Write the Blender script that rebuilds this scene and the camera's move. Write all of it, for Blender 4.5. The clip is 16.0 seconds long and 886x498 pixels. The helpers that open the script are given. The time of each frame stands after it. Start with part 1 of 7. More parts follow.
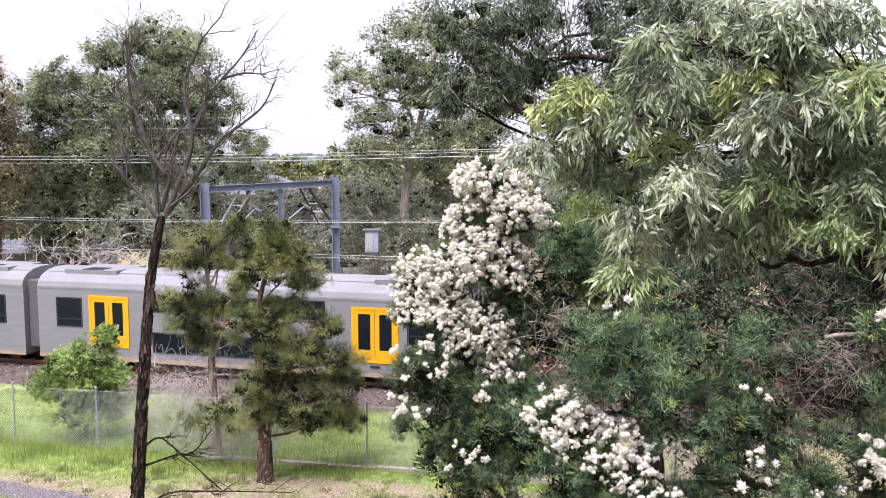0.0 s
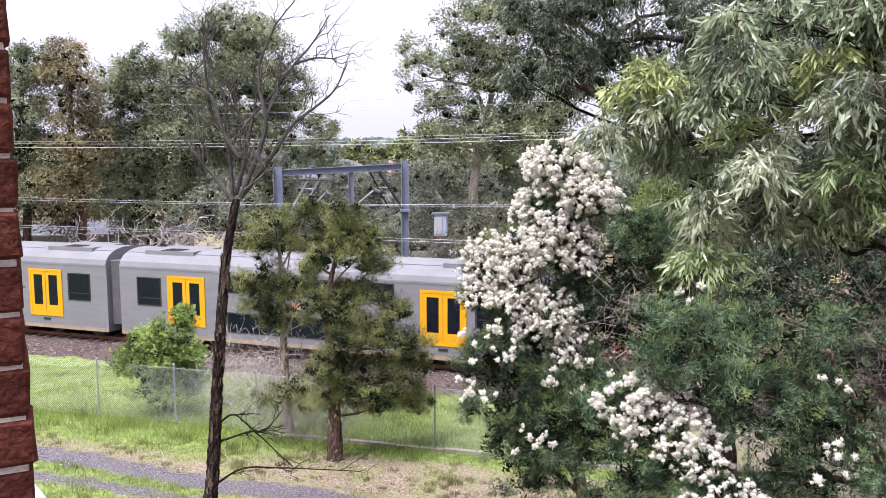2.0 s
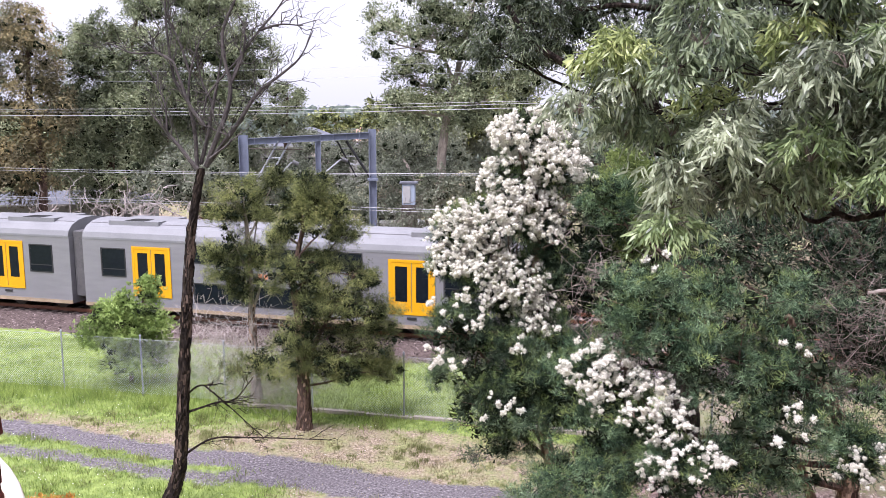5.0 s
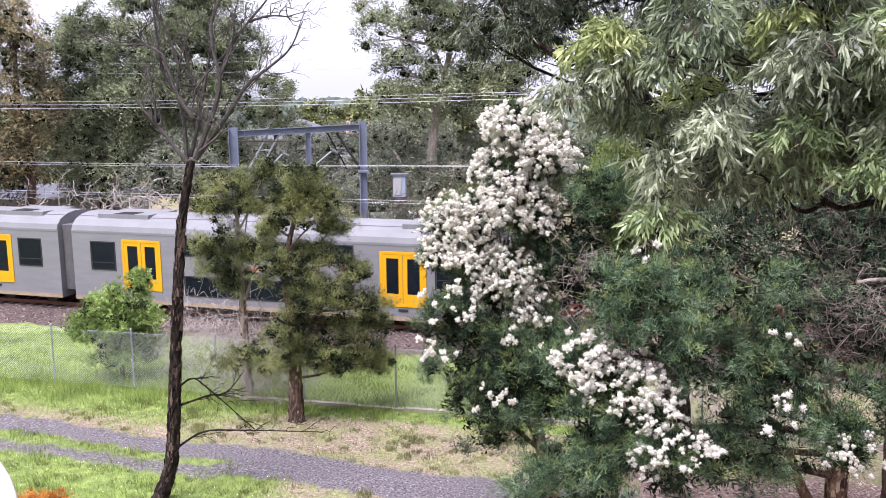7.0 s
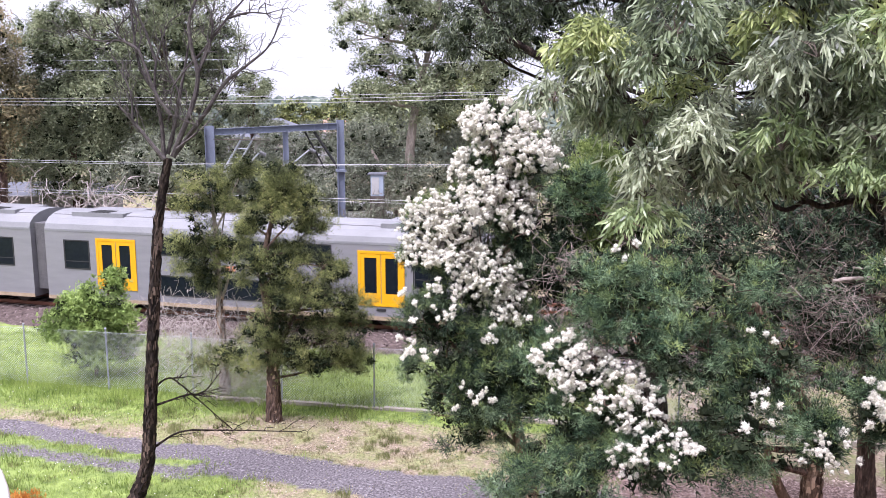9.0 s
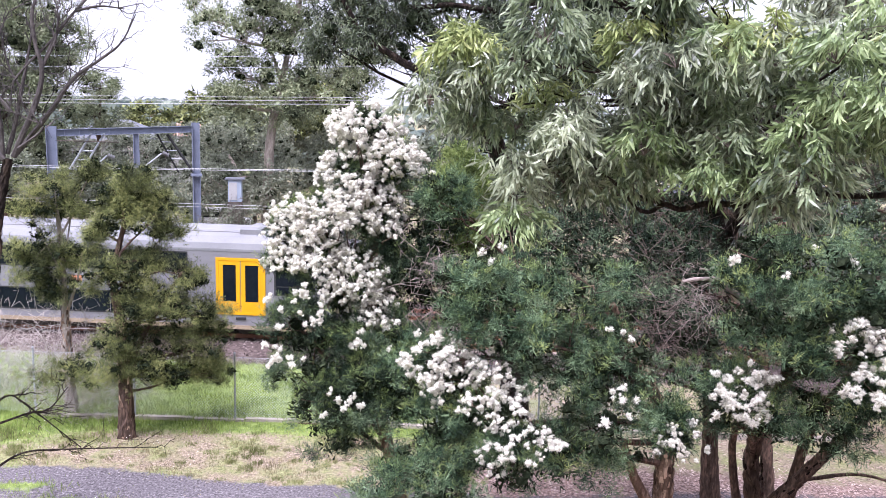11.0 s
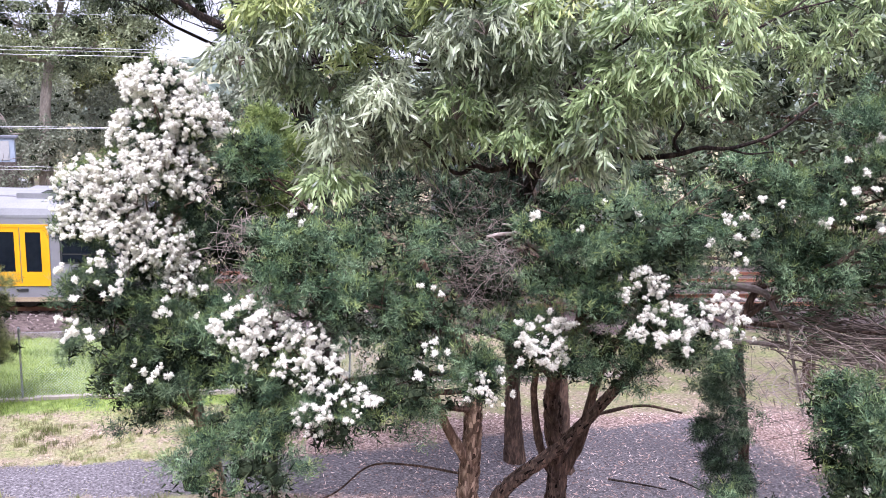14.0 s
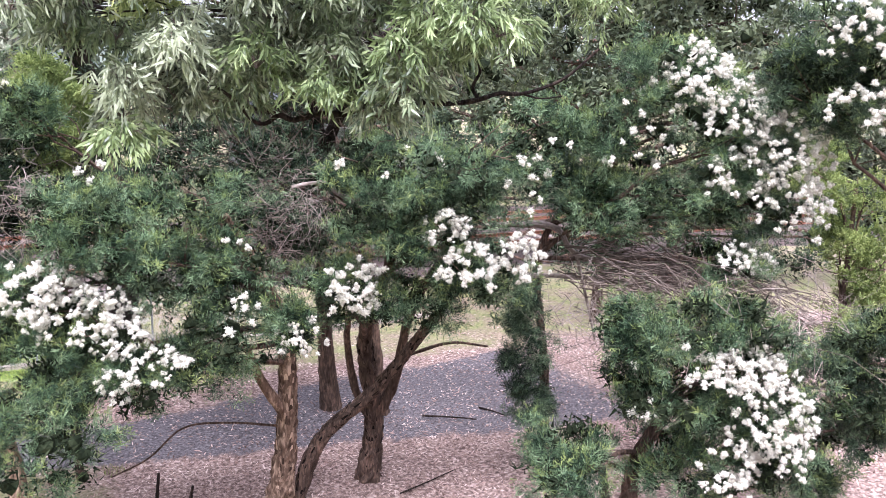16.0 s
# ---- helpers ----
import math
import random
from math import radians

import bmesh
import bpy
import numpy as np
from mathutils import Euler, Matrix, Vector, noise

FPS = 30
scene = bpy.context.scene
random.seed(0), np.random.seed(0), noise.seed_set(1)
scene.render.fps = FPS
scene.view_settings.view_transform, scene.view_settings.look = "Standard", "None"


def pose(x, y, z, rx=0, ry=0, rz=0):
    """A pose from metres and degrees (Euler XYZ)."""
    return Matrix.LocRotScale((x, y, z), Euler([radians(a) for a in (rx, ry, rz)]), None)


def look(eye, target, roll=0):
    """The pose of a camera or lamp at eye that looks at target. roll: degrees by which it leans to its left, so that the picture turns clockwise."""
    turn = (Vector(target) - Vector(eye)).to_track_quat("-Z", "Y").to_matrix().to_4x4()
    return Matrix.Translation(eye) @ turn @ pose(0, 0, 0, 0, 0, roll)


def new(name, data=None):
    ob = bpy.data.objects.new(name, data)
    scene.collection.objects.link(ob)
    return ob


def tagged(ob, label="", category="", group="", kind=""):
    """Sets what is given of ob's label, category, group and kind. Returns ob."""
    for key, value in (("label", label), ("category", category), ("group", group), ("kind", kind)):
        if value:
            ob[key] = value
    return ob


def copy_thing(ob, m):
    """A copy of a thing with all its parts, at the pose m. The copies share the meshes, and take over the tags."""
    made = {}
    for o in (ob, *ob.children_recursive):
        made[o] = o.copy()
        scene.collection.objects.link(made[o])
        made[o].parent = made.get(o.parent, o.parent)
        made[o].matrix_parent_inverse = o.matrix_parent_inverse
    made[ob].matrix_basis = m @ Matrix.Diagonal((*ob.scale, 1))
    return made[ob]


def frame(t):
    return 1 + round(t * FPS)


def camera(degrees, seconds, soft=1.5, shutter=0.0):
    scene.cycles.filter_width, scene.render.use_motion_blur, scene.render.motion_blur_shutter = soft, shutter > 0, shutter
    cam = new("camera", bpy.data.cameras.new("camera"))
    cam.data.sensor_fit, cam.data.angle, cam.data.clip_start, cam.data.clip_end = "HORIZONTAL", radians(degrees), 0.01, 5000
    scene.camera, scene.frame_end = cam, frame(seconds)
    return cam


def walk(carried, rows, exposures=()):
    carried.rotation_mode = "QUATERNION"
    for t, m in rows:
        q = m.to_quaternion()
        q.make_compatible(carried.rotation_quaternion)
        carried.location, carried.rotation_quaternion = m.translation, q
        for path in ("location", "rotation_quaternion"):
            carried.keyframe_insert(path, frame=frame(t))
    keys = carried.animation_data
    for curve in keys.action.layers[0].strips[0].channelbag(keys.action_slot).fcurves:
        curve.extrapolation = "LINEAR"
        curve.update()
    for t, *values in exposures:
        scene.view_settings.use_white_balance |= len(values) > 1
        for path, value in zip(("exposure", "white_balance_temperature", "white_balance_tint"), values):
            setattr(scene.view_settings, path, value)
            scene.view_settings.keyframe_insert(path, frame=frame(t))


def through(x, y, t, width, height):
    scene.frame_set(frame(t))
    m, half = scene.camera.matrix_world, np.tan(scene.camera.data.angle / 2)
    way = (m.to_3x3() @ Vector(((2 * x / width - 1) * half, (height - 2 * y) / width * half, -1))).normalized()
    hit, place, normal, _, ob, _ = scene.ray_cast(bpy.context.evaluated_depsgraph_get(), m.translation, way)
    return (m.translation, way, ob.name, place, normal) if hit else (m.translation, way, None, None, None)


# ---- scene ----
cam = camera(56.48, 16.0, soft=0.8)
PATH = [
    (0.0, pose(0.000, 0.000, 9.000, 84.51, -0.02, 0.03)),
    (0.5, pose(0.000, 0.000, 9.000, 84.30, 0.12, 2.64)),
    (1.0, pose(0.000, 0.000, 9.000, 84.04, 0.15, 4.14)),
    (1.5, pose(0.000, 0.000, 9.000, 83.75, 0.11, 4.81)),
    (2.0, pose(0.000, 0.000, 9.000, 83.39, 0.06, 4.81)),
    (2.5, pose(0.000, 0.000, 9.000, 82.99, 0.04, 4.46)),
    (3.0, pose(0.000, 0.000, 9.000, 82.54, -0.09, 4.08)),
    (3.5, pose(0.000, 0.000, 9.000, 82.09, -0.05, 3.69)),
    (4.0, pose(0.000, 0.000, 9.000, 81.72, -0.00, 3.26)),
    (6.5, pose(0.000, 0.000, 9.000, 80.81, 0.13, 2.05)),
    (7.0, pose(0.000, 0.000, 9.000, 80.66, 0.22, 1.94)),
    (7.5, pose(0.000, 0.000, 9.000, 80.56, 0.26, 1.84)),
    (8.0, pose(0.000, 0.000, 9.000, 80.54, 0.23, 1.79)),
    (10.5, pose(-0.204, 0.024, 8.918, 81.13, -1.10, -6.18)),
    (11.0, pose(-0.211, 0.031, 8.921, 81.29, -1.38, -9.32)),
    (11.5, pose(-0.246, 0.051, 8.911, 81.62, -1.59, -11.81)),
    (12.0, pose(-0.263, 0.063, 8.934, 81.65, -1.39, -13.45)),
    (12.5, pose(-0.274, 0.087, 8.956, 81.27, -1.40, -14.72)),
    (13.0, pose(-0.301, 0.079, 8.972, 80.44, -1.67, -16.60)),
    (13.5, pose(-0.321, 0.052, 8.994, 79.46, -1.91, -19.37)),
    (14.0, pose(-0.365, 0.024, 8.983, 78.69, -2.14, -23.08)),
    (14.5, pose(-0.428, -0.041, 8.972, 78.06, -2.28, -26.98)),
    (15.0, pose(-0.478, -0.070, 8.967, 77.40, -2.33, -30.68)),
    (15.5, pose(-0.488, -0.047, 8.985, 76.53, -2.28, -34.04)),
    (16.0, pose(-0.458, -0.014, 8.998, 75.61, -2.18, -36.99)),
]
walk(cam, PATH, [(0.0, 1.15, 6230, 23), (2.0, 1.06, 6120, 23), (8.0, 1.13, 6020, 25), (11.0, 1.3, 5830, 26), (13.0, 1.34, 5750, 26), (16.0, 1.56, 5920, 22)])

# ---- world and sun: bright overcast ----
world = bpy.data.worlds.new("overcast_sky")
scene.world = world
world.use_nodes = True
wn, wl = world.node_tree.nodes, world.node_tree.links
sky = wn.new("ShaderNodeTexSky")
sky.sky_type = "NISHITA"
sky.sun_disc = False
sky.sun_elevation = radians(62)
sky.sun_rotation = radians(218)
sky.dust_density = 5.0
sky.air_density = 1.0
grey = wn.new("ShaderNodeHueSaturation")
grey.inputs["Saturation"].default_value = 0.12
wl.new(sky.outputs["Color"], grey.inputs["Color"])
cloud = wn.new("ShaderNodeMix")
cloud.data_type = "RGBA"
cloud.inputs["Factor"].default_value = 0.75
cloud.inputs["B"].default_value = (7.4, 7.6, 8.2, 1)
wl.new(grey.outputs["Color"], cloud.inputs["A"])
# an overcast sky is brighter overhead than at the horizon
where, split = wn.new("ShaderNodeTexCoord"), wn.new("ShaderNodeSeparateXYZ")
wl.new(where.outputs["Generated"], split.inputs["Vector"])
rise = wn.new("ShaderNodeMapRange")
rise.inputs["From Min"].default_value, rise.inputs["From Max"].default_value = 0.0, 1.0
rise.inputs["To Min"].default_value, rise.inputs["To Max"].default_value = 0.66, 1.36
wl.new(split.outputs["Z"], rise.inputs["Value"])
dome = wn.new("ShaderNodeVectorMath")
dome.operation = "SCALE"
wl.new(cloud.outputs["Result"], dome.inputs[0])
wl.new(rise.outputs["Result"], dome.inputs["Scale"])
wl.new(dome.outputs["Vector"], wn["Background"].inputs["Color"])
wn["Background"].inputs["Strength"].default_value = 0.112
sun_data = bpy.data.lights.new("sun", "SUN")
sun_data.energy = 3.7
sun_data.angle = radians(35)
sun_data.color = (1.0, 0.98, 0.96)
sun = new("sun", sun_data)
sun.matrix_world = look((-14, -18, 44), (0, 0, 0))

# ---- building helpers ----
TRACK = Matrix.Translation((-3, 34.2, 0)) @ Matrix.Rotation(math.atan2(-0.2425, 0.970), 4, "Z")


class Geo:
    """Collects vertices and faces of any one mesh as arrays."""

    def __init__(self):
        self.v, self.f, self.n = [], [], 0

    def add(self, verts, faces):
        verts, faces = np.asarray(verts, float).reshape(-1, 3), np.asarray(faces, int)
        self.v.append(verts)
        self.f.append(faces + self.n)
        self.n += len(verts)
        return self

    def box(self, x0, x1, y0, y1, z0, z1, m=None):
        v = np.array([(x, y, z) for x in (x0, x1) for y in (y0, y1) for z in (z0, z1)], float)
        if m is not None:
            v = np.array([m @ Vector(p) for p in v])
        return self.add(v, [(0, 1, 3, 2), (4, 6, 7, 5), (0, 4, 5, 1), (2, 3, 7, 6), (0, 2, 6, 4), (1, 5, 7, 3)])

    def tube(self, pts, radii, sides=7, rough=0.0, cap=True, seed=0):
        pts = np.asarray(pts, float)
        radii = np.broadcast_to(np.asarray(radii, float), (len(pts),))
        rng = np.random.default_rng(seed)
        tan = np.gradient(pts, axis=0)
        tan /= np.linalg.norm(tan, axis=1)[:, None] + 1e-9
        ref = np.array((0.0, 0.0, 1.0)) if abs(tan[0][2]) < 0.8 else np.array((1.0, 0.0, 0.0))
        a = np.cross(tan, ref)
        a /= np.linalg.norm(a, axis=1)[:, None] + 1e-9
        b = np.cross(tan, a)
        th = np.linspace(0, 2 * np.pi, sides, endpoint=False)
        rr = radii[:, None] * (1 + rough * rng.uniform(-1, 1, (len(pts), sides)))
        ring = pts[:, None] + rr[..., None] * (np.cos(th)[None, :, None] * a[:, None] + np.sin(th)[None, :, None] * b[:, None])
        i, j = np.meshgrid(np.arange(len(pts) - 1), np.arange(sides), indexing="ij")
        k = (j + 1) % sides
        faces = np.stack([i * sides + j, i * sides + k, (i + 1) * sides + k, (i + 1) * sides + j], -1).reshape(-1, 4)
        self.add(ring.reshape(-1, 3), faces)
        if cap:
            base = self.n - len(pts) * sides
            for start, turn in ((base, -1), (self.n - sides, 1)):
                self.f.append(np.array([[start + q for q in range(sides)][::turn]]))
        return self

    def mesh(self, name, smooth=False):
        me = bpy.data.meshes.new(name)
        v = np.concatenate(self.v)
        loops = np.concatenate([f.reshape(-1) for f in self.f])
        sizes = np.concatenate([np.full(len(f), f.shape[1]) for f in self.f])
        starts = np.concatenate([[0], np.cumsum(sizes)[:-1]])
        me.vertices.add(len(v))
        me.vertices.foreach_set("co", v.astype(np.float32).ravel())
        me.loops.add(len(loops))
        me.loops.foreach_set("vertex_index", loops.astype(np.int32))
        me.polygons.add(len(sizes))
        me.polygons.foreach_set("loop_start", starts.astype(np.int32))
        me.polygons.foreach_set("use_smooth", np.full(len(sizes), smooth))
        me.update(calc_edges=True)
        return me


def thing(name, at, label, category, group="", kind=""):
    ob = new(name)
    ob.empty_display_size = 0.2
    ob.matrix_world = at if isinstance(at, Matrix) else Matrix.Translation(at)
    return tagged(ob, label, category, group, kind)


def part(name, geo, mat, parent, label="", kind="", world=False, smooth=False):
    """One mesh object under a thing; world: the coordinates are the place's, not the thing's."""
    me = geo.mesh(name, smooth) if isinstance(geo, Geo) else geo
    if not me.materials:
        me.materials.append(mat)
    ob = new(name, me)
    ob.parent = parent
    if world:
        top = parent.parent or parent
        ob.matrix_basis = top.matrix_basis.inverted()
    return tagged(ob, label, kind=kind)


def solo(name, geo, mat, label, category, kind="", group="", smooth=False):
    me = geo.mesh(name, smooth) if isinstance(geo, Geo) else geo
    me.materials.append(mat)
    return tagged(new(name, me), label, category, group, kind)


# ---- materials ----
def material(name, a, b, rough=0.8, scale=4.0, fine=40.0, bump=0.3, metal=0.0, island=0.0, stretch=(1, 1, 1), c=None, spec=0.3):
    """Two colours mixed by coarse and fine noise in the object's own space, with a fine relief."""
    m = bpy.data.materials.new(name)
    m.use_nodes = True
    n, l = m.node_tree.nodes, m.node_tree.links
    p = n["Principled BSDF"]
    p.inputs["Roughness"].default_value, p.inputs["Metallic"].default_value = rough, metal
    p.inputs["Specular IOR Level"].default_value = spec
    co, mp = n.new("ShaderNodeTexCoord"), n.new("ShaderNodeMapping")
    mp.inputs["Scale"].default_value = stretch
    l.new(co.outputs["Object"], mp.inputs["Vector"])
    t1, t2 = n.new("ShaderNodeTexNoise"), n.new("ShaderNodeTexNoise")
    for t, s in ((t1, scale), (t2, fine)):
        t.inputs["Scale"].default_value, t.inputs["Detail"].default_value = s, 5
        l.new(mp.outputs["Vector"], t.inputs["Vector"])
    add = n.new("ShaderNodeMath")
    add.operation = "ADD"
    l.new(t1.outputs["Fac"], add.inputs[0])
    l.new(t2.outputs["Fac"], add.inputs[1])
    fac = add
    if island:
        g = n.new("ShaderNodeNewGeometry")
        mul = n.new("ShaderNodeMath")
        mul.operation = "MULTIPLY_ADD"
        l.new(g.outputs["Random Per Island"], mul.inputs[0])
        mul.inputs[1].default_value = island
        l.new(add.outputs[0], mul.inputs[2])
        fac = mul
    ramp = n.new("ShaderNodeValToRGB")
    half = n.new("ShaderNodeMath")
    half.operation = "MULTIPLY"
    half.inputs[1].default_value = 1 / (2 + island)
    l.new(fac.outputs[0], half.inputs[0])
    l.new(half.outputs[0], ramp.inputs["Fac"])
    e = ramp.color_ramp.elements
    e[0].position, e[1].position = 0.3, 0.7
    e[0].color, e[1].color = (*a, 1), (*b, 1)
    if c:
        x = e.new(0.5)
        x.color = (*c, 1)
    l.new(ramp.outputs["Color"], p.inputs["Base Color"])
    if bump:
        bp = n.new("ShaderNodeBump")
        bp.inputs["Strength"].default_value, bp.inputs["Distance"].default_value = bump, 0.05 if bump >= 1 else 0.02
        l.new(t2.outputs["Fac"], bp.inputs["Height"])
        l.new(bp.outputs["Normal"], p.inputs["Normal"])
    return m


def leaf_material(name, dark, mid, light, patch=0.7, through=0.3, rough=0.5, gloss=0.12, own=0.55):
    """Leaves: colour varies leaf by leaf and in soft patches over the crown; some light shines through."""
    m = bpy.data.materials.new(name)
    m.use_nodes = True
    n, l = m.node_tree.nodes, m.node_tree.links
    p, out = n["Principled BSDF"], n["Material Output"]
    p.inputs["Roughness"].default_value = rough
    p.inputs["Specular IOR Level"].default_value = gloss
    g, co, t = n.new("ShaderNodeNewGeometry"), n.new("ShaderNodeTexCoord"), n.new("ShaderNodeTexNoise")
    t.inputs["Scale"].default_value, t.inputs["Detail"].default_value = patch, 3
    l.new(co.outputs["Object"], t.inputs["Vector"])
    mix = n.new("ShaderNodeMath")
    mix.operation = "MULTIPLY_ADD"
    l.new(g.outputs["Random Per Island"], mix.inputs[0])
    mix.inputs[1].default_value = own
    sub = n.new("ShaderNodeMath")
    sub.operation = "MULTIPLY_ADD"
    l.new(t.outputs["Fac"], sub.inputs[0])
    sub.inputs[1].default_value, sub.inputs[2].default_value = 1.3, -0.145 - own / 2
    l.new(sub.outputs[0], mix.inputs[2])
    ramp = n.new("ShaderNodeValToRGB")
    e = ramp.color_ramp.elements
    e[0].position, e[1].position = 0.15, 0.95
    e[0].color, e[1].color = (*dark, 1), (*light, 1)
    x = e.new(0.55)
    x.color = (*mid, 1)
    l.new(mix.outputs[0], ramp.inputs["Fac"])
    l.new(ramp.outputs["Color"], p.inputs["Base Color"])
    tr, sh = n.new("ShaderNodeBsdfTranslucent"), n.new("ShaderNodeMixShader")
    l.new(ramp.outputs["Color"], tr.inputs["Color"])
    sh.inputs["Fac"].default_value = through
    l.new(p.outputs[0], sh.inputs[1])
    l.new(tr.outputs[0], sh.inputs[2])
    l.new(sh.outputs[0], out.inputs["Surface"])
    return m


BARK = material("rough_bark", (0.022, 0.014, 0.011), (0.25, 0.16, 0.12), 0.95, 6, 26, 1.0, stretch=(1, 1, 0.22), c=(0.08, 0.055, 0.043), spec=0.1)
PAPER_BARK = material("papery_bark", (0.03, 0.02, 0.016), (0.55, 0.4, 0.3), 0.9, 7, 22, 1.0, stretch=(1, 1, 0.3), c=(0.16, 0.105, 0.075), spec=0.1)
DARK_BARK = material("dark_bark", (0.006, 0.005, 0.005), (0.085, 0.062, 0.05), 0.95, 9, 34, 1.0, stretch=(1, 1, 0.25), c=(0.02, 0.015, 0.013), spec=0.08)
FLAKE = material("flaking_bark", (0.05, 0.032, 0.024), (0.55, 0.4, 0.3), 0.95, 9, 40, 0.5, stretch=(1, 1, 0.3), island=1.6, c=(0.2, 0.135, 0.098), spec=0.08)
DARK_FLAKE = material("dark_flaking_bark", (0.008, 0.006, 0.006), (0.15, 0.105, 0.085), 0.95, 9, 40, 0.5, stretch=(1, 1, 0.3), island=1.6, c=(0.04, 0.028, 0.023), spec=0.08)
PALE_BARK = material("pale_bark", (0.12, 0.1, 0.085), (0.38, 0.33, 0.28), 0.9, 6, 25, 0.6, stretch=(1, 1, 0.3), spec=0.1)
GREY_TWIG = material("grey_twig", (0.1, 0.08, 0.07), (0.34, 0.28, 0.25), 0.9, 3, 20, 0.4)
RED_TWIG = material("brown_twig", (0.042, 0.033, 0.027), (0.165, 0.127, 0.106), 0.9, 3, 20, 0.4)

# ---- ground: one sheet to the horizon ----
def smooth(a, b, x):
    t = np.clip((x - a) / (b - a), 0, 1)
    return t * t * (3 - 2 * t)


def across(x, y):
    """Metres beyond the near track's centre line, square to it."""
    return (x + 3) * 0.2425 + (y - 34.2) * 0.970


def ground_z(x, y):
    s = across(x, y)
    z = 1.5 * smooth(8.5, 12, s)
    far = np.hypot(x, y)
    z = z + smooth(110, 700, far) * 15.5 * smooth(60, 200, y)
    return z + 0.05 * np.sin(x * 0.7 + 1.3 * np.sin(y * 0.5)) * np.cos(y * 0.9 + x * 0.2) * smooth(3, 8, far)


def grown(a, b, step, reach):
    mid = np.arange(a, b + step / 2, step)
    out = [step]
    while sum(out) < reach:
        out.append(out[-1] * 1.35)
    out = np.cumsum(out)
    return np.concatenate([a - out[::-1], mid, b + out])


def path_mask(x, y):
    """1 on the gravel track, 0 off it; on the west it parts into two ruts."""
    w = 0.1 * np.sin(x * 0.9) + 0.05 * np.sin(x * 4.1 + 2 * y) + 0.05 * np.sin(x * 7.3 - y)
    east = np.maximum(x - 3, 0)
    top, low = 19.42 - 0.277 * x + 0.17 * east + w, 17.75 - 0.3 * x - 0.11 * east + w
    one = smooth(-0.25, 0.15, top - y) * smooth(-0.25, 0.15, y - low)
    rut1 = smooth(-0.2, 0.1, top - y) * smooth(-0.25, 0.1, y - top + 0.85)
    mid2 = 18.1 - 0.235 * x + w
    rut2 = smooth(-0.25, 0.3, 0.4 - np.abs(y - mid2))
    west = smooth(-5.2, -7.2, x)
    return one * (1 - west) * (1 - 0.22 * smooth(3, 7, x)) * smooth(17, 14.5, x) + np.maximum(rut1, 0.8 * rut2) * west


def covers(x, y):
    """Shares of lush grass, dry grass and leaf litter at a place."""
    fence = y - (23.75 - 0.187 * x)
    beyond = smooth(-1.6, -0.4, fence) * smooth(-3.0, -4.2, across(x, y))
    near_lawn = smooth(0.4, -0.6, y - (19.4 - 0.277 * x)) * smooth(-3, -6.5, x)
    green = np.clip(beyond * smooth(7.5, 4.5, x) + near_lawn + 0.75 * smooth(-4, -9, x) * smooth(-3.5, -1.5, fence), 0, 1)
    litter = smooth(1.0, 5.0, x) * smooth(2.5, 0.2, y - (20.5 - 0.277 * x))
    green = green * (1 - litter)
    bank = smooth(7.5, 9, across(x, y))
    green = np.maximum(green * (1 - bank), 0.2 * smooth(14, 22, across(x, y)))
    return green, np.clip(1 - green - litter, 0, 1), litter


gx, gy = grown(-26, 20, 0.3, 2600), grown(8, 46, 0.3, 2600)
mx, my = np.meshgrid(gx, gy, indexing="ij")
ground_geo = Geo()
gi, gj = np.meshgrid(np.arange(len(gx) - 1), np.arange(len(gy) - 1), indexing="ij")
k = gi * len(gy) + gj
ground_geo.add(np.stack([mx, my, ground_z(mx, my)], -1).reshape(-1, 3), np.stack([k, k + len(gy), k + len(gy) + 1, k + 1], -1).reshape(-1, 4))
ground_mesh = ground_geo.mesh("ground", True)
cover = ground_mesh.color_attributes.new("cover", "FLOAT_COLOR", "POINT")
green, dry, litter = covers(mx, my)
cover.data.foreach_set("color", np.stack([green, path_mask(mx, my), litter, np.ones_like(green)], -1).astype(np.float32).ravel())


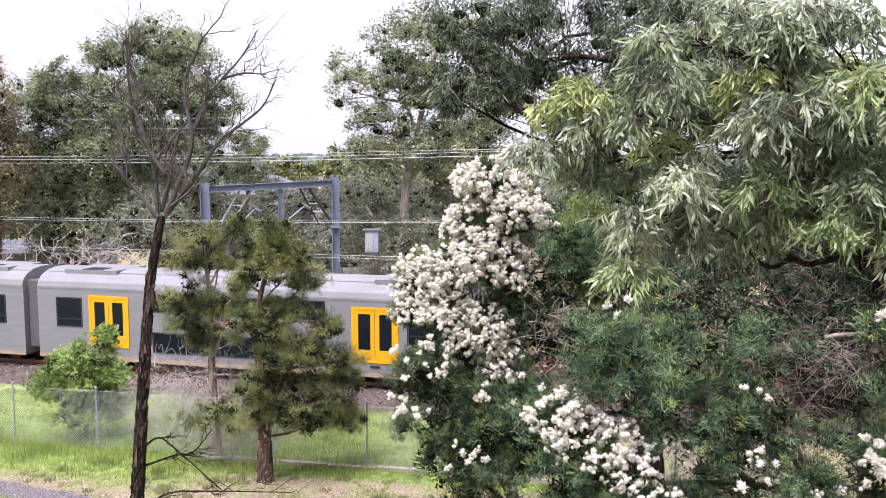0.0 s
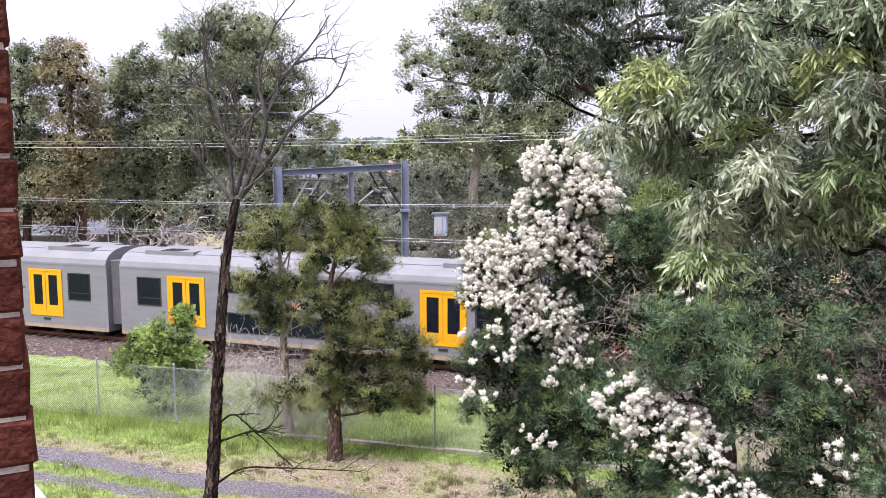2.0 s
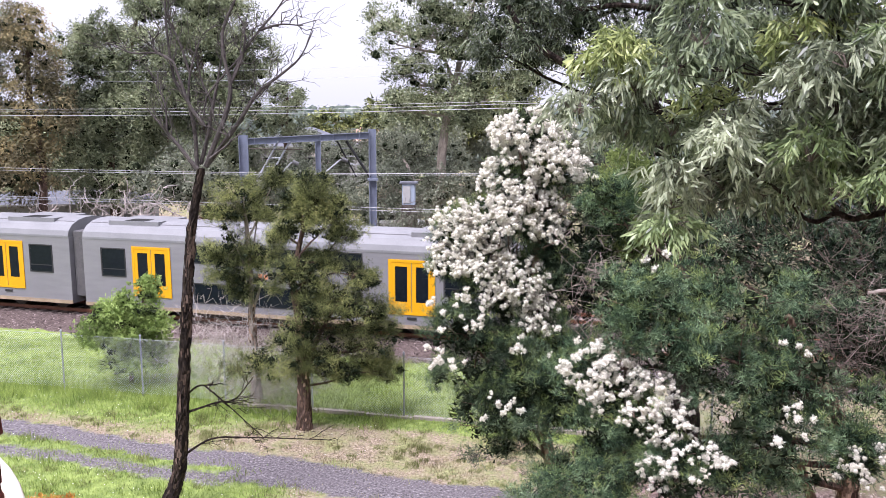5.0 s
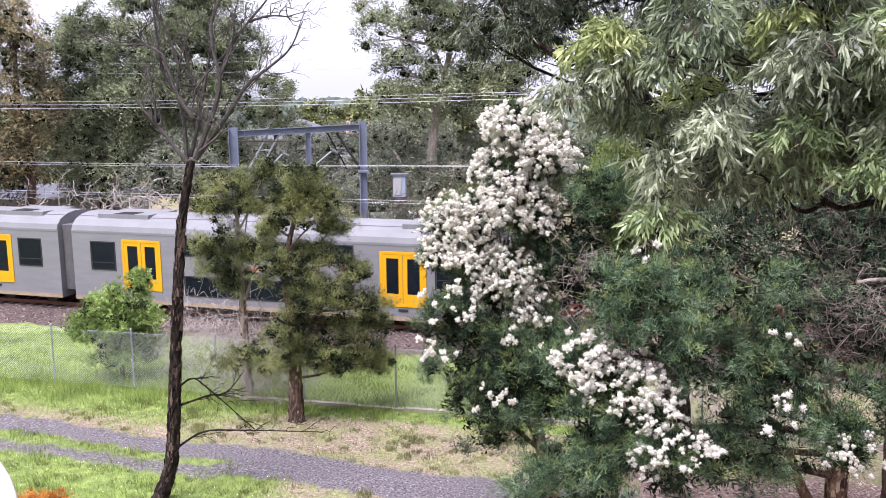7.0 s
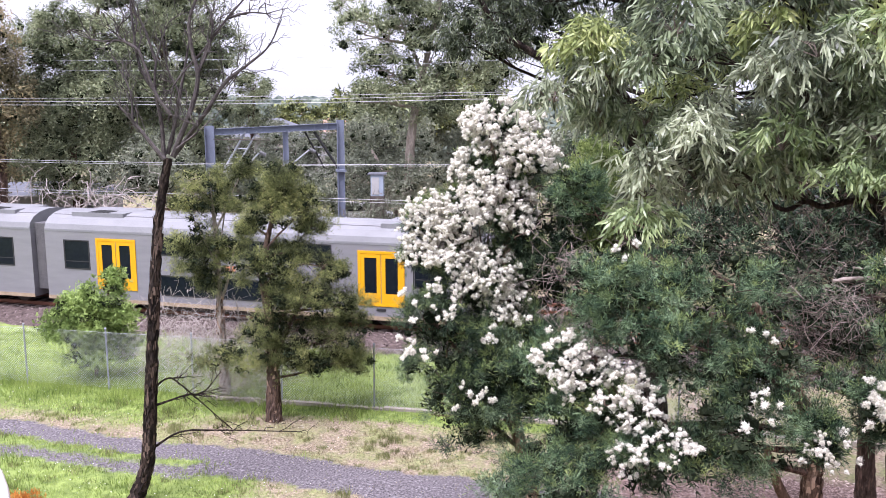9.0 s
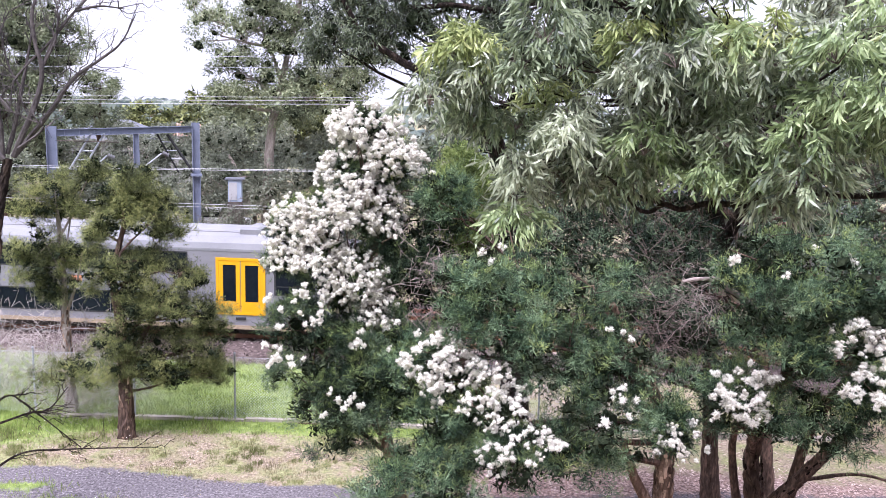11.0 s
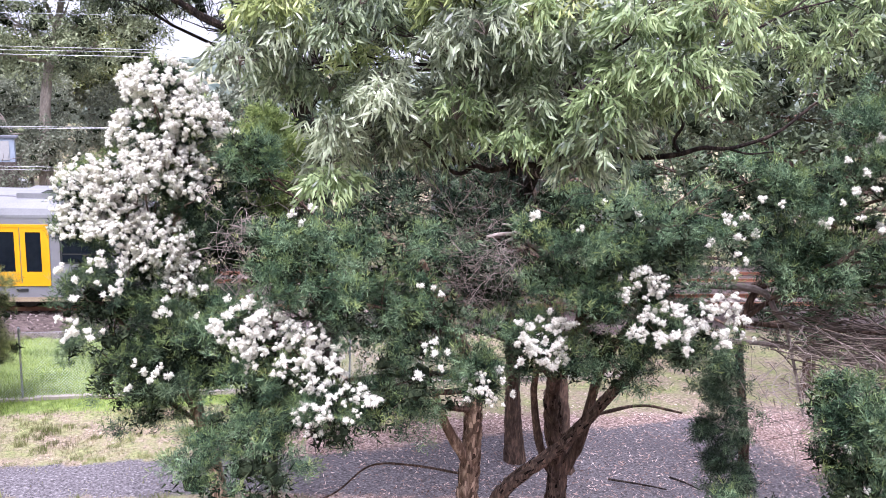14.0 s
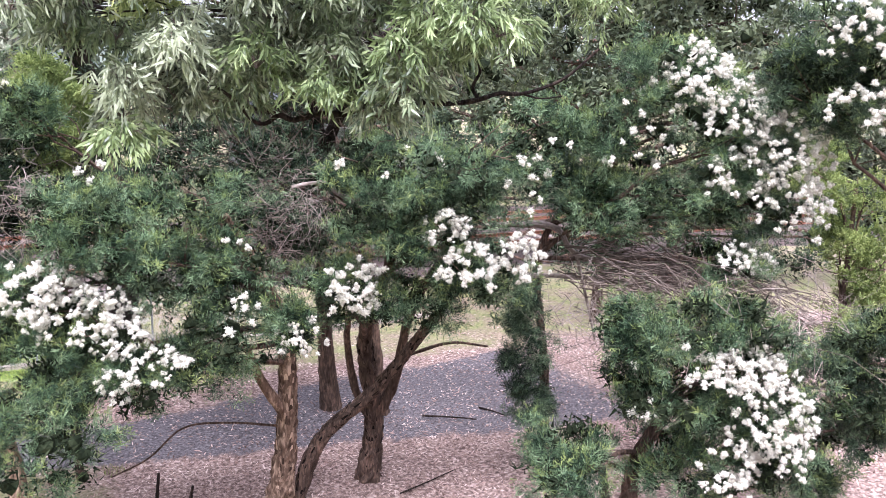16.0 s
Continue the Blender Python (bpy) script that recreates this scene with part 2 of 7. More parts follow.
def ground_material():
    m = bpy.data.materials.new("grass_dirt_and_gravel")
    m.use_nodes = True
    n, l = m.node_tree.nodes, m.node_tree.links
    p = n["Principled BSDF"]
    p.inputs["Roughness"].default_value = 0.95
    p.inputs["Specular IOR Level"].default_value = 0.15
    at = n.new("ShaderNodeAttribute")
    at.attribute_name = "cover"
    sep = n.new("ShaderNodeSeparateColor")
    l.new(at.outputs["Color"], sep.inputs["Color"])
    co = n.new("ShaderNodeTexCoord")

    def noise_at(scale, detail=6):
        t = n.new("ShaderNodeTexNoise")
        t.inputs["Scale"].default_value, t.inputs["Detail"].default_value, t.inputs["Roughness"].default_value = scale, detail, 0.65
        l.new(co.outputs["Object"], t.inputs["Vector"])
        return t.outputs["Fac"]

    def ramp(fac, *stops):
        r = n.new("ShaderNodeValToRGB")
        e = r.color_ramp.elements
        e[0].position, e[1].position = stops[0][0], stops[-1][0]
        e[0].color, e[1].color = (*stops[0][1], 1), (*stops[-1][1], 1)
        for q, col in stops[1:-1]:
            e.new(q).color = (*col, 1)
        l.new(fac, r.inputs["Fac"])
        return r.outputs["Color"]

    def mixed(fac, a, b):
        x = n.new("ShaderNodeMix")
        x.data_type = "RGBA"
        l.new(fac, x.inputs["Factor"])
        l.new(a, x.inputs["A"])
        l.new(b, x.inputs["B"])
        return x.outputs["Result"]

    def sharpen(mask, scale):
        a = n.new("ShaderNodeMath")
        a.operation = "MULTIPLY_ADD"
        l.new(noise_at(scale), a.inputs[0])
        a.inputs[1].default_value, a.inputs[2].default_value = 1.1, -0.55
        b = n.new("ShaderNodeMath")
        b.operation = "ADD"
        l.new(a.outputs[0], b.inputs[0])
        l.new(mask, b.inputs[1])
        r = n.new("ShaderNodeMapRange")
        r.inputs["From Min"].default_value, r.inputs["From Max"].default_value = 0.32, 0.68
        l.new(b.outputs[0], r.inputs["Value"])
        return r.outputs["Result"]

    straw_c = ramp(noise_at(14), (0.3, (0.07, 0.053, 0.04)), (0.46, (0.18, 0.142, 0.104)), (0.58, (0.285, 0.228, 0.168)), (0.72, (0.42, 0.355, 0.285)))
    weed_c = ramp(noise_at(9), (0.32, (0.075, 0.085, 0.036)), (0.5, (0.18, 0.19, 0.082)), (0.7, (0.3, 0.29, 0.15)))
    blotch = n.new("ShaderNodeMapRange")
    blotch.inputs["From Min"].default_value, blotch.inputs["From Max"].default_value = 0.42, 0.62
    l.new(noise_at(1.1, 5), blotch.inputs["Value"])
    dry_c = mixed(blotch.outputs["Result"], straw_c, weed_c)
    green_c = ramp(noise_at(3), (0.32, (0.07, 0.1, 0.025)), (0.68, (0.22, 0.28, 0.08)))
    grit_c = ramp(noise_at(17, 8), (0.3, (0.02, 0.017, 0.018)), (0.48, (0.095, 0.084, 0.09)), (0.6, (0.16, 0.145, 0.152)), (0.72, (0.35, 0.32, 0.325)))
    leaf_c = ramp(noise_at(13, 8), (0.3, (0.045, 0.03, 0.026)), (0.45, (0.16, 0.11, 0.095)), (0.56, (0.31, 0.225, 0.198)), (0.68, (0.55, 0.44, 0.395)))
    col = mixed(sharpen(sep.outputs["Red"], 4), dry_c, green_c)
    col = mixed(sharpen(sep.outputs["Blue"], 1.2), col, leaf_c)
    col = mixed(sharpen(sep.outputs["Green"], 7), col, grit_c)
    l.new(col, p.inputs["Base Color"])
    bp = n.new("ShaderNodeBump")
    bp.inputs["Strength"].default_value, bp.inputs["Distance"].default_value = 0.7, 0.03
    l.new(noise_at(30), bp.inputs["Height"])
    l.new(bp.outputs["Normal"], p.inputs["Normal"])
    return m


solo("ground", ground_mesh, ground_material(), "grassy ground with a worn gravel track and leaf litter", "ground", "structure")


def blades(rng, x, y, h, w, lean=0.35, splay=0.0):
    """Single bent grass blades, one triangle pair each."""
    n = len(x)
    z = ground_z(x, y) - 0.01
    th = rng.uniform(0, 2 * np.pi, n)
    side = np.stack([np.cos(th), np.sin(th), 0 * th], -1) * w[:, None]
    lv = rng.normal(0, lean, (n, 2)) * h[:, None]
    base = np.stack([x, y, z], -1)
    tip = base + np.stack([lv[:, 0], lv[:, 1], h], -1)
    v = np.stack([base - side, base + side, tip], 1).reshape(-1, 3)
    return v, np.arange(3 * n).reshape(-1, 3)


LUSH = leaf_material("lush_grass", (0.1, 0.15, 0.035), (0.22, 0.3, 0.07), (0.37, 0.44, 0.13), 0.9, 0.25, 0.7)
STRAW = leaf_material("dry_grass", (0.1, 0.085, 0.045), (0.24, 0.2, 0.115), (0.42, 0.37, 0.22), 1.5, 0.15, 0.8)
LITTER = leaf_material("fallen_leaves", (0.075, 0.043, 0.034), (0.36, 0.245, 0.21), (0.72, 0.6, 0.54), 1.2, 0.05, 0.8)


WEED = leaf_material("olive_grass", (0.08, 0.09, 0.03), (0.19, 0.21, 0.08), (0.34, 0.33, 0.16), 1.1, 0.2, 0.8)
tuft_rng = np.random.default_rng(5)
TUFTS = np.stack([tuft_rng.uniform(-20, 5, 700), tuft_rng.uniform(16, 25, 700), tuft_rng.uniform(0.05, 0.2, 700)], -1)


def clumps(x, y):
    """1 inside one of the scattered tufts, else 0."""
    out = np.zeros(len(x))
    for cx, cy, r in TUFTS:
        out[(np.abs(x - cx) < r) & (np.abs(y - cy) < r * 0.8)] = 1
    return out


def grass_field(name, mat, label, seed, n, x0, x1, y0, y1, share, h0, h1, wide=0.009):
    rng = np.random.default_rng(seed)
    x, y = rng.uniform(x0, x1, n), rng.uniform(y0, y1, n)
    keep = rng.uniform(0, 1, n) < share(x, y) * (1 - 0.97 * path_mask(x, y))
    x, y = x[keep], y[keep]
    tuft = 0.5 + 0.5 * np.sin(x * 2.3 + np.sin(y * 3.1)) * np.cos(y * 2.0 + 0.6 * np.sin(x * 1.7))
    h = (h0 + (h1 - h0) * tuft ** 2) * rng.uniform(0.6, 1.3, len(x))
    g = Geo().add(*blades(rng, x, y, h, np.full(len(x), wide)))
    return solo(name, g, mat, label, "grass", "stuff")


def fence_gap(x, y):
    return y - (23.75 - 0.187 * x)


grass_field("lush_grass", LUSH, "fresh green grass between the track and the fence", 11, 190000, -24, 9, 16, 33, lambda x, y: covers(x, y)[0], 0.07, 0.2)
grass_field("tall_grass", LUSH, "tall bright green grass along the wire fence", 12, 60000, -24, 0, 22, 31, lambda x, y: covers(x, y)[0] * np.exp(-((fence_gap(x, y) + 0.2) / 0.9) ** 2) * smooth(1, -6, x), 0.2, 0.5)
grass_field("dry_grass", STRAW, "short dry straw-coloured grass beside the track", 13, 120000, -20, 8, 17, 26, lambda x, y: covers(x, y)[1] * smooth(1.2, -0.5, fence_gap(x, y)), 0.03, 0.1)

grass_field("grass_tufts", WEED, "uneven olive tufts of grass and weeds along the gravel track", 14, 300000, -20, 5, 16, 25, lambda x, y: (covers(x, y)[1] + 0.5 * covers(x, y)[0]) * clumps(x, y) * smooth(1.2, -0.5, fence_gap(x, y)), 0.06, 0.24, 0.007)

rng = np.random.default_rng(21)
n = 34000
x, y = rng.uniform(2, 20, n), rng.uniform(7, 21, n)
keep = rng.uniform(0, 1, n) < (covers(x, y)[2] + 0.15) * (1 - 0.8 * path_mask(x, y))
x, y = x[keep], y[keep]
n = len(x)
th, ln, wd = rng.uniform(0, 6.283, n), rng.uniform(0.03, 0.075, n), rng.uniform(0.008, 0.018, n)
d = np.stack([np.cos(th), np.sin(th), rng.normal(0, 0.25, n)], -1) * ln[:, None]
s = np.stack([-np.sin(th), np.cos(th), rng.normal(0, 0.3, n)], -1) * wd[:, None]
c0 = np.stack([x, y, ground_z(x, y) + 0.015], -1)
solo("fallen_leaves", Geo().add(np.stack([c0 - d, c0 + s, c0 + d, c0 - s], 1).reshape(-1, 3), np.arange(4 * n).reshape(-1, 4)), LITTER, "pinkish brown fallen leaves and bark under the trees", "leaf litter", "stuff")

# ---- railway ----
BALLAST = material("ballast_stone", (0.03, 0.022, 0.02), (0.2, 0.16, 0.15), 0.95, 6, 26, 1.0, c=(0.08, 0.06, 0.055), spec=0.1)
STONE = material("loose_stone", (0.035, 0.025, 0.023), (0.26, 0.21, 0.2), 0.95, 2, 20, 0.4, island=2.0, c=(0.1, 0.074, 0.068), spec=0.1)
RUST = material("rusty_rail", (0.13, 0.05, 0.03), (0.26, 0.12, 0.075), 0.8, 3, 30, 0.4)
SLEEPER = material("weathered_sleeper", (0.13, 0.1, 0.085), (0.3, 0.25, 0.22), 0.95, 4, 30, 0.6)
GALV = material("galvanised_steel", (0.22, 0.235, 0.255), (0.36, 0.375, 0.4), 0.5, 3, 30, 0.1, metal=0.5)
STEEL_BLUE = material("blue_grey_painted_steel", (0.11, 0.125, 0.17), (0.18, 0.2, 0.26), 0.6, 2, 25, 0.15)
WIRE = material("bare_wire", (0.24, 0.24, 0.25), (0.38, 0.38, 0.38), 0.5, 1, 10, 0, metal=0.3)
CONCRETE = material("pale_concrete", (0.2, 0.17, 0.145), (0.4, 0.355, 0.31), 0.9, 3, 30, 0.4)
TRAIN_STEEL = material("brushed_train_steel", (0.185, 0.178, 0.2), (0.245, 0.238, 0.256), 0.45, 0.8, 40, 0.03, metal=0.35, stretch=(1, 1, 6))
TRAIN_ROOF = material("pale_roof_panel", (0.14, 0.14, 0.148), (0.195, 0.195, 0.204), 0.6, 1.2, 20, 0.05, spec=0.2)
TRAIN_YELLOW = material("yellow_door_paint", (0.52, 0.25, 0.002), (0.6, 0.3, 0.004), 0.4, 1.5, 20, 0.03)
TRAIN_SILL = material("tan_sill_paint", (0.19, 0.14, 0.09), (0.33, 0.26, 0.18), 0.8, 2, 20, 0.1)
RUBBER = material("black_rubber", (0.012, 0.012, 0.013), (0.03, 0.03, 0.03), 0.7, 4, 30, 0.1)
UNDER = material("dusty_underframe", (0.03, 0.025, 0.022), (0.1, 0.08, 0.07), 0.9, 3, 20, 0.3)
GANGWAY = material("grey_bellows", (0.1, 0.095, 0.1), (0.2, 0.19, 0.195), 0.8, 2, 20, 0.2)
GLASS_DARK = material("tinted_glass", (0.004, 0.006, 0.009), (0.01, 0.013, 0.018), 0.07, 1, 8, 0, spec=0.14)
ORANGE = material("orange_logo", (0.4, 0.16, 0.09), (0.46, 0.2, 0.11), 0.5)

NEAR, FAR = -0.3, 4.0
RAIL = 0.35

track_bed = Geo()
xs = np.arange(-70, 70.1, 1.0)
prof = [(-5.0, -0.12), (-3.0, 0.1), (-2.2, 0.17), (5.6, 0.17), (6.8, 0.1), (8.6, -0.12)]
rows = []
for q in xs:
    rows.append([(q, a + 0.12 * math.sin(q * 1.3) * (k in (0, 5)), b + 0.02 * math.sin(q * 2.1 + k)) for k, (a, b) in enumerate(prof)])
a, b = np.meshgrid(np.arange(len(xs) - 1), np.arange(len(prof) - 1), indexing="ij")
k = a * len(prof) + b
track_bed.add(np.array(rows).reshape(-1, 3), np.stack([k, k + len(prof), k + len(prof) + 1, k + 1], -1).reshape(-1, 4))
bed = tagged(new("track_bed", track_bed.mesh("track_bed")), "reddish grey crushed stone ballast under two tracks", "ballast", kind="structure")
bed.data.materials.append(BALLAST)
bed.matrix_world = TRACK

rng = np.random.default_rng(31)
n = 10500
px, py = rng.uniform(-28, 8, n), rng.uniform(-4.9, 7, n) ** 1
pz = np.interp(py, [p[0] for p in prof], [p[1] for p in prof])
r = rng.uniform(0.025, 0.06, n)
oct_v = np.array([(1, 0, 0), (-1, 0, 0), (0, 1, 0), (0, -1, 0), (0, 0, 1)], float)
v = np.stack([px, py, pz], -1)[:, None] + oct_v[None] * (r[:, None, None] * rng.uniform(0.6, 1.4, (n, 5, 1)))
f = np.array([(0, 2, 4), (2, 1, 4), (1, 3, 4), (3, 0, 4)])[None] + 5 * np.arange(n)[:, None, None]
stones = solo("loose_stones", Geo().add(v.reshape(-1, 3), f.reshape(-1, 3)), STONE, "loose broken stones on the track bed", "stones", "stuff")
stones.matrix_world = TRACK

sleeper_mesh = Geo().box(-0.12, 0.12, -1.22, 1.22, 0.02, 0.2).mesh("sleeper")
sleeper_mesh.materials.append(SLEEPER)
for name, off, where in (("railway_track", NEAR, "nearer"), ("railway_track", FAR, "farther")):
    t = thing(name, TRACK @ Matrix.Translation((0, off, 0)), f"rusty steel rails on worn sleepers of the {where} line", "railway track", "two parallel tracks")
    for side in (-0.7175, 0.7175):
        g = Geo()
        g.box(-70, 70, side - 0.07, side + 0.07, 0.2, 0.222)
        g.box(-70, 70, side - 0.012, side + 0.012, 0.222, 0.315)
        g.box(-70, 70, side - 0.035, side + 0.035, 0.315, RAIL)
        part("rail", g, RUST, t)
    for i in range(-58, 50):
        ob = part("sleeper", sleeper_mesh, SLEEPER, t)
        ob.location = (i * 0.62, 0.02 * math.sin(i * 7.1), -0.012 * (i % 3))


# ---- train ----


def side_panel(g, x0, x1, z0, z1, side, depth=0.02, back=0.03):
    y = side * 1.52
    g.box(x0, x1, min(y - side * back, y + side * depth), max(y - side * back, y + side * depth), RAIL + z0, RAIL + z1)


def ring(g, x0, x1, z0, z1, side, bar, depth):
    side_panel(g, x0, x1, z0, z0 + bar, side, depth)
    side_panel(g, x0, x1, z1 - bar, z1, side, depth)
    side_panel(g, x0, x0 + bar, z0 + bar, z1 - bar, side, depth)
    side_panel(g, x1 - bar, x1, z0 + bar, z1 - bar, side, depth)


def train_window(car, x0, x1, z0, z1, side, panes=1, name="window"):
    g = Geo()
    ring(g, x0, x1, z0, z1, side, 0.05, 0.02)
    w = part(name, g, RUBBER, car)
    step = (x1 - x0 - 0.1) / panes
    for i in range(panes):
        p = Geo()
        side_panel(p, x0 + 0.05 + i * step + 0.012, x0 + 0.05 + (i + 1) * step - 0.012, z0 + 0.05, z1 - 0.05, side, 0.008)
        part("pane", p, GLASS_DARK, w)
    if panes == 1:
        b = Geo()
        side_panel(b, x0 + 0.05, x1 - 0.05, z0 + 0.33, z0 + 0.37, side, 0.014)
        part("glazing_bar", b, RUBBER, w)


def train_car(at):
    car = thing("train_car", at, "silver double-deck train car with yellow doors on the rails", "train car", "cars of the train")
    h = 9.63
    half = [(1.42, 0.42), (1.52, 0.52), (1.52, 3.5)]
    g = Geo()
    loop = [(-y, z) for y, z in half] + [(y, z) for y, z in half[::-1]]
    v = [(x, y, RAIL + z) for x in (-h, h) for y, z in loop]
    m = len(loop)
    g.add(v, [(i, (i + 1) % m, m + (i + 1) % m, m + i) for i in range(m)])
    g.f.append(np.array([list(range(m))[::-1]]))
    g.f.append(np.array([list(range(m, 2 * m))]))
    part("body", g, TRAIN_STEEL, car)
    roof = [(1.535, 3.46), (1.535, 3.56), (1.46, 3.78), (1.22, 4.02), (0.8, 4.2), (0.3, 4.28)]
    loop = [(-y, z) for y, z in roof] + [(y, z) for y, z in roof[::-1]]
    m = len(loop)
    g = Geo().add([(x, y, RAIL + z) for x in (-h + 0.02, h - 0.02) for y, z in loop], [(i, i + 1, m + i + 1, m + i) for i in range(m - 1)])
    g.f.append(np.array([list(range(m))[::-1]]))
    g.f.append(np.array([list(range(m, 2 * m))]))
    part("roof", g, TRAIN_ROOF, car)
    for y in (-0.95, 0.95):
        part("roof_seam", Geo().box(-h + 0.1, h - 0.1, y - 0.02, y + 0.02, RAIL + 4.1, RAIL + 4.165), TRAIN_STEEL, car)
    for x in (-7.2, 7.2):
        unit = part("roof_unit", Geo().box(x - 1.3, x + 1.3, -1.08, 1.08, RAIL + 4.0, RAIL + 4.27), TRAIN_ROOF, car)
        for i in range(6):
            part("vent_slat", Geo().box(x - 0.5, x + 0.5, -1.02 + i * 0.14, -0.95 + i * 0.14, RAIL + 4.27, RAIL + 4.29), RUBBER, unit)
    for s in (-1, 1):
        g = Geo()
        side_panel(g, -h, h, 0.4, 0.56, s, 0.012)
        part("sill", g, TRAIN_SILL, car)
        train_window(car, -3.95, 3.95, 2.6, 3.4, s, 5)
        train_window(car, -3.95, 3.95, 0.85, 1.75, s, 5)
        for e in (-1, 1):
            a, b = sorted((e * 7.38, e * 8.68))
            train_window(car, a, b, 1.8, 3.1, s)
            mid = e * 6.05
            g = Geo()
            ring(g, mid - 0.98, mid + 0.98, 0.98, 3.22, s, 0.11, 0.03)
            frame_part = part("door_frame", g, TRAIN_YELLOW, car)
            for q in (-1, 1):
                x0, x1 = sorted((mid + q * 0.015, mid + q * 0.87))
                g = Geo()
                ring(g, x0, x1, 1.09, 3.11, s, 0.17, 0.018)
                side_panel(g, x0 + 0.17, x1 - 0.17, 1.26, 1.5, s, 0.018)
                leaf = part("door", g, TRAIN_YELLOW, car)
                g = Geo()
                side_panel(g, x0 + 0.17, x1 - 0.17, 1.5, 2.94, s, 0.006)
                part("pane", g, GLASS_DARK, leaf)
            g = Geo()
            side_panel(g, mid - 0.2, mid + 0.2, 0.78, 0.88, s, 0.03)
            part("step_light", g, RUBBER, car)
        g = Geo()
        side_panel(g, 4.35, 4.8, 2.25, 2.33, s, 0.004)
        part("number_bar", g, UNDER, car)
        g = Geo()
        side_panel(g, -0.8, -0.35, 2.08, 2.3, s, 0.004)
        part("orange_emblem", g, ORANGE, car)
    part("underframe", Geo().box(-4.6, 4.6, -1.3, 1.3, RAIL + 0.18, RAIL + 0.45), UNDER, car)
    for e in (-7.2, 7.2):
        g = Geo().box(e - 1.7, e + 1.7, -1.05, -0.9, RAIL + 0.3, RAIL + 0.5).box(e - 1.7, e + 1.7, 0.9, 1.05, RAIL + 0.3, RAIL + 0.5).box(e - 0.3, e + 0.3, -1.1, 1.1, RAIL + 0.25, RAIL + 0.44)
        bogie = part("bogie", g, UNDER, car)
        for wx in (e - 1.2, e + 1.2):
            for wy in (-0.74, 0.74):
                part("wheel", Geo().tube([(wx, wy - 0.06, RAIL + 0.43), (wx, wy + 0.06, RAIL + 0.43)], [0.43, 0.43], 18), UNDER, bogie)
        for bx in (e - 0.75, e + 0.75):
            part("spring", Geo().tube([(bx, -1.0, RAIL + 0.3), (bx, -1.0, RAIL + 0.6)], [0.11, 0.11], 8), UNDER, bogie)
    folds = [(h - 0.04 + 0.045 * i, 1.25 - 0.05 * (i % 2), 3.75 - 0.05 * (i % 2)) for i in range(19)]
    v = [p for x, y, z in folds for p in ((x, -y, RAIL + 0.75), (x, y, RAIL + 0.75), (x, y, RAIL + z), (x, -y, RAIL + z))]
    g = Geo().add(v, [(4 * i + j, 4 * i + (j + 1) % 4, 4 * i + 4 + (j + 1) % 4, 4 * i + 4 + j) for i in range(18) for j in range(4)])
    part("gangway_bellows", g, GANGWAY, car)
    part("coupler", Geo().box(h - 0.1, h + 0.5, -0.15, 0.15, RAIL + 0.55, RAIL + 0.75), UNDER, car)
    return car


first_car = train_car(TRACK @ Matrix.Translation((-5.3, NEAR, 0)))
for q in (-45.3, -25.3):
    copy_thing(first_car, TRACK @ Matrix.Translation((q, NEAR, 0)))

# ---- gantry beyond the tracks ----
gantry = thing("overhead_line_gantry", (-9.6, 45.9, 1.5), "blue-grey steel portal gantry carrying the overhead wires", "gantry")
PL, PR, TOP = Vector((-13.03, 45.16, 0)), Vector((-6.1, 46.6, 0)), 8.4
GM = Matrix.Translation(PL) @ Matrix.Rotation(math.atan2(PR.y - PL.y, PR.x - PL.x), 4, "Z")
SPAN = (PR - PL).length


def ibeam_post(x, z0, z1, w=0.36):
    g = Geo()
    g.box(x - w / 2, x - w / 2 + 0.03, -w / 2, w / 2, z0, z1, GM)
    g.box(x + w / 2 - 0.03, x + w / 2, -w / 2, w / 2, z0, z1, GM)
    g.box(x - w / 2 + 0.03, x + w / 2 - 0.03, -0.02, 0.02, z0, z1, GM)
    return g


part("post", ibeam_post(0, 1.35, TOP - 0.12, 0.5), STEEL_BLUE, gantry, world=True)
part("post", ibeam_post(SPAN, 1.35, TOP + 0.2, 0.4), STEEL_BLUE, gantry, world=True)
part("footing", Geo().box(SPAN - 0.4, SPAN + 0.4, -0.4, 0.4, 1.2, 1.62, GM), CONCRETE, gantry, world=True)
part("footing", Geo().box(-0.4, 0.4, -0.4, 0.4, 1.2, 1.62, GM), CONCRETE, gantry, world=True)
g = Geo()
BEAM = GM @ Matrix(((1, 0, 0, 0), (0, 1, 0, 0), (0.34 / SPAN, 0, 1, -0.2), (0, 0, 0, 1)))
for z in (7.95, 8.27):
    g.box(0.25, SPAN - 0.2, -0.17, 0.17, z, z + 0.03, BEAM)
g.box(0.25, SPAN - 0.2, -0.015, 0.015, 7.98, 8.27, BEAM)
part("beam", g, STEEL_BLUE, gantry, world=True)
for i in range(9):
    x = 0.6 + i * 0.72
    part("stiffener", Geo().box(x, x + 0.02, -0.15, 0.15, 7.98, 8.27, BEAM), STEEL_BLUE, gantry, world=True)
part("drop_post", ibeam_post(4.05, 5.6, 7.95, 0.3), STEEL_BLUE, gantry, world=True)
part("collar", Geo().box(SPAN - 0.28, SPAN + 0.28, -0.28, 0.28, 5.72, 5.84, GM), STEEL_BLUE, gantry, world=True)


def bar(a, b, r, mat, name, owner, sides=6):
    return part(name, Geo().tube([GM @ Vector(a), GM @ Vector(b)], [r, r], sides), mat, owner, world=True)


